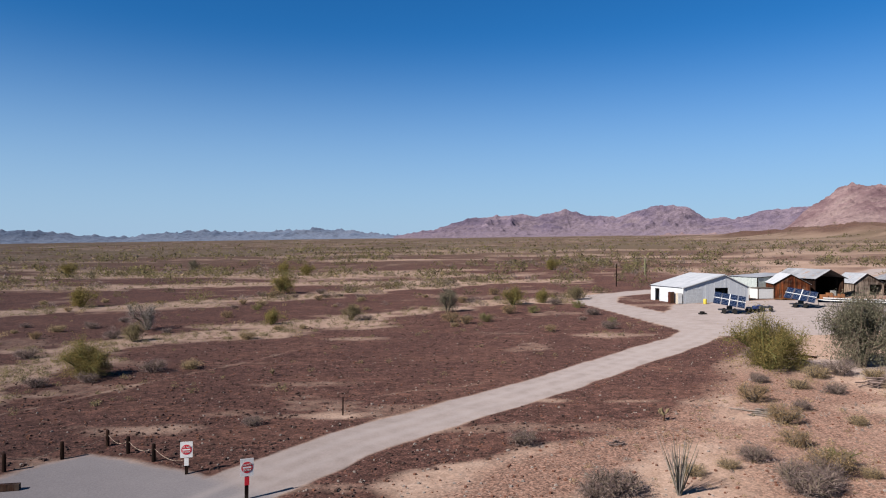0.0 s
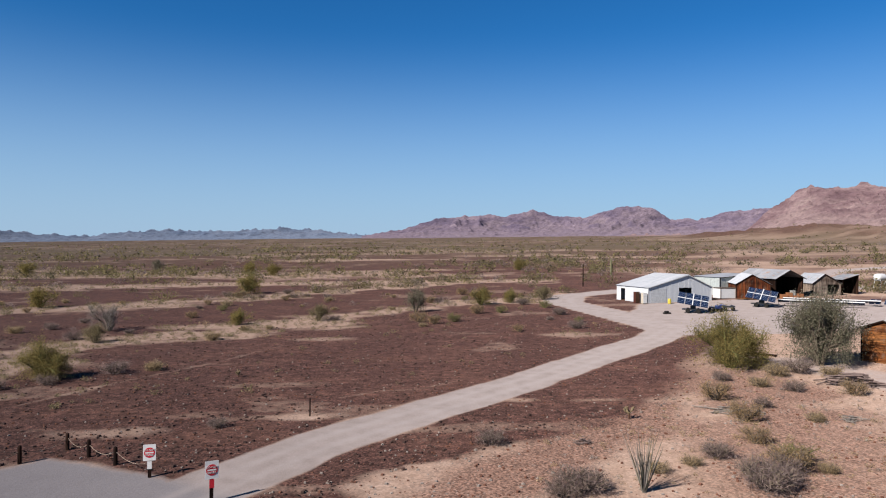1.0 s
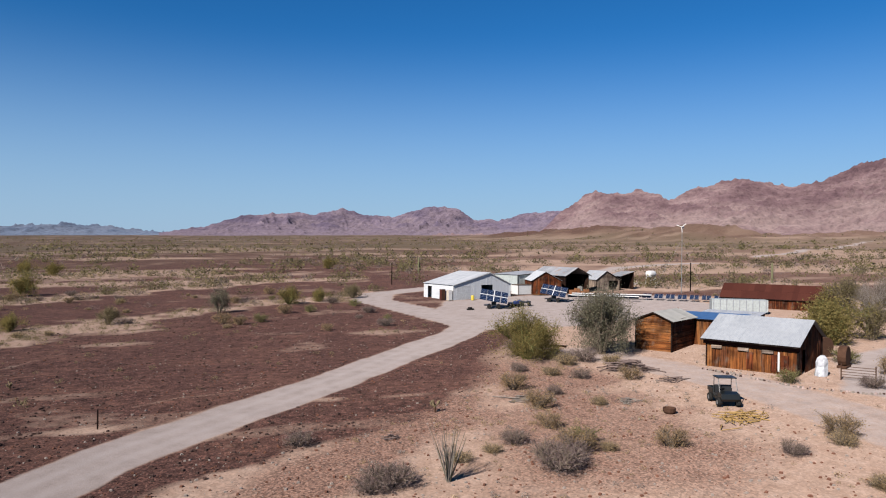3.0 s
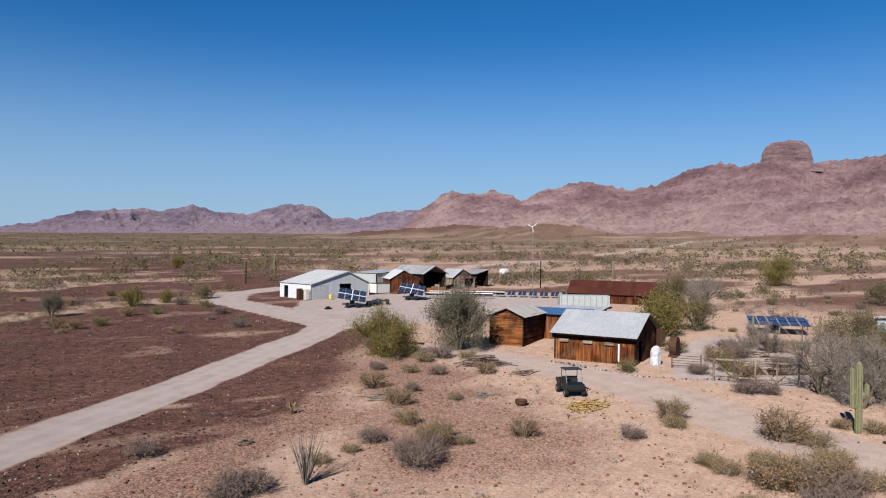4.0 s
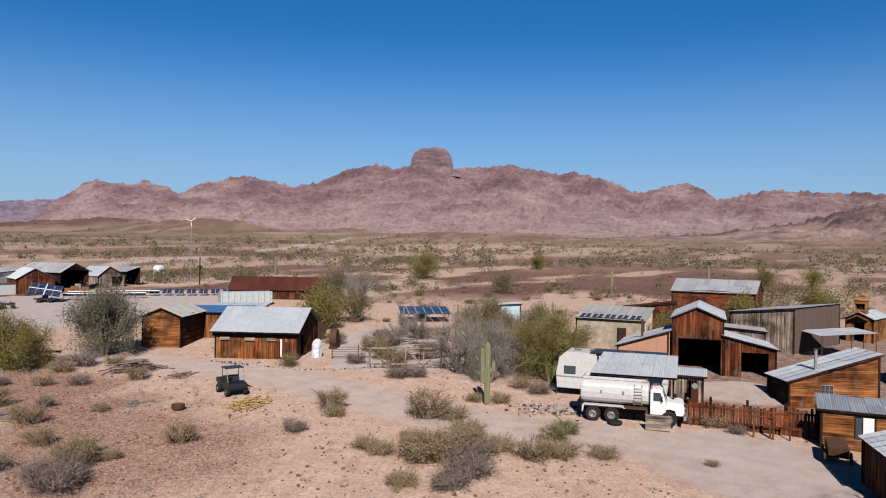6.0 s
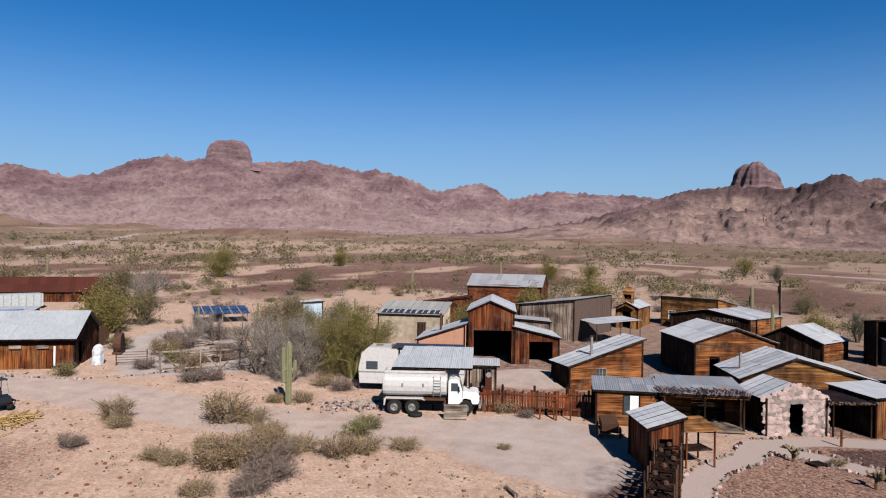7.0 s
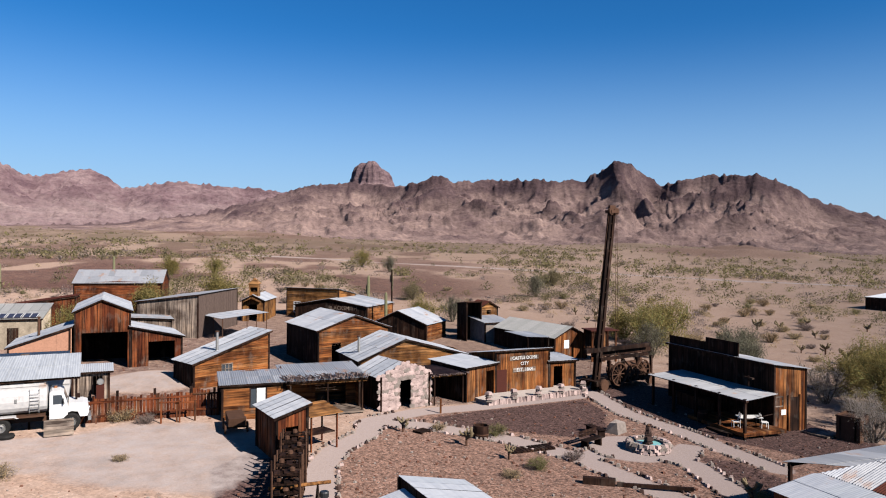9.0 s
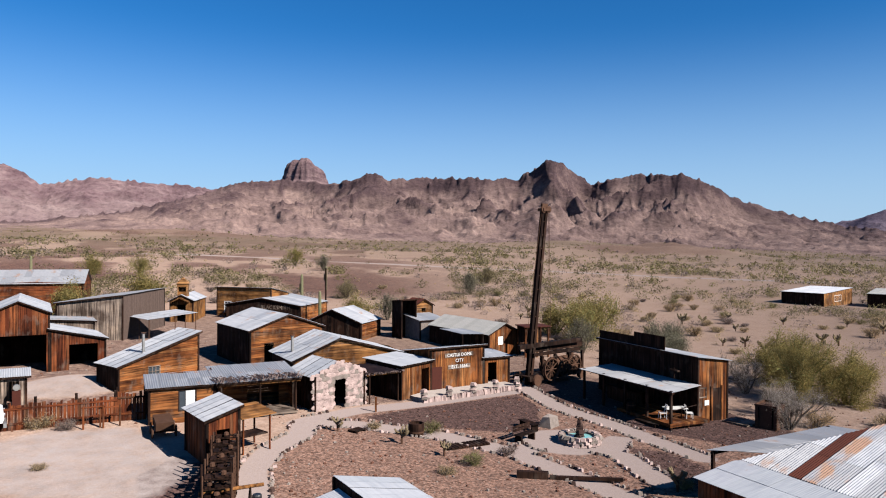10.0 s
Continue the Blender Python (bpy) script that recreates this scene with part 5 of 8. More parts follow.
# far scrub, past counting
def scrub(name, label, bearings, near, far, number, leaf, seed, high=(0.7, 2.2), faces=46, washes_only=False, even=0.8):
    rs = np.random.RandomState(seed)
    co = []
    b_ = rs.uniform(*bearings, number)
    d_ = near * (far / near) ** (rs.rand(number) ** even)
    X, Y = d_ * np.sin(np.radians(b_)), d_ * np.cos(np.radians(b_))
    road_, _, pave_, *_ = ground_masks(X, Y)
    thick = smooth(0.44, 0.57, fbm(X / 60 + 8, Y / 26 + 5, 4))
    chance = np.where(pave_ < 0.45, 0.16 + 0.84 * thick, np.where(d_ < 230, 0.05, 0.65 * thick))
    if washes_only:
        chance = np.where(pave_ < 0.5, 1.0, 0.025) * (Y > X + 58)
    keep = (road_ < 0.2) & (rs.rand(number) < chance) & ~((X > 44) & (X < 122) & (Y > -36) & (Y < 38)) & ~((X > 34) & (X < 92) & (Y > 60) & (Y < 150)) & ~(np.hypot(X - 119, Y + 117) < 14)
    X, Y, d_ = X[keep], Y[keep], d_[keep]
    Z = ground_z(X, Y)
    h = (high[0] + (high[1] - high[0]) * rs.rand(len(X)) ** 1.6) * (0.7 + 0.3 * smooth(90, 260, d_))
    for x, y, z, q, dist in zip(X, Y, Z, h, d_):
        n = int(1.4 * faces * min(4.0, max(0.2, (280 / dist) ** 1.7)))
        p = rs.normal(0, 1, (n, 3)); p /= np.linalg.norm(p, axis=1)[:, None]
        p *= rs.uniform(0.25, 1.0, (n, 1)) ** 0.6
        lob = 1 + 0.3 * np.sin(3 * np.arctan2(p[:, 1], p[:, 0]) + rs.rand() * 6)
        wide = rs.uniform(0.7, 1.25)
        c = np.stack([p[:, 0] * q * wide * lob, p[:, 1] * q * wide * lob, np.maximum(q * 0.40 + p[:, 2] * q * 0.5, 0.02)], -1) + [x, y, z]
        u = rs.normal(0, 1, (n, 3)); v = rs.normal(0, 1, (n, 3))
        s = q * 0.66 / math.sqrt(n) * rs.uniform(0.6, 1.4, (n, 1))
        co.append(np.stack([c - u * s, c + v * s, c + u * s], 1).reshape(-1, 3))
    co = np.concatenate(co)
    ob = new(name, quads_mesh(name, co, np.arange(len(co)).reshape(-1, 3), leaf))
    return tagged(ob, label, "scrub", kind="stuff")


far_olive = leaf_mat("far_olive_leaf", [(0.0, (0.10, 0.08, 0.045)), (0.5, (0.14, 0.115, 0.066)), (1.0, (0.185, 0.155, 0.092))])
far_green = leaf_mat("far_green_leaf", [(0.0, (0.125, 0.105, 0.05)), (0.5, (0.165, 0.14, 0.066)), (1.0, (0.21, 0.18, 0.09))])
far_mauve = leaf_mat("far_mauve_twig", [(0.0, (0.15, 0.11, 0.10)), (0.5, (0.22, 0.168, 0.148)), (1.0, (0.30, 0.235, 0.205))])
scrub("olive_scrub", "olive desert scrub over the plain", (-38, 145), 128, 2300, 17000, far_olive, 31, (1.0, 3.0), 42)
scrub("green_scrub", "yellow-green desert trees and scrub over the plain", (-38, 145), 140, 2300, 9500, far_green, 32, (1.6, 4.2), 60)
scrub("dry_scrub", "straw-coloured dry scrub over the plain", (-38, 145), 90, 1300, 9000, straw_leaf, 33, (0.4, 1.4), 30)
scrub("mauve_scrub", "mauve-grey dry scrub over the plain", (-38, 145), 95, 1600, 10000, far_mauve, 34, (0.7, 2.4), 34)
scrub("dry_tufts", "low straw-coloured tufts on the sandy ground", (10, 84), 30, 82, 1500, straw_leaf, 36, (0.14, 0.5), 12, even=1.0)
scrub("grey_tufts", "low grey dead tufts on the sandy ground", (10, 84), 30, 82, 900, dead_twig, 37, (0.12, 0.45), 12, even=1.0)
scrub("wash_scrub", "low dry scrub lining the sandy washes", (-38, 24), 58, 330, 15000, olive_leaf, 35, (0.2, 0.95), 16, True, 1.0)


def column(s, base, top, r, ribs=10):
    """A ribbed cactus column with a rounded end."""
    base, top = P(base), P(top)
    z = (top - base).normalized(); x = z.orthogonal().normalized(); y = z.cross(x)
    n0, n, L = len(s.v), ribs * 2, (top - base).length
    rings = [(0, 0.85), (0.06, 1.0), (0.5, 1.04), (0.9, 0.95), (0.965, 0.72), (1.0, 0.25)]
    for t, q in rings:
        for i in range(n):
            w = 2 * math.pi * i / n
            rad = r * q * (1.0 if i % 2 else 0.84)
            s.v.append(tuple(base + z * L * t + (x * math.cos(w) + y * math.sin(w)) * rad))
    for k in range(len(rings) - 1):
        for i in range(n):
            j = (i + 1) % n
            s.f.append((n0 + k * n + i, n0 + k * n + j, n0 + (k + 1) * n + j, n0 + (k + 1) * n + i))
    s.f.append(tuple(range(n0 + 5 * n, n0 + 6 * n)))


def saguaro(x, y, h, arms, label="ribbed green saguaro cactus", turn=0):
    ob = thing("saguaro", x, y, turn, label, "cactus", "saguaro cacti", -0.05)
    s = Shape()
    column(s, (0, 0, 0), (0.02, 0, h), 0.04 * h + 0.04)
    part("trunk", s, cactus_skin, ob)
    for a, z, out, up in arms:
        s = Shape()
        dx, dy = math.cos(radians(a)), math.sin(radians(a))
        column(s, (0.1 * dx, 0.1 * dy, z), (out * dx, out * dy, z + 0.15), 0.12, 8)
        column(s, (out * dx, out * dy, z), (out * 1.05 * dx, out * 1.05 * dy, z + up), 0.15, 8)
        part("arm", s, cactus_skin, ob)
    return ob


saguaro(44.0, 25.5, 4.5, [(125, 2.5, 0.36, 1.6), (150, 1.6, 0.40, 1.0), (-50, 2.4, 0.42, 0.75)], "tall saguaro cactus with short arms beside the track")
for x, y, h in ((74.5, 56.0, 2.4), (81.5, 52.0, 2.6), (78.0, 68.0, 3.0), (86.0, 40.0, 3.4), (140.0, 52.0, 5.0), (170.0, 40.0, 5.5), (92.0, -24.0, 3.6), (120.0, -12.0, 5.2), (96.0, -12.0, 4.4), (104.0, -62.0, 2.2), (150.0, -20.0, 5.0), (60.0, 210.0, 5.0), (130.0, 140.0, 5.0), (112.0, 88.0, 3.4)):
    saguaro(x, y, h, [(30, h * 0.4, 0.45, h * 0.3)] if h > 4.5 else [])


def cholla(x, y, h, seed):
    r_ = random.Random(seed)
    ob = thing("cholla", x, y, r_.uniform(0, 360), "spiny cholla cactus with pale jointed arms", "cactus", "cholla cacti", -0.03)
    s = Shape()
    column(s, (0, 0, 0), (0.02, 0, h * 0.55), 0.07 * h, 4)
    part("trunk", s, iron, ob)
    for i in range(9):
        s = Shape()
        a, z = r_.uniform(0, 6.3), h * r_.uniform(0.3, 0.6)
        p = (0.3 * h * math.cos(a), 0.3 * h * math.sin(a), z + h * r_.uniform(0.1, 0.3))
        column(s, (0, 0, z), p, 0.06 * h, 4)
        column(s, p, (p[0] * 1.3, p[1] * 1.3, p[2] + h * r_.uniform(0.1, 0.25)), 0.065 * h, 4)
        part("arm", s, cholla_skin, ob)


for i, (x, y, h) in enumerate(((40.5, -9.9, 1.1), (43.7, -6.6, 1.0), (37.8, -11.7, 0.9), (30.0, -21.4, 1.2), (14.6, 46.5, 0.9), (-15.2, 63.5, 0.7))):
    cholla(x, y, h, i)
r_ = random.Random(3)
for i in range(26):
    x, y = at(r_.uniform(112, 141), r_.uniform(78, 125))
    cholla(x, y, r_.uniform(1.0, 1.9), 50 + i)

oco = thing("ocotillo", 11.2, 33.3, 0, "ocotillo with many thin upright grey-green wands", "shrub")
r_ = random.Random(8)
for i in range(46):
    s = Shape()
    a, lean, h = r_.uniform(0, 6.3), r_.uniform(0.05, 0.55), r_.uniform(1.5, 3.0)
    q = (lean * h * 0.45 * math.cos(a), lean * h * 0.45 * math.sin(a), h * 0.5)
    s.bar((0.08 * math.cos(a), 0.08 * math.sin(a), 0), q, 0.02, 0.018, 4)
    tip = (q[0] * 2.0 + r_.gauss(0, 0.1), q[1] * 2.0 + r_.gauss(0, 0.1), h)
    s.bar(q, tip, 0.018, 0.007, 4)
    part("wand", s, dead_twig if i % 3 else grey_leaf, oco)
# ---------- signs and posts by the road ----------
def post(x, y, h, r=0.11, label="short dark timber post beside the gravel"):
    ob = thing("timber_post", x, y, 20, label, "post", "timber posts", -0.1)
    s = Shape()
    s.turned([(r, 0), (r * 1.03, 0.05), (r * 0.97, h), (r * 0.8, h + 0.09), (0.02, h + 0.12)], 10)
    part("shaft", s, dark_and_shade_wood, ob)


for x, y in ((-21.6, 40.2), (-20.1, 42.5), (-18.2, 41.0), (-16.1, 39.5), (-23.6, 38.1)):
    post(x, y, 1.0)
rope = thing("rope_barrier", -20.1, 42.5, 0, "sagging rope strung between timber posts", "rope")
line = [(-23.6, 38.1), (-21.6, 40.2), (-20.1, 42.5), (-18.2, 41.0), (-16.1, 39.5), (-13.5, 37.5)]
for a, b_ in zip(line, line[1:]):
    s = Shape()
    pts = [(a[0] + (b_[0] - a[0]) * i / 6 + 20.1, a[1] + (b_[1] - a[1]) * i / 6 - 42.5, 0.75 - 0.35 * (1 - (i / 3 - 1) ** 2) + gz(a[0], a[1]) - gz(-20.1, 42.5)) for i in range(7)]
    for q, w in zip(pts, pts[1:]):
        s.bar(q, w, 0.016, sides=4)
    part("rope", s, grey_v, rope)


def flat_text(text, size, material, parent, m, name="lettering", thick=0.006):
    """Raised letters as a mesh, in the plane of m."""
    cu = bpy.data.curves.new(name, "FONT")
    cu.body, cu.size, cu.align_x, cu.align_y, cu.extrude, cu.resolution_u = text, size, "CENTER", "CENTER", thick, 2
    tmp = bpy.data.objects.new(name, cu)
    me = bpy.data.meshes.new_from_object(tmp)
    bpy.data.objects.remove(tmp)
    me.materials.clear()
    me.materials.append(material)
    me.transform(m)
    ob = new(name, me)
    ob.parent = parent
    return ob


UP = pose(0, 0, 0, 90)
for x, y, turn in ((-13.5, 37.4, 14), (-9.3, 33.7, 24)):
    ob = thing("no_entry_sign", x, y, turn, "white and red DO NOT ENTER sign on a dark timber post", "sign", "road signs", -0.1 if turn < 20 else 0.12)
    part("post", Shape().box(-0.08, -0.08, -0.3, 0.08, 0.08, 1.62), dark_and_shade_wood, ob)
    s = Shape()
    s.prism([(-0.29, 0.98), (0.29, 0.98), (0.31, 1.0), (0.31, 1.80), (0.29, 1.82), (-0.29, 1.82), (-0.31, 1.80), (-0.31, 1.0)], -0.11, -0.09)
    plate = part("plate", s, white_paint, ob)
    s = Shape()
    s.turned([(0.265, 0), (0.265, 0.008)], 24, pose(0, -0.112, 1.40, 90))
    part("red_disc", s, sign_red, plate)
    s = Shape()
    s.box(-0.2, -0.128, 1.365, 0.2, -0.122, 1.435)
    part("white_bar", s, white_paint, plate)
    flat_text("DO NOT", 0.13, white_paint, plate, pose(0, -0.126, 1.53, 90))
    flat_text("ENTER", 0.13, white_paint, plate, pose(0, -0.126, 1.27, 90))
    s = Shape()
    s.box(-0.11, -0.11, 0.55, 0.11, -0.092, 0.95)
    part("small_plate", s, white_paint if turn < 20 else sign_red, ob)
post(-6.9, 49.2, 1.25, 0.05, "thin rusty stake standing on dark pavement")
lowb = thing("railway_sleeper", -22.0, 35.2, 12, "low dark timber sleeper at the edge of the gravel", "timber")
part("beam", Shape().box(-1.4, -0.15, 0, 0.9, 0.15, 0.32), dark_and_shade_wood, lowb)

# ---------- solar gear and clutter of the yard ----------
def panel_array(ob, cols, rows, cw, ch, m, gap=0.04, white_cross=False):
    for i in range(cols):
        for j in range(rows):
            x0, y0 = (i - cols / 2) * cw, (j - rows / 2) * ch
            s = Shape()
            s.box(x0 + gap, y0 + gap, 0, x0 + cw - gap, y0 + ch - gap, 0.04, m)
            q = part("solar_panel", s, panel_blue, ob)
            s = Shape()
            for k in range(1, 4):
                s.box(x0 + gap, y0 + ch * k / 4 - 0.01, 0.04, x0 + cw - gap, y0 + ch * k / 4 + 0.01, 0.046, m)
            for a in (x0 + gap, x0 + cw - gap - 0.03):
                s.box(a, y0 + gap, 0.042, a + 0.03, y0 + ch - gap, 0.05, m)
            tagged(part("cell_grid", s, panel_pale, q), kind="stuff")
    if white_cross:
        s = Shape()
        s.box(-cols * cw / 2, -0.07, 0.05, cols * cw / 2, 0.07, 0.09, m).box(-0.07, -rows * ch / 2, 0.05, 0.07, rows * ch / 2, 0.09, m)
        part("white_cross", s, white_paint, ob)


for x, y, turn in ((43.6, 107.5, -22), (58.0, 114.5, -34)):
    ob = thing("solar_trailer", x, y, turn, "blue solar panel array tilted on a dark trailer", "solar array", "solar trailers")
    s = Shape()
    s.box(-1.6, -0.7, 0.45, 1.6, 0.7, 0.6).box(-0.4, -0.3, 0.6, 0.4, 0.3, 1.1).box(1.6, -0.06, 0.45, 2.8, 0.06, 0.55)
    part("trailer_frame", s, black_paint, ob)
    for sx in (-0.75, 0.75):
        for sy in (-0.85, 0.85):
            s = Shape()
            s.turned([(0.18, -0.1), (0.34, -0.1), (0.36, 0), (0.34, 0.1), (0.18, 0.1)], 14, pose(sx, sy, 0.35, 90))
            part("wheel", s, rubber, ob)
    part("mast", Shape().bar((0, 0, 1.0), (0, 0, 2.0), 0.09), steel, ob)
    panel_array(ob, 4, 2, 1.15, 1.6, pose(0, 0, 2.0, 30, 9, 0), white_cross=True)


def quad_bike(x, y, turn, colour, label):
    ob = thing("quad_bike", x, y, turn, label, "vehicle")
    s = Shape()
    s.prism([(-0.9, 0.55), (-0.3, 0.5), (0.5, 0.5), (0.95, 0.6), (0.9, 0.8), (0.35, 0.92), (0.1, 0.75), (-0.4, 0.8), (-0.9, 0.78)], -0.35, 0.35)
    part("body", s, colour, ob)
    for sx in (-0.65, 0.65):
        for sy in (-0.48, 0.48):
            s = Shape()
            s.turned([(0.1, -0.11), (0.26, -0.12), (0.29, 0), (0.26, 0.12), (0.1, 0.11)], 14, pose(sx, sy, 0.29, 90))
            part("wheel", s, rubber, ob)
    part("handlebar", Shape().bar((0.3, -0.4, 1.08), (0.3, 0.4, 1.08), 0.02).bar((0.4, 0, 0.85), (0.3, 0, 1.08), 0.025), black_paint, ob)


blue_body = plain("dark_blue_paint", (0.02, 0.04, 0.14), 0.35)
quad_bike(47.6, 108.6, 10, blue_body, "dark blue quad bike parked on the gravel yard")
quad_bike(50.2, 109.6, -20, black_paint, "black quad bike parked beside another")
quad_bike(49.2, 110.4, 30, blue_body, "dark blue quad bike behind two others")
ob = thing("tyre_pile", 38.9, 106.6, 0, "flat black tyres lying on the yard", "tyre")
for i, (dx, dy) in enumerate(((0, 0), (0.6, 0.1), (0.25, 0.05))):
    s = Shape()
    s.turned([(0.16, 0.0), (0.33, 0.02), (0.36, 0.11), (0.33, 0.2), (0.16, 0.22), (0.16, 0.02)], 16, pose(dx, dy, 0.22 * (i == 2)), False)
    part("tyre", s, rubber, ob)
ob = thing("yellow_drum", 45.2, 121.8, 0, "yellow plastic drum beside the workshop door", "drum")
part("body", Shape().turned([(0.28, 0), (0.3, 0.08), (0.3, 0.8), (0.27, 0.88), (0.1, 0.9)], 14), yellow_paint, ob)
ob = thing("old_fridge", 40.89, 122.47, 15, "cream-coloured old fridge standing outside the workshop", "fridge")
part("body", Shape().box(-0.4, -0.35, 0.03, 0.4, 0.35, 1.9), plain("cream_enamel", (0.55, 0.48, 0.38), 0.4), ob)
part("door", Shape().box(-0.38, -0.41, 0.1, 0.38, -0.36, 1.2).box(-0.38, -0.41, 1.24, 0.38, -0.36, 1.86), white_paint, ob)
ob = thing("rusty_locker", 40.14, 124.23, 20, "tall rusty locker beside the workshop wall", "locker")
part("body", Shape().box(-0.45, -0.3, 0, 0.45, 0.3, 1.95), rust_sheet, ob)
part("leaf", Shape().box(-0.42, -0.34, 0.05, -0.02, -0.305, 1.9).box(0.02, -0.34, 0.05, 0.42, -0.305, 1.9), iron, ob)
ob = thing("storage_container", 57.4, 129.0, 12, "pale flat storage box beside the workshop", "container")
part("body", Shape().box(0, 0, 0.1, 3.6, 2.2, 1.9), white_paint, ob)
part("rim", Shape().box(-0.05, -0.05, 1.9, 3.65, 2.25, 2.05).box(0.1, -0.03, 0.1, 0.25, 0, 1.9).box(3.3, -0.03, 0.1, 3.45, 0, 1.9), grey_v, ob)
r_ = random.Random(4)
ob = thing("lumber_heap", 62.5, 127.0, 0, "loose orange-brown boards on the ground", "lumber")
for i in range(14):
    a = r_.uniform(-0.4, 0.4)
    part("plank", Shape().box(-1.6, -0.08, 0, 1.6, 0.08, 0.05, pose(r_.uniform(-1.5, 1.5), r_.uniform(-0.6, 0.6), 0.02 + 0.045 * (i // 3), 0, 0, math.degrees(a))), ochre_h, ob)
ob = thing("crate_stack", 70.5, 127.5, 0, "dull orange crates and pale drums inside the open shelter", "crate")
for i, (dx, dy, w, h) in enumerate(((-1.8, 0, 1.0, 0.8), (-0.6, 0.3, 0.9, 1.1), (0.5, -0.1, 0.8, 0.6), (1.4, 0.3, 1.0, 0.9), (0.1, 0.4, 0.7, 1.5))):
    part("crate", Shape().box(dx - w / 2, dy - w / 2, 0, dx + w / 2, dy + w / 2, h), (orange_stuff, tan_sheet)[i == 4], ob)


def collector(x, y, turn, length, label):
    """A row of trough collectors: pale tube over dark mirrors."""
    ob = thing("solar_trough", x, y, turn, label, "solar collector", "solar troughs")
    n = round(length / 1.8)
    for i in range(n):
        s = Shape()
        a, b_ = i * 1.8 + 0.04, i * 1.8 + 1.76
        s.prism([(-0.55, 0.95), (-0.3, 0.72), (0.0, 0.64), (0.3, 0.72), (0.55, 0.95), (0.5, 0.98), (0.28, 0.78), (0.0, 0.7), (-0.28, 0.78), (-0.5, 0.98)], a, b_, pose(0, 0, 0, 0, 0, -90) @ pose(0, 0, 0))
        part("trough", s, panel_blue, ob)
        part("leg", Shape().bar((a + 0.1, 0, 0), (a + 0.1, 0, 0.68), 0.04), steel, ob)
    part("pipe", Shape().bar((0, 0, 1.02), (n * 1.8, 0, 1.02), 0.11, sides=8), white_paint, ob)


collector(61.5, 116.0, -30, 13, "long dark solar trough with a white pipe")
collector(64.0, 119.0, -30, 14.5, "second dark solar trough with a white pipe")
for i in range(7):
    ob = thing("ground_panel", 76.0 + 1.55 * i, 112.5 - 1.35 * i, -42, "dark tilted solar panel with a pale frame", "solar panel", "tilted solar panels")
    panel_array(ob, 2, 1, 0.8, 1.7, pose(0, 0, 0.72, 24))
    part("leg", Shape().bar((-0.7, 0.5, 0), (-0.7, 0.5, 0.9), 0.03).bar((0.7, 0.5, 0), (0.7, 0.5, 0.9), 0.03).bar((0, -0.55, 0), (0, -0.55, 0.4), 0.04), steel, ob)
ob = thing("water_tank", 96.6, 141.6, 20, "white water tank on a steel stand", "tank")
part("body", Shape().turned([(0.05, -1.35), (0.5, -1.3), (0.75, -1.1), (0.8, -0.6), (0.8, 0.6), (0.75, 1.1), (0.5, 1.3), (0.05, 1.35)], 18, pose(0, 0, 2.75, 0, 90)), white_paint, ob, soft=True)
for sx in (-0.8, 0.8):
    for sy in (-0.6, 0.6):
        part("leg", Shape().bar((sx * 1.2, sy * 1.3, 0), (sx, sy, 2.3), 0.06), white_paint, ob)
part("brace", Shape().bar((-0.9, -0.7, 0.3), (0.8, -0.6, 1.9), 0.04).bar((0.9, -0.7, 0.3), (-0.8, -0.6, 1.9), 0.04), white_paint, ob)
ob = thing("wind_turbine", 90.5, 122.0, 40, "thin guyed mast with a small white wind turbine", "turbine")
part("mast", Shape().bar((0, 0, 0), (0, 0, 13.4), 0.09, 0.06, 6), steel, ob)
part("nacelle", Shape().turned([(0.05, -0.5), (0.16, -0.3), (0.2, 0.1), (0.1, 0.5)], 10, pose(0, 0, 13.5, 0, 90)), white_paint, ob)
for i in range(3):
    a = 2 * math.pi * i / 3 + 0.4
    part("blade", Shape().hexa([(-0.5, math.cos(a + q) * r0, 13.5 + math.sin(a + q) * r0) for r0, q in ((0.1, -0.5), (0.1, 0.5), (1.1, 0.06), (1.1, -0.06))] + [(-0.46, math.cos(a + q) * r0, 13.5 + math.sin(a + q) * r0) for r0, q in ((0.1, -0.5), (0.1, 0.5), (1.1, 0.06), (1.1, -0.06))]), white_paint, ob)
part("tail", Shape().box(0.5, -0.02, 13.45, 1.2, 0.02, 13.55).box(1.1, -0.02, 13.2, 1.6, 0.02, 13.8), white_paint, ob)
for i in range(3):
    a = 2.1 * i
    part("guy_wire", Shape().bar((6 * math.cos(a), 6 * math.sin(a), 0), (0, 0, 11), 0.012, sides=3), steel, ob)
for x, y, h in ((95.7, 126.0, 6.0), (40.5, 165.0, 5.2), (105.0, -14.0, 7.0)):
    post(x, y, h, 0.12, "weathered utility pole without wires")
ob = thing("white_trailer", 72.3, 90.0, -30, "long pale metal trailer with ribbed sides", "trailer")
part("body", Shape().box(0, 0, 0.4, 8.0, 2.4, 2.2), plain("pale_green_metal", (0.40, 0.43, 0.42), 0.5), ob)
for i in range(9):
    part("rib", Shape().box(0.2 + 0.93 * i, -0.04, 0.4, 0.3 + 0.93 * i, 0, 2.2), panel_pale, ob)
part("undercarriage", Shape().box(0.3, 0.2, 0, 7.7, 2.2, 0.5), black_paint, ob)
building("flat_roof_annex", "low annex with a pale flat roof beside the blue shed", (57.5, 73.5), -52, 6.5, 4.0, "sy", 2.4, 2.5, 0.5, wood_v, white_sheet, category="shed")
ob = thing("white_hut", 50.0, 48.1, -58, "small white covered object leaning at the bunkhouse end", "cover")
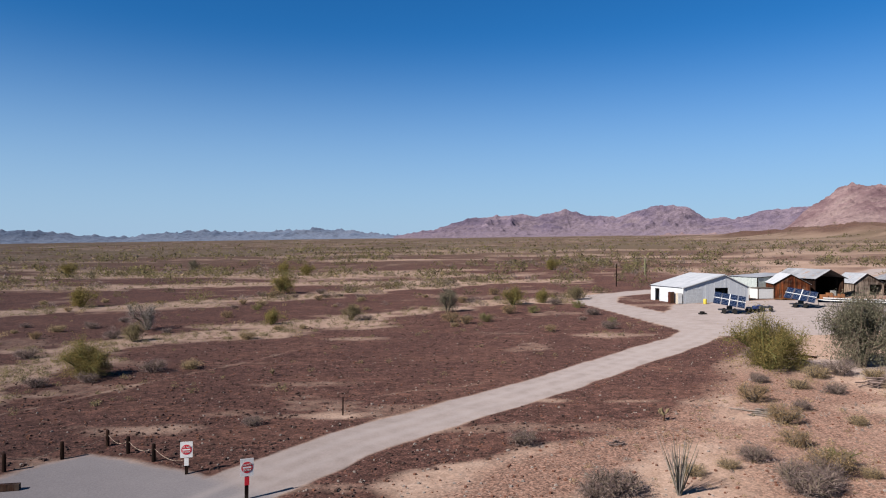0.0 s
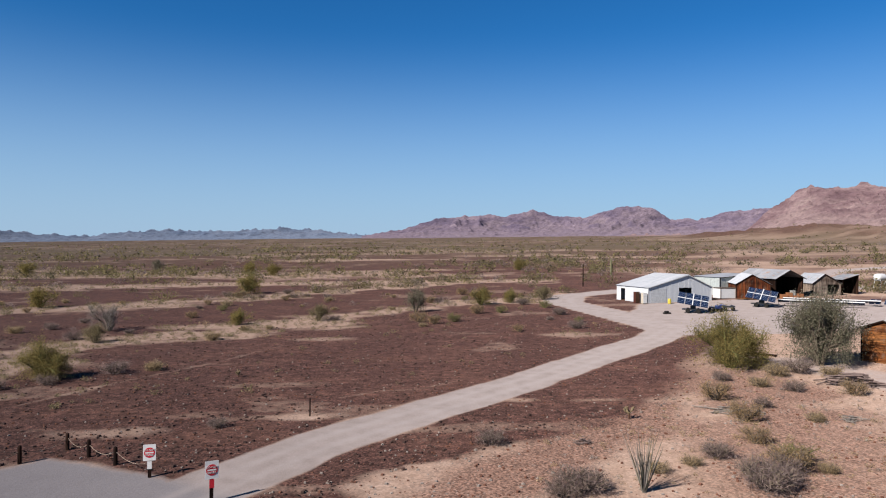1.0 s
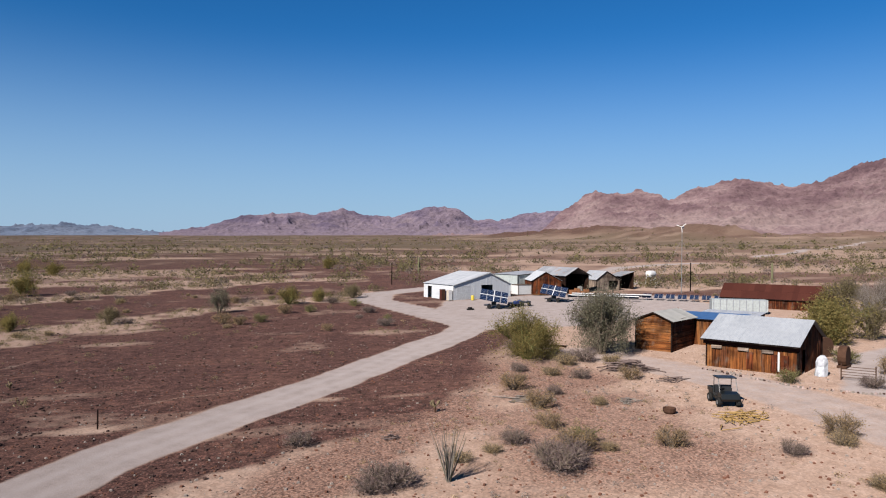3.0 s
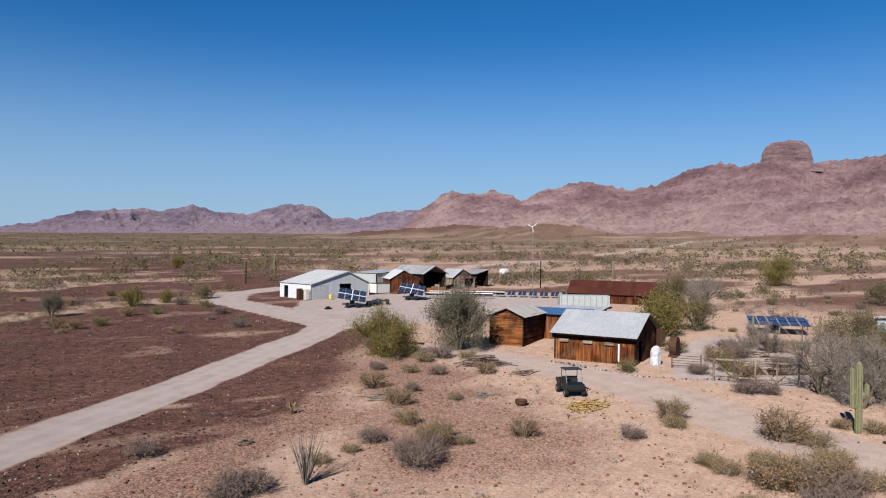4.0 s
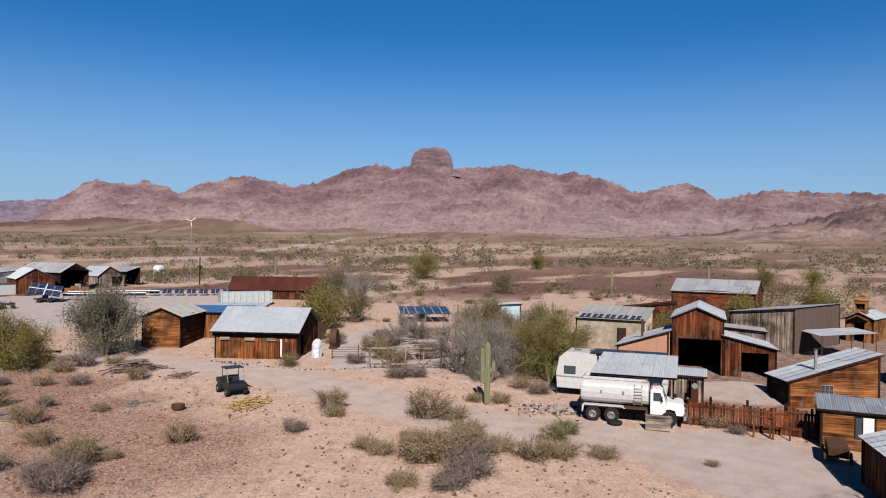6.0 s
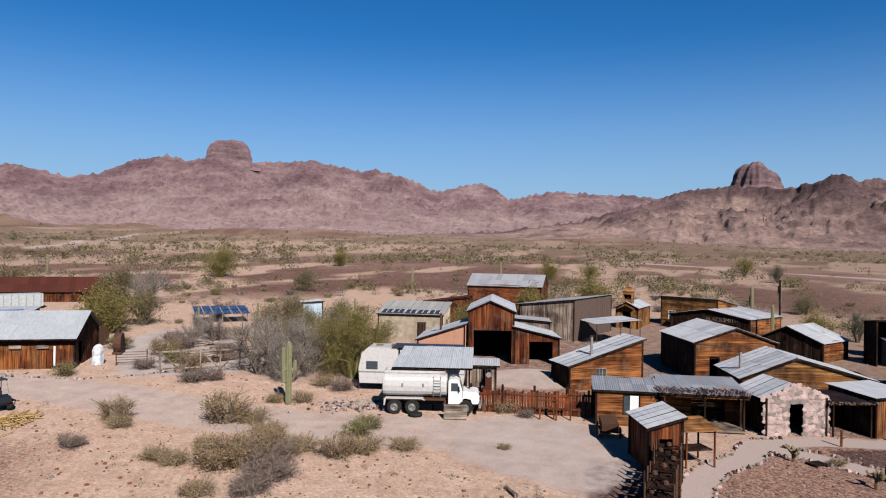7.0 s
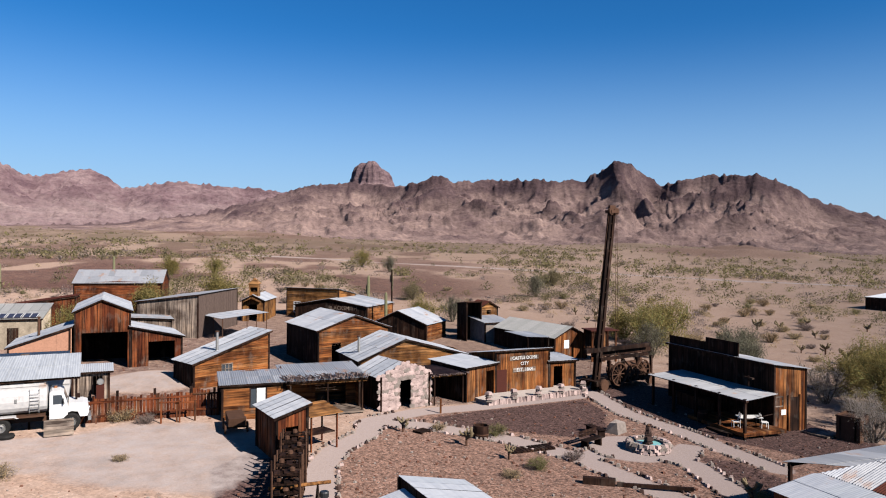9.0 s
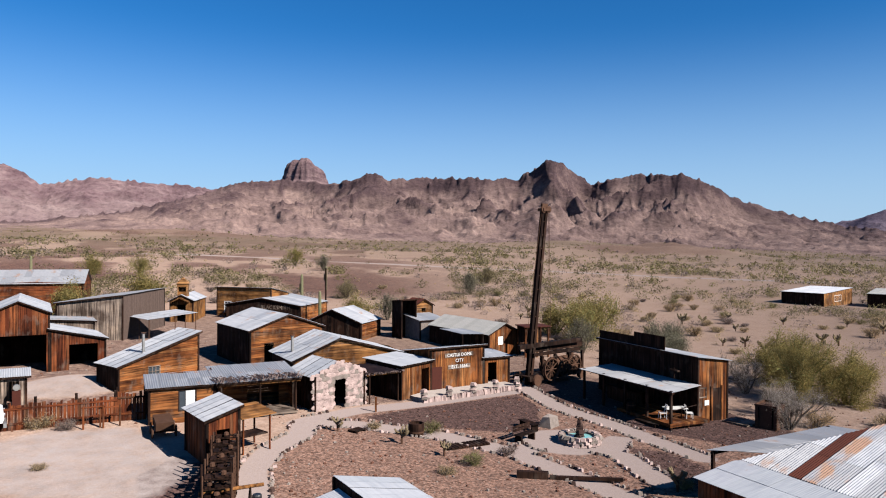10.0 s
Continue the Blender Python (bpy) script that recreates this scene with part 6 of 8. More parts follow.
s = Shape().turned([(0.62, 0), (0.60, 0.35), (0.50, 0.8), (0.52, 1.2), (0.44, 1.55), (0.22, 1.75), (0.03, 1.8)], 14)
s.v = [(x * (1 + 0.16 * math.sin(5 * math.atan2(y, x) + 2 * z)) * 0.85 + 0.08 * z, 0.85 * y * (1 + 0.12 * math.cos(4 * math.atan2(y, x) + 3 * z)), z) for x, y, z in s.v]
part("cover", s, plain("pale_tarpaulin", (0.52, 0.53, 0.56), 0.6, vary=0.35), ob)
for x0, y0, turn, n in ((50.2, 46.2, -50, 5), (52.2, 40.6, -30, 6)):
    ob = thing("pipe_gate", x0, y0, turn, "rusty pipe gate at the edge of the track", "gate", "pipe gates")
    for i in range(5):
        part("rail", Shape().bar((0, 0, 0.25 + 0.22 * i), (n * 0.5, 0, 0.25 + 0.22 * i), 0.025), iron, ob)
    for q in (0, n * 0.5):
        part("upright", Shape().bar((q, 0, 0), (q, 0, 1.35), 0.05), iron, ob)
ob = thing("pole_corral", 48.8, 40.4, -52, "bleached pole corral with crossed braces", "fence")
for i in range(6):
    part("upright", Shape().bar((i * 1.6, 0, -0.1), (i * 1.6, 0, 1.9), 0.08), grey_v, ob)
for i in range(5):
    part("brace", Shape().bar((i * 1.6, 0, 0.2 if i % 2 else 1.75), (i * 1.6 + 1.6, 0, 1.75 if i % 2 else 0.2), 0.055), grey_v, ob)
for z in (0.4, 1.8):
    part("rail", Shape().bar((-0.3, 0.05, z), (8.4, 0.05, z), 0.07), grey_v, ob)
ob = thing("pole_stack", 57.5, 38.5, -25, "stack of weathered poles and rusty beams", "lumber")
for i in range(9):
    part("pole", Shape().bar((-2.5 + r_.uniform(-0.4, 0.4), (i % 4) * 0.28, 0.12 + 0.2 * (i // 4)), (2.5 + r_.uniform(-0.4, 0.4), (i % 4) * 0.28 + r_.uniform(-0.2, 0.2), 0.12 + 0.2 * (i // 4)), 0.1), (grey_v, iron)[i % 3 == 0], ob)
ob = thing("solar_table", 79.4, 56.2, -47, "large blue solar table on low posts", "solar array")
panel_array(ob, 6, 2, 1.15, 2.2, pose(0, 0, 1.5, 9))
for sx in (-3.1, 0, 3.1):
    for sy in (-1.7, 1.7):
        part("leg", Shape().bar((sx, sy, 0), (sx, sy, 1.45 + 0.15 * sy), 0.06), grey_v, ob)
building("blue_hut", "small pale blue metal hut among bushes", (85.4, 47.6), -50, 2.8, 2.6, "sx", 2.35, 2.5, 0.5, plain("pale_blue_metal", (0.36, 0.45, 0.52), 0.5, vary=0.08), pale_sheet, category="hut", width=0.4)
for i, (x, y) in enumerate(((58.0, 55.5), (55.2, 50.5))):
    ob = thing("rusty_machine", x, y, 30 * i, "rusted round mining machine part on its edge", "machine", "rusty relics")
    part("drum", Shape().turned([(0.2, -0.35), (0.95, -0.35), (1.0, 0), (0.95, 0.35), (0.2, 0.35)], 16, pose(0, 0, 1.0, 90)), iron, ob)
    part("stand", Shape().box(-0.9, -0.4, 0, 0.9, 0.4, 0.2), iron, ob)

# ---------- the track: buggy, heaps ----------
ob = thing("utility_buggy", 35.2, 42.4, -110, "black utility buggy with a roof, parked by the track", "vehicle")
buggy_green = plain("black_green_paint", (0.008, 0.010, 0.009), 0.4)
part("body", Shape().prism([(-1.35, 0.45), (1.2, 0.42), (1.38, 0.6), (1.3, 0.95), (0.65, 1.05), (0.5, 0.62), (-0.25, 0.6), (-0.3, 0.75), (-1.35, 0.75)], -0.65, 0.65), buggy_green, ob)
part("cargo_bed", Shape().box(-1.45, -0.7, 0.78, -0.35, -0.64, 1.08).box(-1.45, 0.64, 0.78, -0.35, 0.7, 1.08).box(-1.45, -0.64, 0.78, -1.39, 0.64, 1.08).box(-0.41, -0.64, 0.78, -0.35, 0.64, 1.08).box(-1.39, -0.64, 0.78, -0.41, 0.64, 0.82), buggy_green, ob)
part("seat", Shape().box(-0.25, -0.58, 0.62, 0.25, 0.58, 0.85).box(-0.3, -0.58, 0.85, -0.16, 0.58, 1.35), black_paint, ob)
for sx in (-0.9, 0.92):
    for sy in (-0.68, 0.68):
        w = part("wheel", Shape().turned([(0.16, -0.12), (0.29, -0.13), (0.33, 0), (0.29, 0.13), (0.16, 0.12), (0.16, -0.12)], 16, pose(sx, sy, 0.33, 90), False), rubber, ob)
        part("rim", Shape().turned([(0.02, -0.08), (0.16, -0.12), (0.16, 0.12), (0.02, 0.08)], 12, pose(sx, sy, 0.33, 90)), steel, w)
for sy in (-0.62, 0.62):
    part("roll_bar", Shape().bar((-0.33, sy, 0.75), (-0.3, sy, 1.95), 0.03).bar((0.95, sy, 1.0), (0.55, sy, 1.95), 0.03).bar((-0.3, sy, 1.95), (0.55, sy, 1.95), 0.03), black_paint, ob)
part("roof", Shape().box(-0.42, -0.68, 1.95, 0.65, 0.68, 2.02), black_paint, ob)
part("steering_wheel", Shape().turned([(0.15, 0), (0.18, 0.02), (0.15, 0.04)], 12, pose(0.5, -0.3, 1.15, 0, -50)), black_paint, ob)


def heap(x, y, turn, n, length, spread, tall, material, label, category, name, seed, thick=0.035):
    rr_ = random.Random(seed)
    ob = thing(name, x, y, turn, label, category)
    for i in range(n):
        u, v = rr_.gauss(0, spread * 0.45), rr_.gauss(0, spread * 0.22)
        z = max(0.03, tall * rr_.random() * math.exp(-(u / spread) ** 2 * 2))
        a, t, L = rr_.uniform(0, 6.3) if rr_.random() < 0.4 else rr_.gauss(0, 0.5), rr_.uniform(-0.15, 0.15), length * rr_.uniform(0.5, 1.2)
        dx, dy, dz = math.cos(a) * L / 2, math.sin(a) * L / 2, t * L / 2
        part("stick", Shape().bar((u - dx, v - dy, max(z - dz, 0.02)), (u + dx, v + dy, max(z + dz, 0.02)), thick * rr_.uniform(0.6, 1.3), sides=4), material, ob)


straw = plain("dry_reed", (0.42, 0.27, 0.10), 0.8, vary=0.3)
heap(33.6, 38.6, 30, 70, 1.5, 2.6, 0.35, straw, "heap of yellow dry reeds on the ground", "heap", "reed_heap", 1, 0.03)
heap(35.6, 55.2, -20, 80, 1.6, 2.4, 0.9, mauve_twig, "pile of grey-brown firewood branches", "heap", "brush_pile", 2, 0.05)
heap(22.3, 47.8, -10, 26, 1.6, 1.6, 0.3, dead_twig, "fallen grey branches on the ground", "branch", "dead_branches", 3, 0.035)
heap(61.5, 42.0, -40, 34, 2.6, 2.4, 0.7, grey_v, "stack of bleached poles and boards", "lumber", "lumber_heap", 7, 0.07)
heap(62.5, 46.6, -60, 26, 2.2, 1.9, 0.5, grey_v, "heap of pale weathered boards", "lumber", "lumber_heap", 8, 0.06)
heap(55.5, 40.5, -50, 22, 2.2, 1.5, 0.4, mauve_twig, "tangled grey-brown branches behind the corral", "branch", "dead_branches", 9, 0.045)
heap(66.0, 50.4, 20, 20, 1.8, 1.4, 0.6, iron, "heap of rusted iron bars", "scrap", "scrap_heap", 10, 0.05)
heap(28.8, 45.0, 40, 24, 1.0, 1.0, 0.3, dead_twig, "scattered pale dead twigs", "branch", "dead_branches", 4, 0.022)
heap(36.9, 50.6, 10, 14, 1.8, 1.3, 0.2, mauve_twig, "thin fallen branch beside the track", "branch", "dead_branches", 5, 0.04)
heap(10.2, 41.2, 0, 24, 0.5, 0.5, 0.35, mauve_twig, "small dark twig clump on gravel", "branch", "dead_branches", 6, 0.03)
ob = thing("rusty_bucket", 29.8, 41.3, 0, "rusted half-buried iron bucket", "bucket")
part("body", Shape().turned([(0.32, 0), (0.42, 0.15), (0.45, 0.4), (0.40, 0.4), (0.30, 0.06)], 12), iron, ob)
ob = thing("long_beam", 33.8, 70.5, -40, "long dark beam lying on the yard's edge", "beam")
part("beam", Shape().box(-3.2, -0.1, 0, 3.2, 0.1, 0.2), dark_and_shade_wood, ob)
# ---------- tank truck, trailer, shade roof, fence ----------
ob = thing("tank_truck", 44.2, 18.5, -74, "old white tank truck with rust stains and a ladder", "truck")
stain = metal_mat("stained_white_steel", [(0.0, (0.50, 0.48, 0.46)), (1.0, (0.55, 0.53, 0.51))], 0.07, 0.0, 0.45)
s = Shape()
ell = [(0, 0.0)]
n = 20
rings = ((0.0, 0.72), (0.05, 0.97), (0.2, 1.0), (4.2, 1.0), (4.36, 0.97), (4.42, 0.72))
for x, q in rings:
    for i in range(n):
        w = 2 * math.pi * i / n
        cy_, sz_ = math.cos(w), math.sin(w)
        s.v.append((x, 1.15 + 1.12 * q * math.copysign(abs(cy_) ** 0.7, cy_), 1.92 + 0.80 * q * math.copysign(abs(sz_) ** 0.7, sz_)))
for k in range(len(rings) - 1):
    for i in range(n):
        j = (i + 1) % n
        s.f.append((k * n + i, k * n + j, (k + 1) * n + j, (k + 1) * n + i))
s.f += [tuple(range(n - 1, -1, -1)), tuple(range(5 * n, 6 * n))]
tank = part("tank", s, stain, ob, soft=False)
part("top_rail", Shape().box(0.1, 0.55, 2.70, 4.3, 0.63, 2.86).box(0.1, 1.67, 2.70, 4.3, 1.75, 2.86).box(0.1, 0.55, 2.78, 0.2, 1.75, 2.86).box(4.2, 0.55, 2.78, 4.3, 1.75, 2.86), stain, tank)
for x in (0.8, 2.2, 3.4):
    part("hatch", Shape().turned([(0.26, 2.7), (0.26, 2.82), (0.2, 2.88), (0.02, 2.9)], 12, pose(x, 1.15, 0)), iron, tank)
for z in range(6):
    part("rung", Shape().bar((3.5, -0.03, 1.35 + 0.2 * z), (3.95, -0.03, 1.35 + 0.2 * z), 0.018), steel, tank)
for x in (3.48, 3.97):
    part("ladder_rail", Shape().bar((x, -0.04, 1.25), (x, 0.12, 2.6), 0.022), steel, tank)
for x in (1.4, 2.8):
    part("bracket", Shape().box(x - 0.06, -0.02, 1.9, x + 0.06, 0.04, 2.1), steel, tank)
part("chassis", Shape().box(0.0, 0.5, 0.62, 6.3, 1.8, 0.9).box(0.1, 0.0, 0.98, 4.3, 2.3, 1.08), iron, ob)
s = Shape()
s.prism([(0.15, 1.0), (0.25, 1.12), (2.75, 1.12), (2.95, 1.0), (2.85, 0.98), (2.7, 1.06), (0.3, 1.06), (0.2, 0.6), (0.14, 0.6)], -0.05, 0.4)
part("mudguard", s, stain, ob)
for x in (0.85, 2.05, 5.65):
    for y in (0.22, 2.08):
        w = part("wheel", Shape().turned([(0.26, -0.2), (0.44, -0.22), (0.5, -0.12), (0.5, 0.12), (0.44, 0.22), (0.26, 0.2), (0.26, -0.2)], 20, pose(x, y, 0.5, 90), False), rubber, ob)
        part("rim", Shape().turned([(0.08, 0.05), (0.1, 0.2), (0.2, 0.1), (0.27, 0.21), (0.27, -0.21), (0.08, -0.2)], 16, pose(x, y, 0.5, 90)), steel, w)
s = Shape()
s.prism([(4.5, 0.75), (5.45, 0.75), (5.45, 1.6), (5.25, 2.25), (5.05, 2.42), (4.62, 2.42), (4.5, 2.3)], 0.08, 2.2)
cab = part("cab", s, white_paint, ob)
part("side_window", Shape().hexa([(4.68, 0.06, 1.62), (5.3, 0.06, 1.62), (5.3, 0.09, 1.62), (4.68, 0.09, 1.62), (4.68, 0.06, 2.16), (5.12, 0.06, 2.16), (5.12, 0.09, 2.16), (4.68, 0.09, 2.16)]), glass_dark, cab)
part("windscreen", Shape().hexa([(5.47, 0.25, 1.63), (5.47, 2.03, 1.63), (5.45, 2.03, 1.63), (5.45, 0.25, 1.63), (5.27, 0.25, 2.23), (5.27, 2.03, 2.23), (5.25, 2.03, 2.23), (5.25, 0.25, 2.23)]), glass_dark, cab)
part("mirror", Shape().box(5.2, -0.12, 1.6, 5.25, 0.04, 1.95), black_paint, cab)
part("roof_lamp", Shape().turned([(0.1, 2.42), (0.1, 2.52), (0.02, 2.55)], 10, pose(4.8, 1.1, 0)), orange_stuff, cab)
s = Shape()
s.prism([(5.45, 0.85), (5.5, 1.62), (6.3, 1.55), (6.55, 1.45), (6.6, 1.0), (6.5, 0.75), (6.12, 0.75), (6.0, 1.05), (5.65, 1.12), (5.45, 1.05)], 0.2, 2.1)
hood = part("hood", s, white_paint, ob)
part("headlight", Shape().turned([(0.11, 0), (0.11, 0.04), (0.02, 0.06)], 10, pose(6.6, 0.45, 1.2, 0, 90)), panel_pale, hood)
part("headlight", Shape().turned([(0.11, 0), (0.11, 0.04), (0.02, 0.06)], 10, pose(6.6, 1.85, 1.2, 0, 90)), panel_pale, hood)
part("bumper", Shape().box(6.55, 0.1, 0.5, 6.72, 2.2, 0.75), steel, ob)
ob = thing("plank_ramp", 44.9, 14.3, -74, "grey-brown plank panel leaning on the truck", "panel")
for i in range(5):
    part("plank", Shape().box(0, -0.03, 0.02 + 0.19 * i, 1.55, 0.02, 0.20 + 0.19 * i, pose(0, -0.25, 0, -10)), grey_h, ob)
ob = thing("spare_tyre", 44.6, 16.2, -74, "worn tyre lying beneath the truck", "tyre")
part("tyre", Shape().turned([(0.22, 0.0), (0.44, 0.02), (0.48, 0.12), (0.44, 0.22), (0.22, 0.24)], 18), rubber, ob)

ob = thing("camper_trailer", 50.0, 22.9, -77, "white camper trailer with rounded roof edges", "trailer")
s = Shape()
s.prism([(0.1, 0.55), (8.1, 0.55), (8.2, 1.2), (8.15, 2.5), (7.8, 2.95), (0.75, 3.0), (0.25, 2.6), (0.0, 1.5)], 0, 2.4)
body = part("body", s, stain, ob)
part("end_window", Shape().box(0.6, -0.02, 1.5, 1.5, 0, 2.05), glass_dark, body)
part("trim_line", Shape().box(0.02, -0.015, 1.28, 8.18, 0, 1.36), steel, body)
for x, w in ((1.2, 0.5), (2.4, 0.35), (5.2, 0.5)):
    part("roof_vent", Shape().box(x, 0.9, 2.97, x + w, 1.5, 3.08), grey_v, body)
part("tarpaulin", Shape().box(2.6, -0.1, 3.0, 8.1, 2.3, 3.06), black_paint, ob, "dark tarpaulin on the roof")
for x in (3.2, 4.2):
    part("wheel", Shape().turned([(0.2, -0.1), (0.36, -0.1), (0.38, 0), (0.36, 0.1), (0.2, 0.1)], 16, pose(x, 0.15, 0.38, 90)), rubber, ob)

ob.scale = (1.0, 1.0, 1.13)

ob = thing("shade_roof", 43.3, 17.6, -74, "patched metal shade roof on posts behind the truck", "roof")
sheets(ob, (0, 1.6, 3.15), (5.5, 1.6, 3.15), (5.6, 5.4, 4.05), (0.5, 5.4, 4.05), pale_sheet, 0.75, 0.008)
for x in (0.15, 2.8, 5.3):
    for y, h in ((2.4, 3.25), (5.2, 3.95)):
        part("post", Shape().box(x - 0.06, y - 0.06, -0.2, x + 0.06, y + 0.06, h), dark_and_shade_wood, ob)
for y, h in ((1.8, 3.1), (5.2, 3.9)):
    part("beam", Shape().box(0, y - 0.05, h - 0.12, 5.5, y + 0.05, h), dark_and_shade_wood, ob)

kiosk, sp = building("pump_kiosk", "small board kiosk with a white flat roof", (53.4, 15.2), -76, 2.3, 1.8, "sy", 2.05, 2.2, 0.5, grey_v, white_sheet, True, {"f": [(1.2, 1.9, 0.3, 1.7)]}, category="kiosk", over=0.3)
ob = thing("fuel_pump", 52.6, 13.2, -76, "old red gas pump behind the fence", "pump")
part("body", Shape().box(-0.25, -0.2, 0, 0.25, 0.2, 1.35), rust_sheet, ob)
part("head", Shape().turned([(0.2, -0.1), (0.22, 0), (0.2, 0.1)], 14, pose(0, 0, 1.55, 90)), steel, ob)


def board_fence(x0, y0, x1, y1, h, label, seed):
    rr_ = random.Random(seed)
    L, turn = math.hypot(x1 - x0, y1 - y0), math.degrees(math.atan2(y1 - y0, x1 - x0))
    ob = thing("board_fence", x0, y0, turn, label, "fence", "board fences")
    for i in range(int(L / 2.2) + 2):
        x = min(i * 2.2, L)
        part("post", Shape().box(x - 0.08, 0.0, -0.3, x + 0.08, 0.15, h + 0.35), dark_and_shade_wood, ob)
    for z in (h * 0.25, h * 0.82):
        part("rail", Shape().box(0, -0.06, z - 0.06, L, -0.015, z + 0.06), red_h, ob)
    x = 0.0
    while x < L:
        w, t = rr_.uniform(0.13, 0.22), h * rr_.uniform(0.85, 1.05)
        part("board", Shape().hexa([(x, -0.01, -0.1), (x + w, -0.01, -0.1), (x + w, 0.02, -0.1), (x, 0.02, -0.1), (x, -0.01, t), (x + w, -0.01, t * rr_.uniform(0.96, 1.03)), (x + w, 0.02, t), (x, 0.02, t)]), red_v, ob)
        x += w + rr_.uniform(0.01, 0.05)


board_fence(47.6, 13.2, 48.9, 6.6, 1.55, "dark red-brown board fence with rails", 1)
board_fence(48.9, 6.6, 49.0, 5.0, 1.8, "short stretch of tall dark board fence", 2)
board_fence(79.0, 33.5, 84.0, 27.5, 2.6, "tall dark board fence behind the stucco house", 3)
for x, y, h in ((47.9, 8.4, 1.3), (48.2, 7.5, 1.2)):
    ob = thing("hitching_rail", x - 0.6, y, -80, "weathered hitching rail before the fence", "rail", "hitching rails")
    part("rail", Shape().bar((0, 0, h), (1.3, 0, h), 0.05), red_h, ob)
    for q in (0.1, 1.2):
        part("post", Shape().bar((q, 0, -0.1), (q, 0, h + 0.1), 0.06), red_v, ob)
r_ = random.Random(6)
ob = thing("rubble_bed", 45.7, 21.2, -70, "bed of pale rubble stones behind the truck", "rubble")
for i in range(220):
    s = Shape().stone(r_.gauss(0, 1.5), r_.gauss(0, 1.0), 0.08, r_.uniform(0.1, 0.32), r_.uniform(0.1, 0.26), r_.uniform(0.06, 0.18), r_)
    part("stone", s, (stone_pink, stone_grey, stone_pink, stone_grey, dark_stone)[i % 5], ob)


# ---------- fronts and details of the town ----------
def chimney(x, y, z0, z1, label="thin metal stove pipe"):
    ob = new("stove_pipe")
    ob.matrix_world = pose(x, y, z0)
    tagged(ob, label, "chimney", "stove pipes")
    part("pipe", Shape().turned([(0.11, 0), (0.11, z1 - z0 - 0.12)], 12), steel if z0 < 4 else iron, ob)
    part("cap", Shape().turned([(0.06, z1 - z0 - 0.12), (0.19, z1 - z0 - 0.08), (0.17, z1 - z0 - 0.03), (0.02, z1 - z0)], 12), iron, ob)


chimney(58.5, 6.1, gz(58, 6.1) + 2.4, gz(58, 6.1) + 4.3, "grey metal stove pipe through the shop roof")
chimney(57.3, -5.0, gz(57, -5) + 2.4, gz(57, -5) + 4.1, "dark metal stove pipe through the long roof")
chimney(64.6, 21.0, gz(64.6, 21) + 2.6, gz(64.6, 21) + 4.6, "pale metal stove pipe beside the pink house")

shop = bpy.data.objects["workshop_shed"]
window(shop, lambda u, o, z: (u, -o, z), 2.35, 3.25, 0.9, 1.65, grey_h, (2, 1))
# left wall coloured dark for the shade on it
cabin, sp = building("plank_cabin", "small orange plank cabin with a white door", (47.5, 4.6), -82, 3.9, 3.0, "sy", 2.3, 2.55, 0.5, {"*": wood_h, "l": dark_and_shade_wood}, zinc_old, {"*": False, "l": True}, {"f": [(1.75, 2.75, 0.75, 2.0)]}, category="cabin", single="f")
window(cabin, sp["f"][1], 1.75, 2.75, 0.75, 2.0, dark_and_shade_wood, (1, 0))
part("white_blind", Shape().box(2.15, -0.03, 0.78, 2.7, -0.018, 1.97), white_paint, cabin)
porch, sp = building("porch_store", "plank store with a brush-topped open porch", (48.9, 0.6), -80, 5.1, 3.2, "sy", 2.45, 2.7, 0.5, {"*": wood_h, "f": wood_h}, zinc_old, False, {"f": [(2.6, 4.6, -0.35, 2.0)]}, faces="rbl", category="store", over_front=1.3)
s = Shape()
boards(s, 0, 5.1, lambda u: 2.4, [(2.2, 4.4, -0.4, 2.0)], False, lambda u, o, z: (u, 1.2 - o, z), 0.2)
tagged(part("front_wall", s, wood_h, porch), kind="stuff")
for x in (0.1, 2.6, 5.0):
    part("post", Shape().bar((x, -1.1, -0.3), (x, -1.1, 2.3), 0.06), dark_and_shade_wood, porch)
for i in range(9):
    part("deck_board", Shape().box(0, -1.3 + 0.27 * i, 0.02, 5.1, -1.05 + 0.27 * i, 0.14), grey_h, porch)
part("beam", Shape().box(-0.2, -1.2, 2.12, 5.3, -1.05, 2.28), ochre_h, porch)
r_ = random.Random(9)
for i in range(150):
    x, y = r_.uniform(-0.3, 5.2), r_.uniform(-1.5, -0.5)
    part("thatch_stick", Shape().bar((x, y - 0.35, 2.45 + r_.uniform(0, 0.12)), (x + r_.uniform(-0.5, 0.5), y + 0.45, 2.55 + r_.uniform(0, 0.12)), 0.03, sides=3), mauve_twig, porch)

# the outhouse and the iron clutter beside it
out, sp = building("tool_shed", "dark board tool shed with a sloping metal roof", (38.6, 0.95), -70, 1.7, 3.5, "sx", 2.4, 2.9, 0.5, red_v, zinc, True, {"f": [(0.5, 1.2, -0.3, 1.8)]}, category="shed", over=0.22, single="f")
ob = thing("display_table", 40.3, -0.9, -60, "rustic open lean-to with a plank shelf", "lean-to")
for x in (0, 1.7):
    for y in (0, 1.6):
        part("post", Shape().bar((x, y, -0.2), (x, y, 2.0 + 0.15 * y), 0.06), red_v, ob)
for i in range(6):
    part("board", Shape().box(-0.2, -0.2 + 0.36 * i, 2.0 + 0.055 * i, 2.0, 0.14 + 0.36 * i, 2.06 + 0.055 * i), ochre_h, ob)
part("shelf", Shape().box(0, 0.2, 0.85, 1.7, 1.4, 0.92), dark_and_shade_wood, ob)
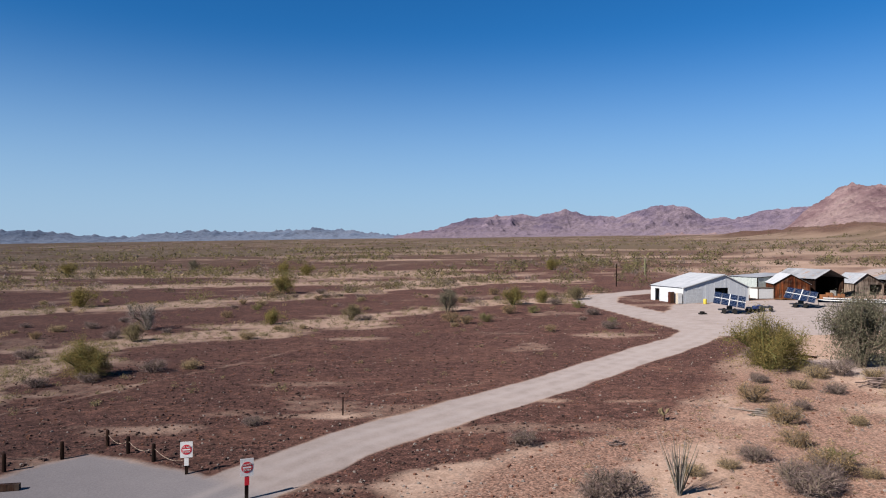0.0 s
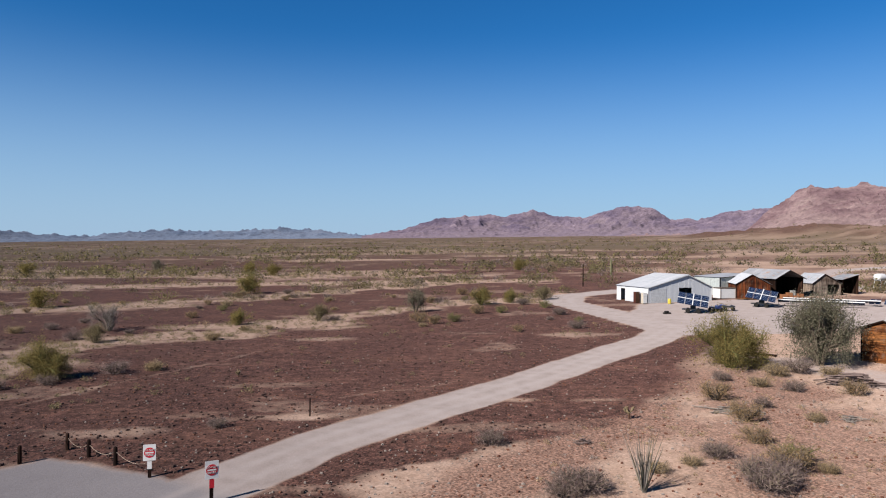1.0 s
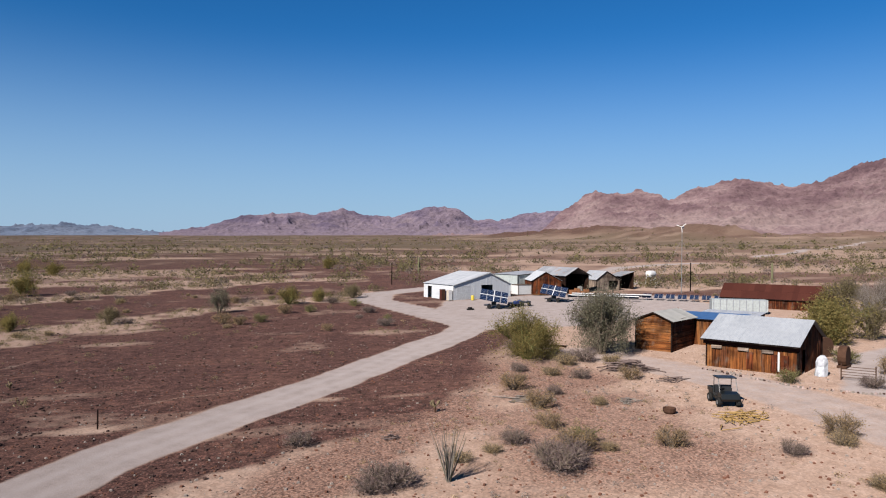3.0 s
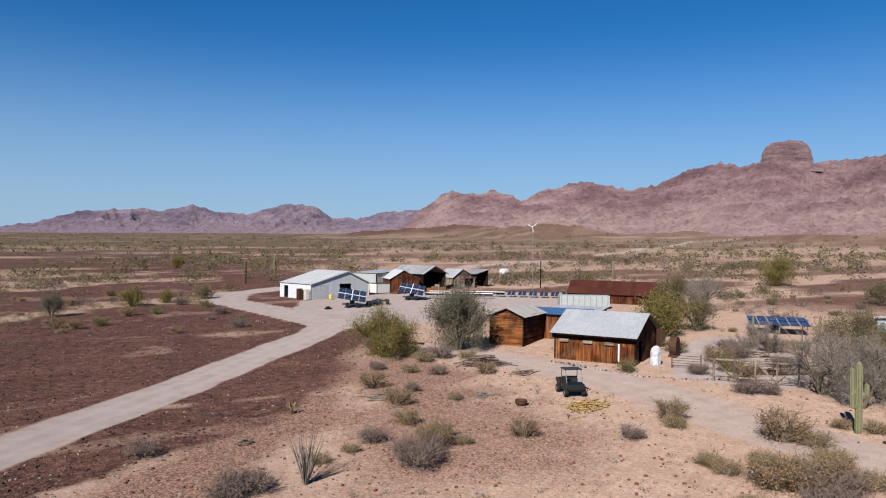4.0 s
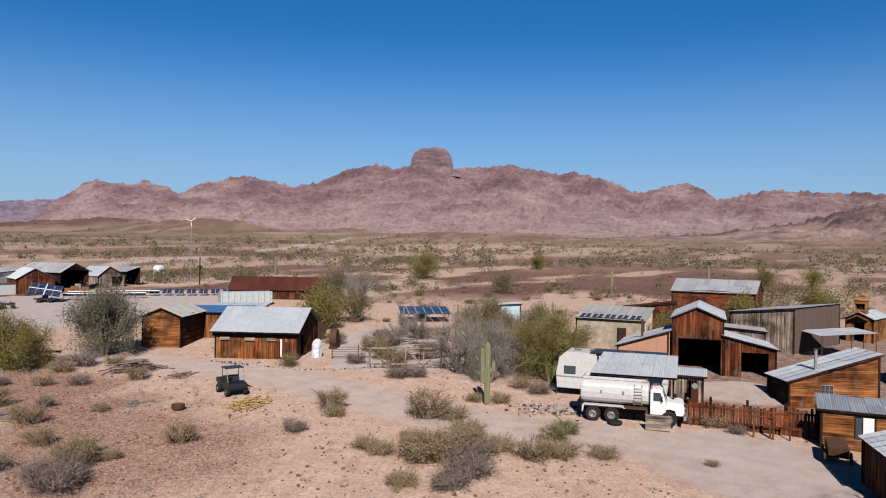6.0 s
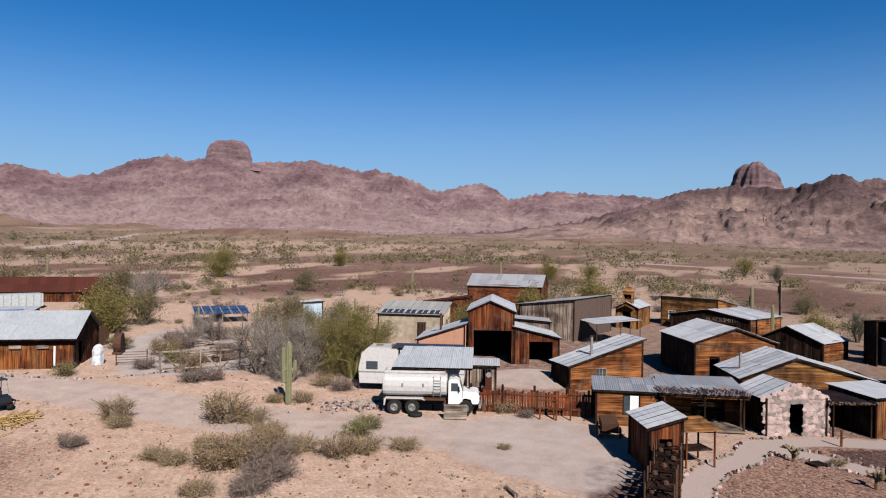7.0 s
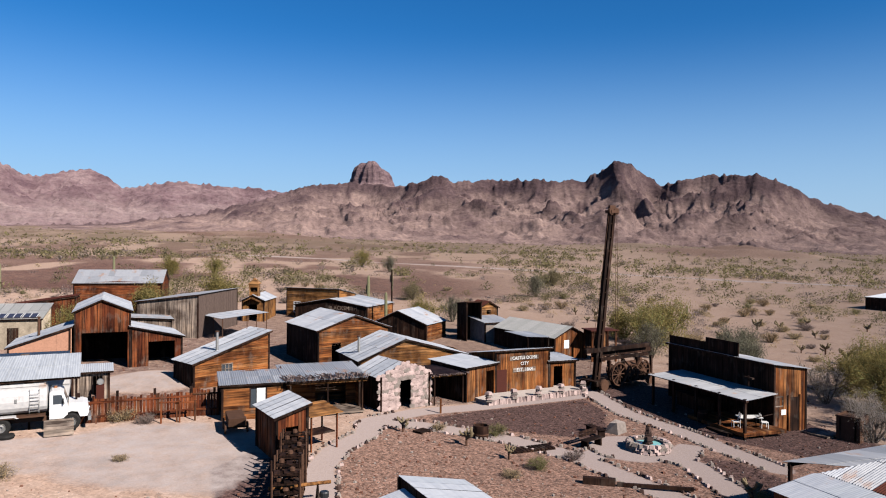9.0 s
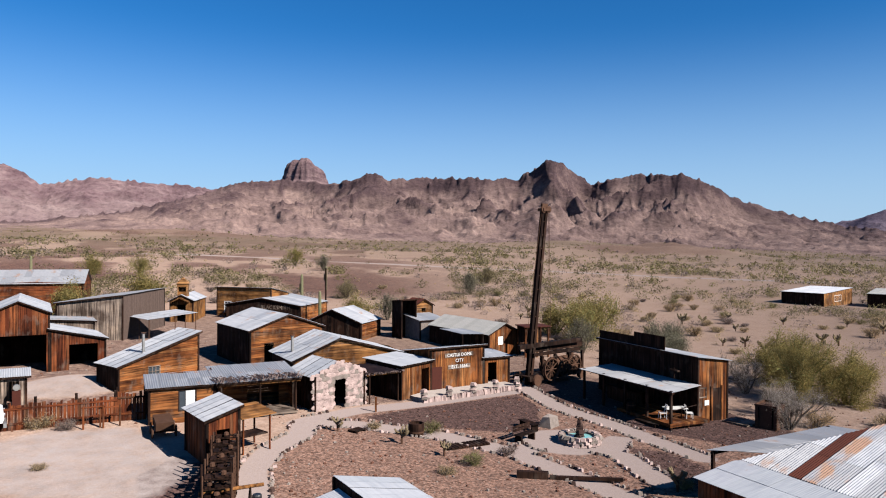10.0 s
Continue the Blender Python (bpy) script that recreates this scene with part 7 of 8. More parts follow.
ob = thing("wagon_wheel", 40.6, 0.0, 20, "rusty spoked wagon wheel leaning on the lean-to", "wheel")
part("rim", Shape().turned([(0.44, -0.04), (0.5, -0.04), (0.5, 0.04), (0.44, 0.04), (0.44, -0.04)], 20, pose(0, 0, 0.55, 75), False), iron, ob)
for i in range(5):
    a = math.pi * i / 5
    part("spoke", Shape().bar((0.46 * math.cos(a), 0.1 * math.sin(a), 0.55 + 0.44 * math.sin(a)), (-0.46 * math.cos(a), -0.1 * math.sin(a), 0.55 - 0.44 * math.sin(a)), 0.025), iron, ob)
for k, (x, y) in enumerate(((37.6, 0.0), (36.4, 0.1), (35.2, 0.1), (34.0, 0.2), (32.8, 0.3), (31.6, 0.4))):
    ob = thing("timber_rack", x, y, 84 + 5 * (k % 3), "stack of dark timber trays and iron scrap", "rack", "timber racks")
    for j in range(5):
        for i in range(3):
            part("slat", Shape().box(-0.62 + 0.42 * i, -0.3, 0.16 + 0.42 * j, -0.36 + 0.42 * i, 0.3, 0.2 + 0.42 * j), dark_and_shade_wood, ob)
        for y in (-0.28, 0.22):
            part("bearer", Shape().box(-0.68, y, 0.09 + 0.42 * j, 0.62, y + 0.06, 0.16 + 0.42 * j), dark_and_shade_wood, ob)
        part("iron_piece", Shape().turned([(0.05, 0), (0.11 + 0.02 * (j % 3), 0.03), (0.12, 0.16), (0.04, 0.2)], 8, pose(-0.3 + 0.29 * ((j + k) % 3), 0.05, 0.2 + 0.42 * j)), iron, ob)
    for sx in (-0.62, 0.58):
        for y in (-0.32, 0.3):
            part("upright", Shape().bar((sx, y, 0), (sx, y, 2.0 + 0.15 * ((k + (y > 0)) % 3)), 0.045), dark_and_shade_wood if y < 0 else iron, ob)
ob = thing("log_beam", 32.4, -0.15, -80, "peeled yellow log across two trestles with a hanging pot", "log")
part("log", Shape().bar((-1.3, 0, 0.95), (1.5, 0, 0.95), 0.09, 0.08, 8), ochre_v, ob)
for x in (-0.9, 0.9):
    part("trestle", Shape().bar((x, -0.35, 0), (x, 0.05, 0.95), 0.05).bar((x, 0.35, 0), (x, -0.05, 0.95), 0.05), dark_and_shade_wood, ob)
part("pot", Shape().turned([(0.12, 0.2), (0.22, 0.3), (0.22, 0.5), (0.18, 0.55)], 12, pose(1.2, 0, 0)), black_paint, ob)
ob = thing("barrel_cart", 45.2, 3.6, 10, "rusty iron wagon bed on the lot's edge", "cart")
part("bed", Shape().prism([(-1.0, 0.5), (1.0, 0.5), (1.2, 1.0), (-1.2, 1.0)], -0.5, 0.5), iron, ob)
for sx in (-0.6, 0.6):
    part("axle", Shape().bar((sx, -0.7, 0.35), (sx, 0.7, 0.35), 0.05), iron, ob)
for sx in (-0.6, 0.6):
    for sy in (-0.65, 0.65):
        part("wheel", Shape().turned([(0.04, -0.04), (0.33, -0.05), (0.35, 0), (0.33, 0.05), (0.04, 0.04)], 14, pose(sx, sy, 0.35, 90)), iron, ob)

# stone house front
house = bpy.data.objects["stone_house"]
r_ = random.Random(12)
top = lambda u: 2.45 + 0.85 * (u / 1.92 if u < 1.92 else (4.0 - u) / 2.08)


def rubble(u, z, size, out):
    """A rough six-sided stone set in a wall face."""
    s, k = Shape(), 7
    turn = r_.uniform(0, 6.3)
    q = [(turn + 2 * math.pi * (i + r_.uniform(-0.25, 0.25)) / k, size * r_.uniform(0.8, 1.2)) for i in range(k)]
    for f, o in ((1.0, 0.0), (0.95, -out * 0.65), (0.6, -out)):
        s.v += [(u + f * r0 * math.cos(a) * 1.15, o, z + f * r0 * math.sin(a) * 0.9) for a, r0 in q]
    for lv in (0, 1):
        s.f += [(lv * k + i, lv * k + (i + 1) % k, lv * k + k + (i + 1) % k, lv * k + k + i) for i in range(k)]
    s.f.append(tuple(range(2 * k, 3 * k)))
    return s


for row in range(14):
    for col in range(16):
        u, z = -0.1 + 0.29 * (col + 0.5 * (row % 2)) + r_.uniform(-0.06, 0.06), -0.2 + 0.26 * row + r_.uniform(-0.05, 0.05)
        if u < 4.15 and z < top(min(max(u, 0), 4)) + 0.02 and not (1.43 < u < 2.57 and z < 2.05):
            part("stone", rubble(u, z, r_.uniform(0.17, 0.26), r_.uniform(0.025, 0.065)), (stone_pink, stone_pink, stone_pink, stone_grey)[r_.randrange(4)], house)

# city front: sign, annexes, porch wall
city = bpy.data.objects["city_hall"]
for text, z, size in (("CASTLE DOME", 2.78, 0.36), ("CITY", 2.32, 0.36), ("EST. 1864", 1.84, 0.38)):
    w = {"CASTLE DOME": 2.7, "CITY": 1.15, "EST. 1864": 2.1}[text]
    if text != "CITY":
        part("sign_board", Shape().box(2.6 - w / 2, -0.07, z - 0.16, 2.6 + w / 2, -0.04, z + 0.16), grey_h, city)
    flat_text(text, size, white_paint, city, pose(2.6, -0.09, z, 90), "lettering")
part("top_board", Shape().box(-0.05, -0.09, 3.28, 5.05, -0.03, 3.42), dark_and_shade_wood, city)
part("side_door", Shape().box(0.05, -0.09, 0.0, 0.95, -0.04, 1.95), rust_sheet, city)
# left wall coloured dark here too, in place of its shade
building("west_annex", "board annex with a white roof and an open door", (51.0, -12.4), -54, 3.5, 3.5, "sy", 2.55, 2.75, 0.5, {"*": wood_v, "l": dark_and_shade_wood}, white_sheet, True, {"f": [(2.4, 3.3, -0.35, 2.0)]}, category="annex", single="f")
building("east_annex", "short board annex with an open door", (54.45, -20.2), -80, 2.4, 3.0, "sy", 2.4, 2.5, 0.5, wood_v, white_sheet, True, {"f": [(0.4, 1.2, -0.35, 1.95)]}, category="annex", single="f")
ob = thing("brush_ramada", 50.3, -9.8, -72, "dark brush-roofed ramada on posts", "ramada")
for x in (0.1, 2.5):
    for y in (0, 2.8):
        part("post", Shape().bar((x, y, -0.2), (x, y, 2.1), 0.07), dark_and_shade_wood, ob)
r_ = random.Random(5)
for i in range(80):
    x = r_.uniform(-0.2, 2.8)
    part("roof_stick", Shape().bar((x, -0.4, 2.15 + r_.uniform(0, 0.15)), (x + r_.uniform(-0.6, 0.6), 3.1, 2.25 + r_.uniform(0, 0.15)), 0.04, sides=3), mauve_twig, ob)
part("beam", Shape().box(-0.1, -0.05, 2.02, 2.7, 0.05, 2.12), ochre_h, ob)
part("back_wall", Shape().box(-0.1, 2.8, -0.2, 2.7, 2.86, 2.1), dark_and_shade_wood, ob)
L = math.hypot(3.0, 9.0)
ob = thing("porch_wall", 50.0, -13.8, math.degrees(math.atan2(-8.9, 3.0)), "low pink stone wall with five small pillars", "wall")
part("deck", Shape().box(0.0, 0.12, -0.2, L, 2.6, 0.24), concrete, ob)
r_ = random.Random(15)
x = 0.0
while x < L:
    w = r_.uniform(0.22, 0.4)
    part("stone", Shape().stone(x + w / 2, 0, 0.12, w * 1.1, 0.34, 0.42, r_), stone_pink, ob)
    x += w
for i in range(5):
    q = 0.1 + i * (L - 0.4) / 4
    for j in range(4):
        part("pillar_stone", Shape().stone(q + r_.uniform(-0.03, 0.03), 0, 0.36 + 0.17 * j, 0.5 - 0.04 * (j == 2), 0.5, 0.22, r_), stone_pink if j % 2 else stone_grey, ob)

# church, awning, blacksmith
church = bpy.data.objects["church"]
part("porch_roof", Shape().prism([(0.35, 2.55), (1.4, 3.05), (2.5, 2.55), (2.5, 2.63), (1.4, 3.15), (0.35, 2.63)], -0.9, 0.05), ochre_h, church)
t = part("bell_tower", Shape().box(0.85, 0.25, 3.1, 0.95, 1.45, 4.9).box(1.95, 0.25, 3.1, 2.05, 1.45, 4.9).box(0.95, 0.25, 3.1, 1.95, 0.33, 3.9).box(0.85, 1.37, 3.1, 2.05, 1.45, 4.9).box(0.8, 0.2, 4.5, 2.1, 0.33, 4.9), ochre_h, church)
part("bell", Shape().turned([(0.26, 4.05), (0.2, 4.2), (0.12, 4.4), (0.03, 4.45)], 12, pose(1.45, 0.8, 0)), iron, t)
part("spire", Shape().hexa([(0.7, 0.1, 4.9), (2.2, 0.1, 4.9), (2.2, 1.6, 4.9), (0.7, 1.6, 4.9), (1.4, 0.8, 5.75), (1.5, 0.8, 5.75), (1.5, 0.9, 5.75), (1.4, 0.9, 5.75)]), ochre_h, t)
ob = thing("metal_awning", 85.6, 10.6, -152, "pale metal awning on thin posts", "awning")
sheets(ob, (0, 0, 2.35), (5.6, 0, 2.35), (5.6, 5.6, 2.75), (0, 5.6, 2.75), zinc)
for x in (0.2, 2.8, 5.4):
    for y in (0.2, 5.4):
        part("post", Shape().bar((x, y, -0.2), (x, y, 2.35 + 0.07 * y), 0.05), iron, ob)
smith = bpy.data.objects["blacksmith_shop"]
flat_text("BLACKSMITH", 0.75, grey_v, smith, pose(7.4, -0.06, 1.75, 90), "lettering")
store = bpy.data.objects["western_store"]
sp_f = lambda u, o, z: (u, -o, z)
window(store, sp_f, 1.2, 2.2, 0.6, 2.1, white_paint, (1, 1))
leaf_door(store, sp_f, 5.2, 6.2, 0, 2.1, white_paint)
tower, sp = building("water_tower_shed", "narrow dark shed standing on a tall frame", (80.6, -19.6), -72, 2.0, 2.0, "sy", 4.6, 4.4, 0.5, dark_and_shade_wood, rust_sheet, True, faces="rbl", category="tower")
building("lookout_hut", "little ochre board hut with a rusty roof", (84.5, -22.2), -72, 2.6, 2.4, "gy", 3.6, 4.3, 0.5, ochre_h, rust_sheet, False, {"f": [(1.0, 1.6, 2.7, 3.2)]}, category="hut")
building("stone_ruin", "low stone-walled shed with a metal roof", (79.6, -21.6), -72, 3.4, 3.4, "sy", 2.3, 2.7, 0.5, stone_grey, zinc, True, category="ruin", width=0.5)
assay = bpy.data.objects["assay_office"]
leaf_door(assay, sp_f, 1.2, 1.85, 1.0, 1.85, white_paint)
ob = thing("lean_roof", 67.2, -22.6, -72, "grey metal lean-to roof beside the tan roof", "roof")
sheets(ob, (0, 0, 2.5), (3.0, 0, 2.3), (3.0, 4.0, 2.4), (0, 4.0, 2.6), zinc)
for x in (0.2, 2.8):
    for y in (0.2, 3.8):
        part("post", Shape().bar((x, y, -0.2), (x, y, 2.3), 0.05), dark_and_shade_wood, ob)
ob = thing("hoist_cabin", 67.0, -29.4, -88, "raised wooden hoist cabin with open sides", "cabin")
for x in (0, 1.3, 2.6):
    for y in (0, 1.8):
        part("post", Shape().box(x - 0.09, y - 0.09, -0.2, x + 0.09, y + 0.09, 3.1), wood_v, ob)
part("floor", Shape().box(-0.1, -0.1, 1.05, 2.7, 1.9, 1.2), dark_and_shade_wood, ob)
part("back_wall", Shape().box(0.09, 1.75, 1.2, 2.5, 1.8, 3.0), dark_and_shade_wood, ob)
part("roof", Shape().box(-0.25, -0.25, 3.1, 2.85, 2.05, 3.2), rust_sheet, ob)

building("brown_lean_to", "dark brown lean-to beside the long barn", (88.0, 31.5), -80, 6.5, 4.0, "sx", 3.0, 3.9, 0.5, red_v, rust_sheet, category="lean-to")
building("striped_roof_shed", "low shed with a striped rusty roof behind the barn", (76.5, 17.5), -75, 5.0, 4.0, "sx", 3.1, 2.7, 0.5, grey_v, zinc_old, category="shed")
stc = bpy.data.objects["stucco_house"]
roof_glass = plain("brown_roof_glass", (0.045, 0.036, 0.034), 0.2, vary=0.3)
for i in range(5):
    x0 = 0.3 + 1.4 * i
    strip = part("roof_panel", Shape().hexa([(x, y, 3.0 + 0.2 * y + z) for z in (0, 0.05) for x, y in ((x0, -0.1), (x0 + 1.3, -0.1), (x0 + 1.3, 1.25), (x0, 1.25))]), roof_glass, stc, "dark glass roof panel")
    for k in (0.0, 0.62, 1.24):
        part("glazing_bar", Shape().hexa([(x, y, 3.055 + 0.2 * y + z) for z in (0, 0.03) for x, y in ((x0 + k, -0.1), (x0 + k + 0.05, -0.1), (x0 + k + 0.05, 1.25), (x0 + k, 1.25))]), white_paint, strip)
leaf_door(stc, sp_f, 4.6, 5.6, -0.1, 2.0, dark_and_shade_wood)
barn = bpy.data.objects["barn"]
# added dark panel, blocks the light slits of the back wall
part("partition", Shape().box(0.1, 5.0, -0.3, 4.2, 5.06, 4.8), dark_and_shade_wood, barn)
wing = bpy.data.objects["barn_wing"]
# same added panel, keeps the inside of the wing dark
part("partition", Shape().box(0.1, 4.0, -0.3, 4.1, 4.06, 2.4), dark_and_shade_wood, wing)
# ---------- drilling rig, saloon, garden ----------
rig = thing("drill_rig", 54.5, -24.2, -66, "old cable drilling rig with a tall leaning timber mast", "drill rig")
lean = (-0.25, 0.0)
for dx in (-0.22, 0.22):
    part("mast_leg", Shape().box(-0.13, -0.14, 0, 0.13, 0.14, 15.0, Matrix.Translation((dx, 0, 0)) @ pose(0, 0, 0, 0, 7.1, 0)), dark_and_shade_wood, rig)
for i in range(12):
    z = 1.0 + 1.15 * i
    part("rung", Shape().bar((z * 0.1245 - 0.22, -0.05, z), (z * 0.1245 + 0.22, -0.05, z + 0.1), 0.04), iron, rig)
part("crown", Shape().box(1.4, -0.35, 14.6, 2.35, 0.35, 14.85).box(1.5, -0.1, 14.85, 2.2, 0.1, 15.25), iron, rig)
for dx in (1.55, 2.15):
    part("sheave", Shape().turned([(0.05, -0.06), (0.3, -0.07), (0.26, 0), (0.3, 0.07), (0.05, 0.06)], 14, pose(dx, -0.2, 14.75, 90)), iron, rig)
for x0, x1 in ((2.25, 2.7), (2.35, 3.1), (1.4, -0.4)):
    part("cable", Shape().bar((x0, -0.1, 14.6), (x1, 0.2, 1.6), 0.022, sides=4), iron, rig)
part("main_beam", Shape().box(0.3, 0.3, 2.55, 7.6, 0.65, 2.95), dark_and_shade_wood, rig)
part("main_beam", Shape().box(0.3, -0.35, 2.35, 6.4, -0.1, 2.6), dark_and_shade_wood, rig)
part("sill", Shape().box(-0.8, -0.9, 0.45, 6.5, -0.65, 0.75), dark_and_shade_wood, rig)
part("sill", Shape().box(-0.8, 0.75, 0.45, 6.5, 1.0, 0.75), dark_and_shade_wood, rig)
for x in (0.9, 2.6, 4.4, 6.2):
    part("upright", Shape().box(x - 0.1, -0.85, 0.7, x + 0.1, -0.65, 2.4), dark_and_shade_wood, rig)
    part("upright", Shape().box(x - 0.1, 0.75, 0.7, x + 0.1, 0.95, 2.6), dark_and_shade_wood, rig)
for x, z, q in ((1.7, 1.25, 0.95), (3.4, 1.2, 0.75), (4.7, 1.35, 0.9)):
    w = part("bull_wheel", Shape().turned([(q - 0.09, -0.09), (q, -0.1), (q, 0.1), (q - 0.09, 0.09), (q - 0.09, -0.09)], 22, pose(x, -1.05, z, 90), False), iron, rig)
    for i in range(5):
        a = math.pi * i / 5
        part("spoke", Shape().bar((x + q * math.cos(a), -1.05, z + q * math.sin(a)), (x - q * math.cos(a), -1.05, z - q * math.sin(a)), 0.04), iron, w)
part("drum", Shape().turned([(0.5, -0.7), (0.5, -0.6), (0.3, -0.6), (0.3, 0.6), (0.5, 0.6), (0.5, 0.7)], 16, pose(2.6, 0, 1.3, 90)), iron, rig)
part("boiler", Shape().turned([(0.1, -1.3), (0.5, -1.25), (0.55, -1.1), (0.55, 1.1), (0.5, 1.25), (0.1, 1.3)], 16, pose(4.2, 0.1, 1.45, 0, 90)), iron, rig)
for i in range(9):
    part("deck_plank", Shape().box(-0.7 + 0.8 * i, -0.85, 0.75, 0.0 + 0.8 * i, 0.95, 0.82), dark_and_shade_wood, rig)
for x0, x1 in ((0.9, 2.6), (4.4, 2.6), (6.2, 4.4)):
    part("cross_brace", Shape().bar((x0, -0.78, 0.8), (x1, -0.78, 2.35), 0.07, sides=4), dark_and_shade_wood, rig)
part("walking_beam", Shape().box(-1.2, -0.15, 3.05, 6.9, 0.2, 3.4), dark_and_shade_wood, rig)
part("engine", Shape().box(5.2, -0.45, 0.75, 6.3, 0.5, 1.75).box(5.4, -0.2, 1.75, 5.7, 0.1, 2.2), iron, rig)
for x in (0.0, 5.8):
    for y in (-0.95, 1.05):
        part("road_wheel", Shape().turned([(0.1, -0.12), (0.46, -0.13), (0.5, 0), (0.46, 0.13), (0.1, 0.12)], 16, pose(x, y, 0.5, 90)), iron, rig)

sal = bpy.data.objects["saloon"]
s = Shape()
boards(s, 0.0, 4.2, lambda u: 5.05, [], True, lambda u, o, z: (u, -o - 0.03, z), 0.2, 4.3)
boards(s, 4.2, 7.6, lambda u: 5.4, [], True, lambda u, o, z: (u, -o - 0.03, z), 0.2, 4.3)
tagged(part("parapet", s, dark_and_shade_wood, sal), kind="stuff")
sheets(sal, (2.2, -3.7, 2.45), (12.0, -3.4, 2.45), (11.2, -0.08, 2.5), (1.6, -0.08, 2.5), zinc_old, 0.8)
for x in (2.4, 4.8, 7.2, 9.5, 11.8):
    part("porch_post", Shape().box(x - 0.08, -3.4, -0.3, x + 0.08, -3.25, 2.5), dark_and_shade_wood, sal)
part("porch_beam", Shape().box(2.2, -3.42, 2.32, 12.0, -3.24, 2.44), dark_and_shade_wood, sal)
for i in range(14):
    part("deck_board", Shape().box(6.5, -3.45 + 0.245 * i, 0.12, 11.9, -3.22 + 0.245 * i, 0.34), wood_h, sal)
part("step", Shape().box(9.0, -3.95, -0.2, 11.0, -3.5, 0.15), dark_and_shade_wood, sal)
sp_r = lambda u, o, z: (10.8 + o, u, z)
window(sal, sp_r, 0.15, 0.7, 1.6, 2.2, grey_h, (0, 0), panel_pale)
part("notice", Shape().box(10.815, 0.6, 1.0, 10.835, 1.0, 1.35), white_paint, sal)
# dark panel stands for the shade inside the open side doorway
part("side_door", Shape().box(10.8, 1.3, -0.1, 10.86, 2.1, 2.15), dark_and_shade_wood, sal)
part("door_jamb", Shape().box(10.8, 1.15, -0.2, 10.9, 1.3, 2.3).box(10.8, 2.1, -0.2, 10.9, 2.25, 2.3), wood_v, sal)
part("rail", Shape().bar((11.6, -3.3, 1.1), (10.8, -0.1, 1.1), 0.03), dark_and_shade_wood, sal)
part("roof_lamp", Shape().bar((9.6, -1.0, 2.8), (9.6, -1.0, 3.5), 0.06).box(9.2, -1.1, 3.3, 10.0, -0.9, 3.4), dark_and_shade_wood, sal)


def chair(x, y, turn):
    ob = thing("porch_chair", x, y, turn, "white-painted wooden chair on the saloon porch", "chair", "porch chairs", 0.36)
    part("seat", Shape().box(-0.22, -0.22, 0.42, 0.22, 0.22, 0.46), white_paint, ob)
    for sx in (-0.2, 0.2):
        part("leg", Shape().bar((sx, -0.2, 0), (sx, -0.2, 0.42), 0.022), white_paint, ob)
        part("leg", Shape().bar((sx, 0.22, 0), (sx, 0.2, 0.42), 0.022), white_paint, ob)
        part("back_post", Shape().bar((sx, 0.2, 0.46), (sx, 0.27, 0.98), 0.022), white_paint, ob)
    for z in (0.62, 0.76, 0.9):
        part("back_slat", Shape().box(-0.2, 0.215 + 0.12 * (z - 0.5), z, 0.2, 0.235 + 0.12 * (z - 0.5), z + 0.08), white_paint, ob)


chair(41.3, -28.2, 165)
chair(40.9, -30.0, -20)
ob = thing("porch_table", 41.2, -29.1, 80, "white-topped table between the chairs", "table", "", 0.36)
part("top", Shape().box(-0.75, -0.4, 0.72, 0.75, 0.4, 0.76), white_paint, ob)
for sx in (-0.6, 0.6):
    for sy in (-0.3, 0.3):
        part("leg", Shape().bar((sx, sy, 0), (sx, sy, 0.72), 0.035), dark_and_shade_wood, ob)
part("counter", Shape().box(2.6, -1.3, -0.2, 6.0, -0.7, 1.05).box(2.5, -1.4, 1.05, 6.1, -0.6, 1.12), dark_and_shade_wood, sal, "dark plank bar counter")
for x, y in ((44.6, -27.6), (43.9, -27.4)):
    ob = thing("barrel", x, y, 0, "dark wooden barrel under the porch roof", "barrel", "barrels")
    part("staves", Shape().turned([(0.26, 0), (0.34, 0.3), (0.35, 0.45), (0.34, 0.6), (0.27, 0.9)], 16), dark_and_shade_wood, ob)
    for z, q in ((0.2, 0.325), (0.68, 0.335)):
        part("hoop", Shape().turned([(q, z), (q + 0.012, z), (q + 0.012, z + 0.06), (q, z + 0.06), (q, z)], 16, None, False), iron, ob)
ob = thing("iron_tank", 39.2, -35.2, -60, "black rusted iron tank standing among dry brush", "tank")
part("shell", Shape().box(-0.9, -0.7, 0.0, 0.9, 0.7, 1.5), iron, ob)
part("rim", Shape().box(-0.95, -0.75, 1.5, 0.95, -0.65, 1.6).box(-0.95, 0.65, 1.5, 0.95, 0.75, 1.6).box(-0.95, -0.65, 1.5, -0.85, 0.65, 1.6).box(0.85, -0.65, 1.5, 0.95, 0.65, 1.6), iron, ob)
for sx in (-0.92, 0.92):
    part("strap", Shape().box(sx - 0.02, -0.5, 0.1, sx + 0.02, -0.4, 1.45).box(sx - 0.02, 0.4, 0.1, sx + 0.02, 0.5, 1.45), dark_and_shade_wood, ob)
ob = thing("side_steps", 40.3, -33.4, -70, "grey plank steps and walkway by the saloon", "steps")
for i in range(4):
    part("plank", Shape().box(-0.3 + 0.45 * i, -0.9, 0.02, 0.1 + 0.45 * i, 0.9, 0.12), grey_h, ob)

water = mat("fountain_water", 0.05)
water[1].links.new(ramp(water[1], noise_at(water[1], 3.0), [(0.3, (0.10, 0.26, 0.26)), (0.7, (0.20, 0.42, 0.40))]), water[2].inputs["Base Color"])
bump(water[1], water[2], noise_at(water[1], 6.0), 0.2, 0.02)
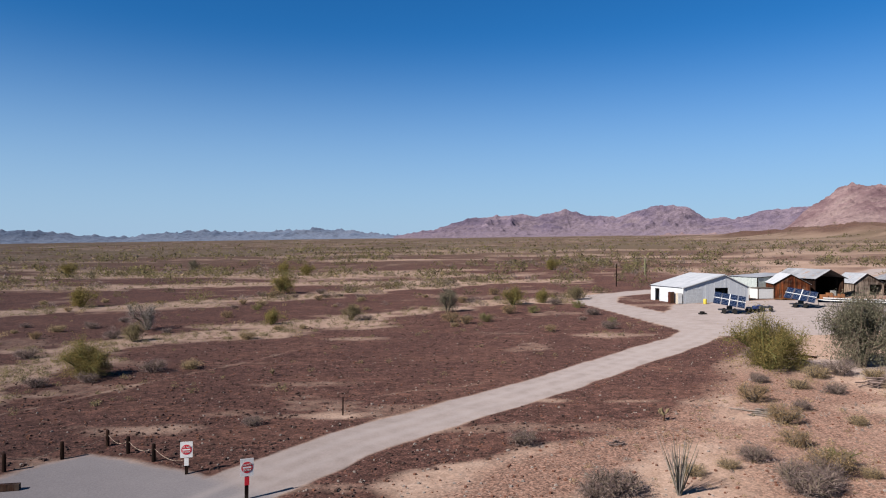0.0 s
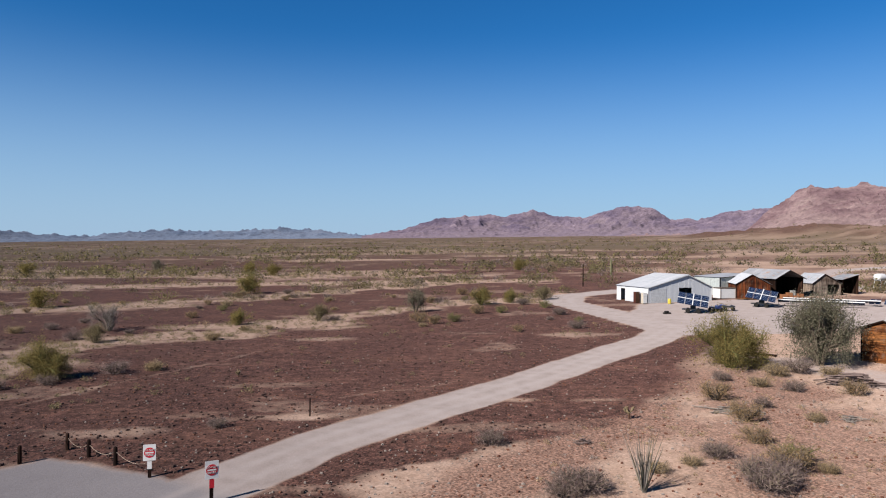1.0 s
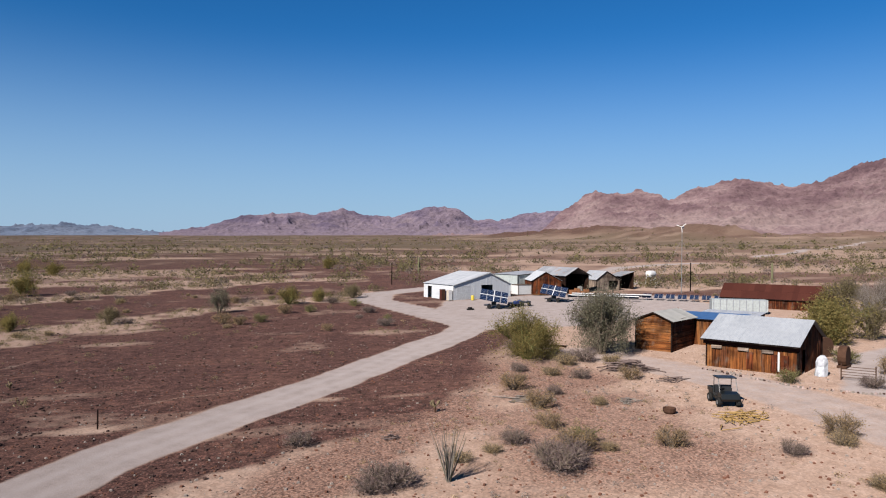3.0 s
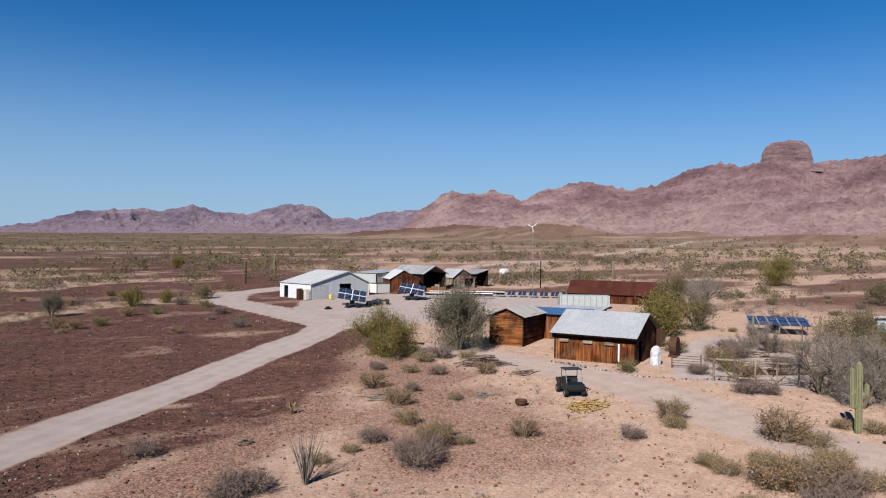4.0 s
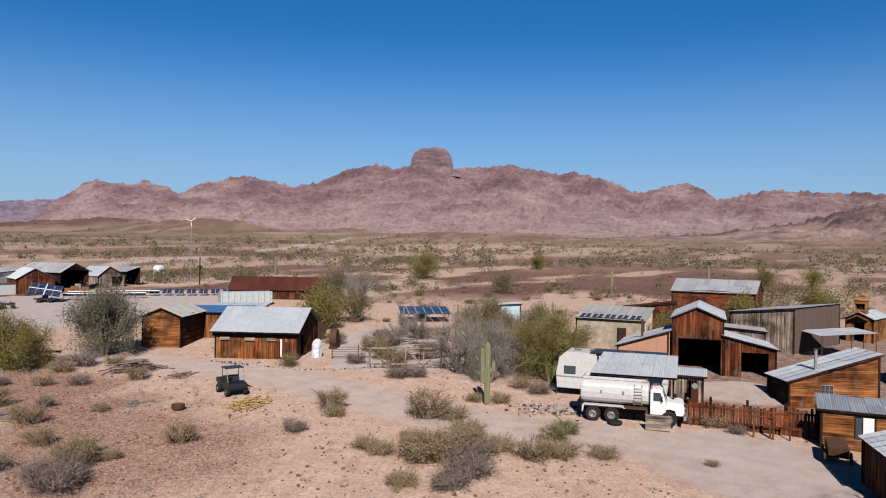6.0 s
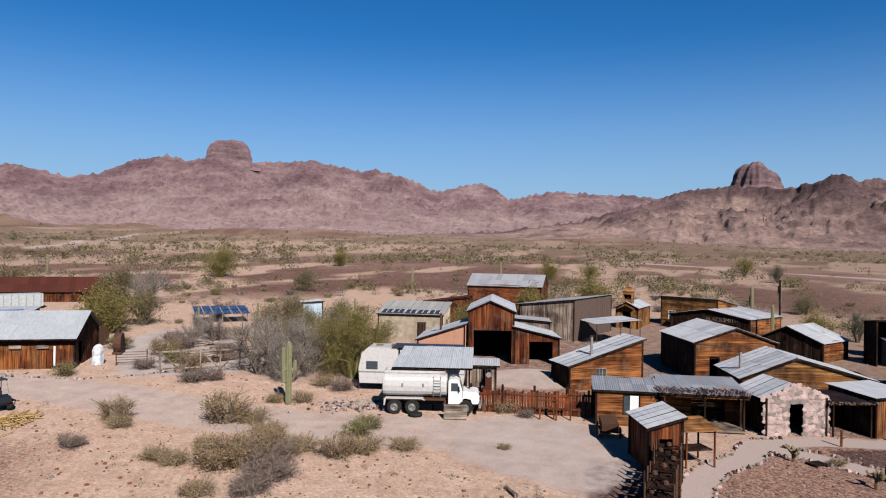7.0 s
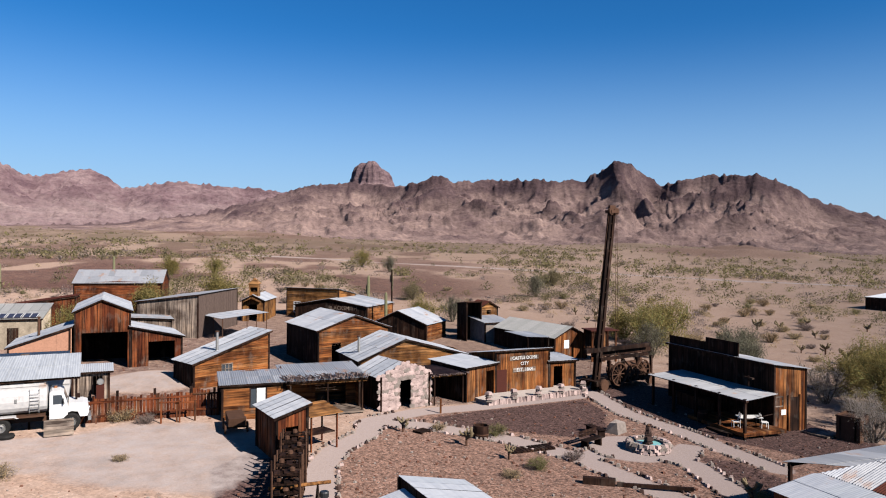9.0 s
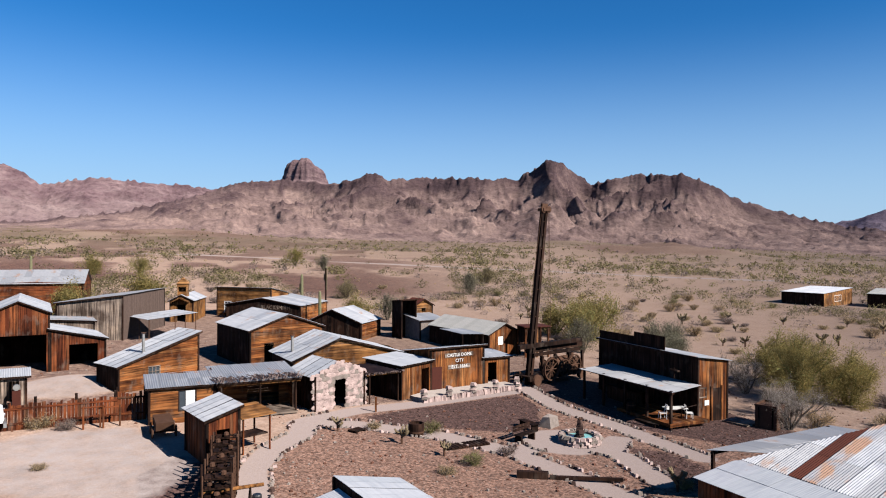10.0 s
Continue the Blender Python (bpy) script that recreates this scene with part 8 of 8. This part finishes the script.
ob = thing("fountain", 38.7, -20.6, 0, "round stone fountain with turquoise water and a rock column", "fountain")
part("basin", Shape().turned([(1.05, -0.1), (1.05, 0.42), (0.9, 0.42), (0.9, 0.1), (0.02, 0.1)], 28, None, False), mortar, ob)
part("water", Shape().turned([(0.9, 0.3), (0.02, 0.31)], 28, None, False), water[0], ob)
r_ = random.Random(18)
for j in range(3):
    for i in range(22):
        a = 2 * math.pi * (i + 0.5 * j) / 22
        part("stone", Shape().stone(1.12 * math.cos(a), 1.12 * math.sin(a), 0.08 + 0.17 * j, 0.42, 0.36, 0.21, r_), stone_pink if r_.random() < 0.6 else stone_grey, ob)
for j in range(7):
    part("column_stone", Shape().stone(r_.uniform(-0.04, 0.04), r_.uniform(-0.04, 0.04), 0.35 + 0.15 * j, 0.62 - 0.05 * j, 0.6 - 0.05 * j, 0.22, r_), dark_stone, ob)
part("spout", Shape().turned([(0.06, 1.3), (0.13, 1.4), (0.06, 1.46), (0.02, 1.5)], 10), iron, ob)
ob = thing("boulder", 42.3, -20.3, 20, "large pale grey boulder at the plaza", "boulder")
part("rock", Shape().stone(0, 0, 0.25, 1.5, 1.1, 0.95, random.Random(77)), stone_grey, ob)
for x, y, turn, label in ((39.6, -17.4, -60, "dark slatted wooden bench beside the plaza"), (42.0, -18.7, 10, "low plank bench on the dark gravel")):
    ob = thing("bench", x, y, turn, label, "bench", "garden benches")
    for i in range(3):
        part("slat", Shape().box(-0.85, -0.27 + 0.19 * i, 0.42, 0.85, -0.1 + 0.19 * i, 0.47), dark_and_shade_wood, ob)
    for sx in (-0.65, 0.65):
        part("leg", Shape().box(sx - 0.06, -0.24, -0.05, sx + 0.06, 0.24, 0.42), dark_and_shade_wood, ob)
    if turn < 0:
        for i in range(2):
            part("back_slat", Shape().box(-0.85, 0.28, 0.6 + 0.2 * i, 0.85, 0.32, 0.75 + 0.2 * i), dark_and_shade_wood, ob)
ob = thing("wooden_tub", 42.1, -11.2, 0, "dark iron-bound wooden tub", "tub")
part("body", Shape().turned([(0.45, -0.05), (0.5, 0.3), (0.48, 0.75), (0.42, 0.75), (0.42, 0.6)], 18), dark_and_shade_wood, ob)
part("hoop", Shape().turned([(0.5, 0.2), (0.515, 0.2), (0.515, 0.28), (0.5, 0.28), (0.5, 0.2)], 18, None, False), iron, ob)
for x, y, turn, n in ((39.4, -13.4, -78, 12), (44.3, -7.2, 35, 3)):
    ob = thing("plank_walk", x, y, turn, "short dark plank walk with open gaps", "boards", "plank walks")
    for i in range(n):
        part("plank", Shape().box(-1.3 + 0.24 * i, -0.45, 0.05, -1.12 + 0.24 * i, 0.45, 0.12), dark_and_shade_wood, ob)
    part("bearer", Shape().box(-1.4, -0.4, -0.05, -1.3 + 0.24 * n, -0.3, 0.05).box(-1.4, 0.3, -0.05, -1.3 + 0.24 * n, 0.4, 0.05), dark_and_shade_wood, ob)
ob = thing("beam_edging", 33.4, -15.2, -112, "dark timber beam along the path", "beam")
part("beam", Shape().box(-0.9, -0.16, 0, 0.7, 0.16, 0.35), dark_and_shade_wood, ob)
part("beam", Shape().box(0.8, -0.1, 0, 4.5, 0.1, 0.16), dark_and_shade_wood, ob)
ob = thing("guide_post", 48.1, -9.9, 0, "short wooden post with a small board", "post")
part("shaft", Shape().box(-0.06, -0.06, -0.1, 0.06, 0.06, 1.0), wood_v, ob)


ob = thing("fallen_log", 33.15, 7.11, 35, "short weathered log lying on the lot", "log")
part("trunk", Shape().bar((-0.6, 0, 0.1), (0.55, 0.05, 0.12), 0.12, 0.09, 8), grey_v, ob)


# edging stones of the paths
def edging(line, half, seed, label, gap=0.0):
    rr_ = random.Random(seed)
    ob = thing("path_edging", line[0][0], line[0][1], 0, label, "stones", "path edgings")
    base = ob.matrix_world.translation
    for (ax, ay), (bx, by) in zip(line, line[1:]):
        L = math.hypot(bx - ax, by - ay)
        nx, ny = -(by - ay) / L, (bx - ax) / L
        d = 0.0
        while d < L:
            w = rr_.uniform(0.11, 0.25)
            for side in (-1, 1) if half else (0,):
                if rr_.random() < 0.12:
                    continue
                x, y = ax + (bx - ax) * d / L + nx * side * half + rr_.gauss(0, 0.05), ay + (by - ay) * d / L + ny * side * half + rr_.gauss(0, 0.05)
                if half and any(float(near_line(np.array(x), np.array(y), o)) < 0.72 for o in PATHS) or float(np.hypot(x - 39.0, y + 19.6)) < 2.3:
                    continue
                z = float(ground_z(np.array(x), np.array(y))) - base.z
                part("stone", Shape().stone(x - base.x, y - base.y, z + 0.06, w * 1.1, w, w * rr_.uniform(0.6, 1.0), rr_), (stone_grey, stone_pink, dark_stone)[rr_.choice((0, 0, 1, 2))], ob)
            d += w * 1.15 + rr_.uniform(0, 0.12)


for i, q in enumerate(PATHS):
    edging(q, 0.92, 30 + i, "row of small stones along a garden path")
edging([(39.0 + 2.6 * math.cos(a), -19.6 + 2.6 * math.sin(a)) for a in (1.0, 1.5, 2.0, 2.5)], 0, 41, "curved row of stones round the plaza")
edging([(44.6, 49.8), (42.4, 54.0), (44.5, 44.6), (47.6, 41.5), (51.0, 39.6)], 0, 42, "pale stones along the track's edge")

# ---------- roofs close to the camera ----------
hall = thing("corrugated_hall", 25.25, -21.16, -166.6, "low hall with a large hipped roof of patched corrugated metal", "hall")
HIP, PITCH = 1.826, 0.3
tilt_x, tilt_y = gz(-0.973, -0.232), gz(0.232, -0.973)
deck = lambda u, v: 3.1 + tilt_x * u + tilt_y * v + PITCH * max(v, 0) + 0.12 * min(v, 0)


def hip_sheet(u0, u1, v0, v1, material, lift, wave=0.018):
    """One corrugated sheet on the hall's roof, cut off where it meets the hip."""
    s, n = Shape(), max(6, round((u1 - u0) / 0.055))
    for layer in (0, -0.012):
        for end in (0, 1):
            for k in range(n + 1):
                u = u0 + (u1 - u0) * k / n
                v = min(v1 if end else v0, max(HIP * u, v0))
                s.v.append((u, v, deck(u, v) + lift + layer + wave * (1 if k % 2 else -1)))
    w = n + 1
    for k in range(n):
        s.f += [(k, k + 1, w + k + 1, w + k), (2 * w + k, 3 * w + k, 3 * w + k + 1, 2 * w + k + 1), (k, 2 * w + k, 2 * w + k + 1, k + 1), (w + k, w + k + 1, 3 * w + k + 1, 3 * w + k)]
    part("roof_sheet", s, material, hall)


r_ = random.Random(44)
u = -0.02
for i in range(14):
    w = 0.55 if i == 3 else r_.uniform(0.62, 0.8)
    u1 = 2.15 if i == 2 else u + w
    cut = r_.uniform(2.0, 3.0)
    for v0, v1 in ((0.0, cut), (cut - 0.08, 2 * cut), (2 * cut - 0.08, 6.2)):
        if HIP * u1 > v0 + 0.15:
            rusty_one = i == 3 or (i == 4 and 0.5 < v0 < 3)
            hip_sheet(u, u1 + 0.03, v0, v1, rust_sheet if i == 3 else rust_patch if i == 4 or (i > 6 and r_.random() < 0.25) else zinc_old if r_.random() < 0.6 else zinc, r_.uniform(0, 0.012) + 0.014 * (v0 > 0), 0.016)
    u = u1
u = -0.17
for i in range(7):
    u1 = u + r_.uniform(1.1, 1.5)
    for v0, v1 in ((-2.85, -1.35), (-1.42, 0.0)):
        hip_sheet(u, u1 + 0.03, v0, v1, pale_sheet if r_.random() < 0.7 else zinc, -0.035 + r_.uniform(0, 0.012) + 0.014 * (v0 > -2), 0.004)
    u = u1
s = Shape()
boards(s, 0.0, 8.6, lambda q: deck(q, -2.7) - 0.06, [], True, lambda q, o, z: (q, -2.7 - o, z), 0.25)
tagged(part("front_wall", s, red_v, hall), kind="stuff")
s = Shape()
boards(s, -2.7, 0.0, lambda q: deck(0, q) - 0.06, [], True, lambda q, o, z: (0.02 - o, q, z), 0.25)
tagged(part("end_wall", s, red_v, hall), kind="stuff")
s = Shape()
boards(s, 0.0, 3.4, lambda q: deck(q, HIP * q) - 0.07, [], True, lambda q, o, z: (q + 0.05, HIP * q - o, z), 0.25)
tagged(part("far_wall", s, dark_and_shade_wood, hall), kind="stuff")
ob = thing("hall_porch", 27.65, -21.4, -76.4, "grey flat metal porch roof on the far side of the hall", "porch")
sheets(ob, (-0.3, 0.0, 2.8), (9.6, 0.0, 2.72), (9.6, -4.0, 2.95), (2.2, -2.3, 2.88), zinc_old, 1.6, 0.006)
for x in (0.1, 4.8, 9.2):
    part("post", Shape().box(x - 0.07, -0.2, -0.3, x + 0.07, -0.06, 2.76), dark_and_shade_wood, ob)
part("beam", Shape().box(0, -0.2, 2.6, 9.4, -0.06, 2.7), dark_and_shade_wood, ob)
building("white_roof_shed", "shed with a bright white metal roof", (22.0, -5.35), -76, 2.83, 5.5, "sx", 3.0, 2.45, 0.5, dark_and_shade_wood, white_sheet, category="shed", over=0.05, wave=0.004)
building("white_roof_annex", "lower annex with a bright white metal roof", (21.55, -3.5), -76, 1.8, 4.9, "sx", 2.25, 2.65, 0.5, dark_and_shade_wood, white_sheet, category="shed", over=0.05, wave=0.004)
building("second_far_house", "second dark house far out on the plain", (113.0, -125.5), -150, 8.0, 8.0, "sy", 2.9, 3.6, 0.5, dark_and_shade_wood, tan_sheet, category="house")
far = bpy.data.objects["far_house"]
window(far, lambda u, o, z: (8.5 + o, u, z), 5.0, 8.0, 0.8, 2.0, white_paint, (2, 1))

# ---------- loose stones ----------
def stones_field(name, label, bearings, near, far_, number, material, seed, size=(0.05, 0.22), where=None):
    rr_ = random.Random(seed)
    rs_ = np.random.RandomState(seed)
    b_ = rs_.uniform(*bearings, number)
    d_ = near * (far_ / near) ** rs_.rand(number)
    X, Y = d_ * np.sin(np.radians(b_)), d_ * np.cos(np.radians(b_))
    road_, trail_, pave_, cob_shade_, *_ = ground_masks(X, Y)
    keep = (road_ < 0.12) & (trail_ < 0.12)
    if where == "pave":
        keep &= pave_ > 0.4
    if where == "cobble_and_shade":
        keep &= cob_shade_ > 0.35
    Z = ground_z(X, Y)
    s = Shape()
    for x, y, z in zip(X[keep], Y[keep], Z[keep]):
        q = size[0] + (size[1] - size[0]) * rr_.random() ** 3
        s.stone(x, y, z + 0.2 * q, q * 1.4, q * 1.1, q * 0.8, rr_)
    return tagged(new(name, s.mesh(name, material)), label, "stones", kind="stuff")


stones_field("dark_pebbles", "dark varnished pebbles over the desert pavement", (-36, 40), 30, 115, 12000, dark_stone, 1, (0.05, 0.20), "pave")
stones_field("red_pebbles", "reddish stones scattered over the sandy ground", (-36, 140), 29, 80, 7000, plain("red_pebble", (0.16, 0.075, 0.05), 0.9, vary=0.4), 2, (0.04, 0.17))
stones_field("pale_pebbles", "pale stones scattered over the ground", (-36, 140), 29, 110, 6500, stone_grey, 3, (0.04, 0.15))
stones_field("garden_pebbles", "dark gravel stones of the garden beds", (88, 132), 30, 56, 9000, dark_stone, 4, (0.03, 0.11), "cobble_and_shade")
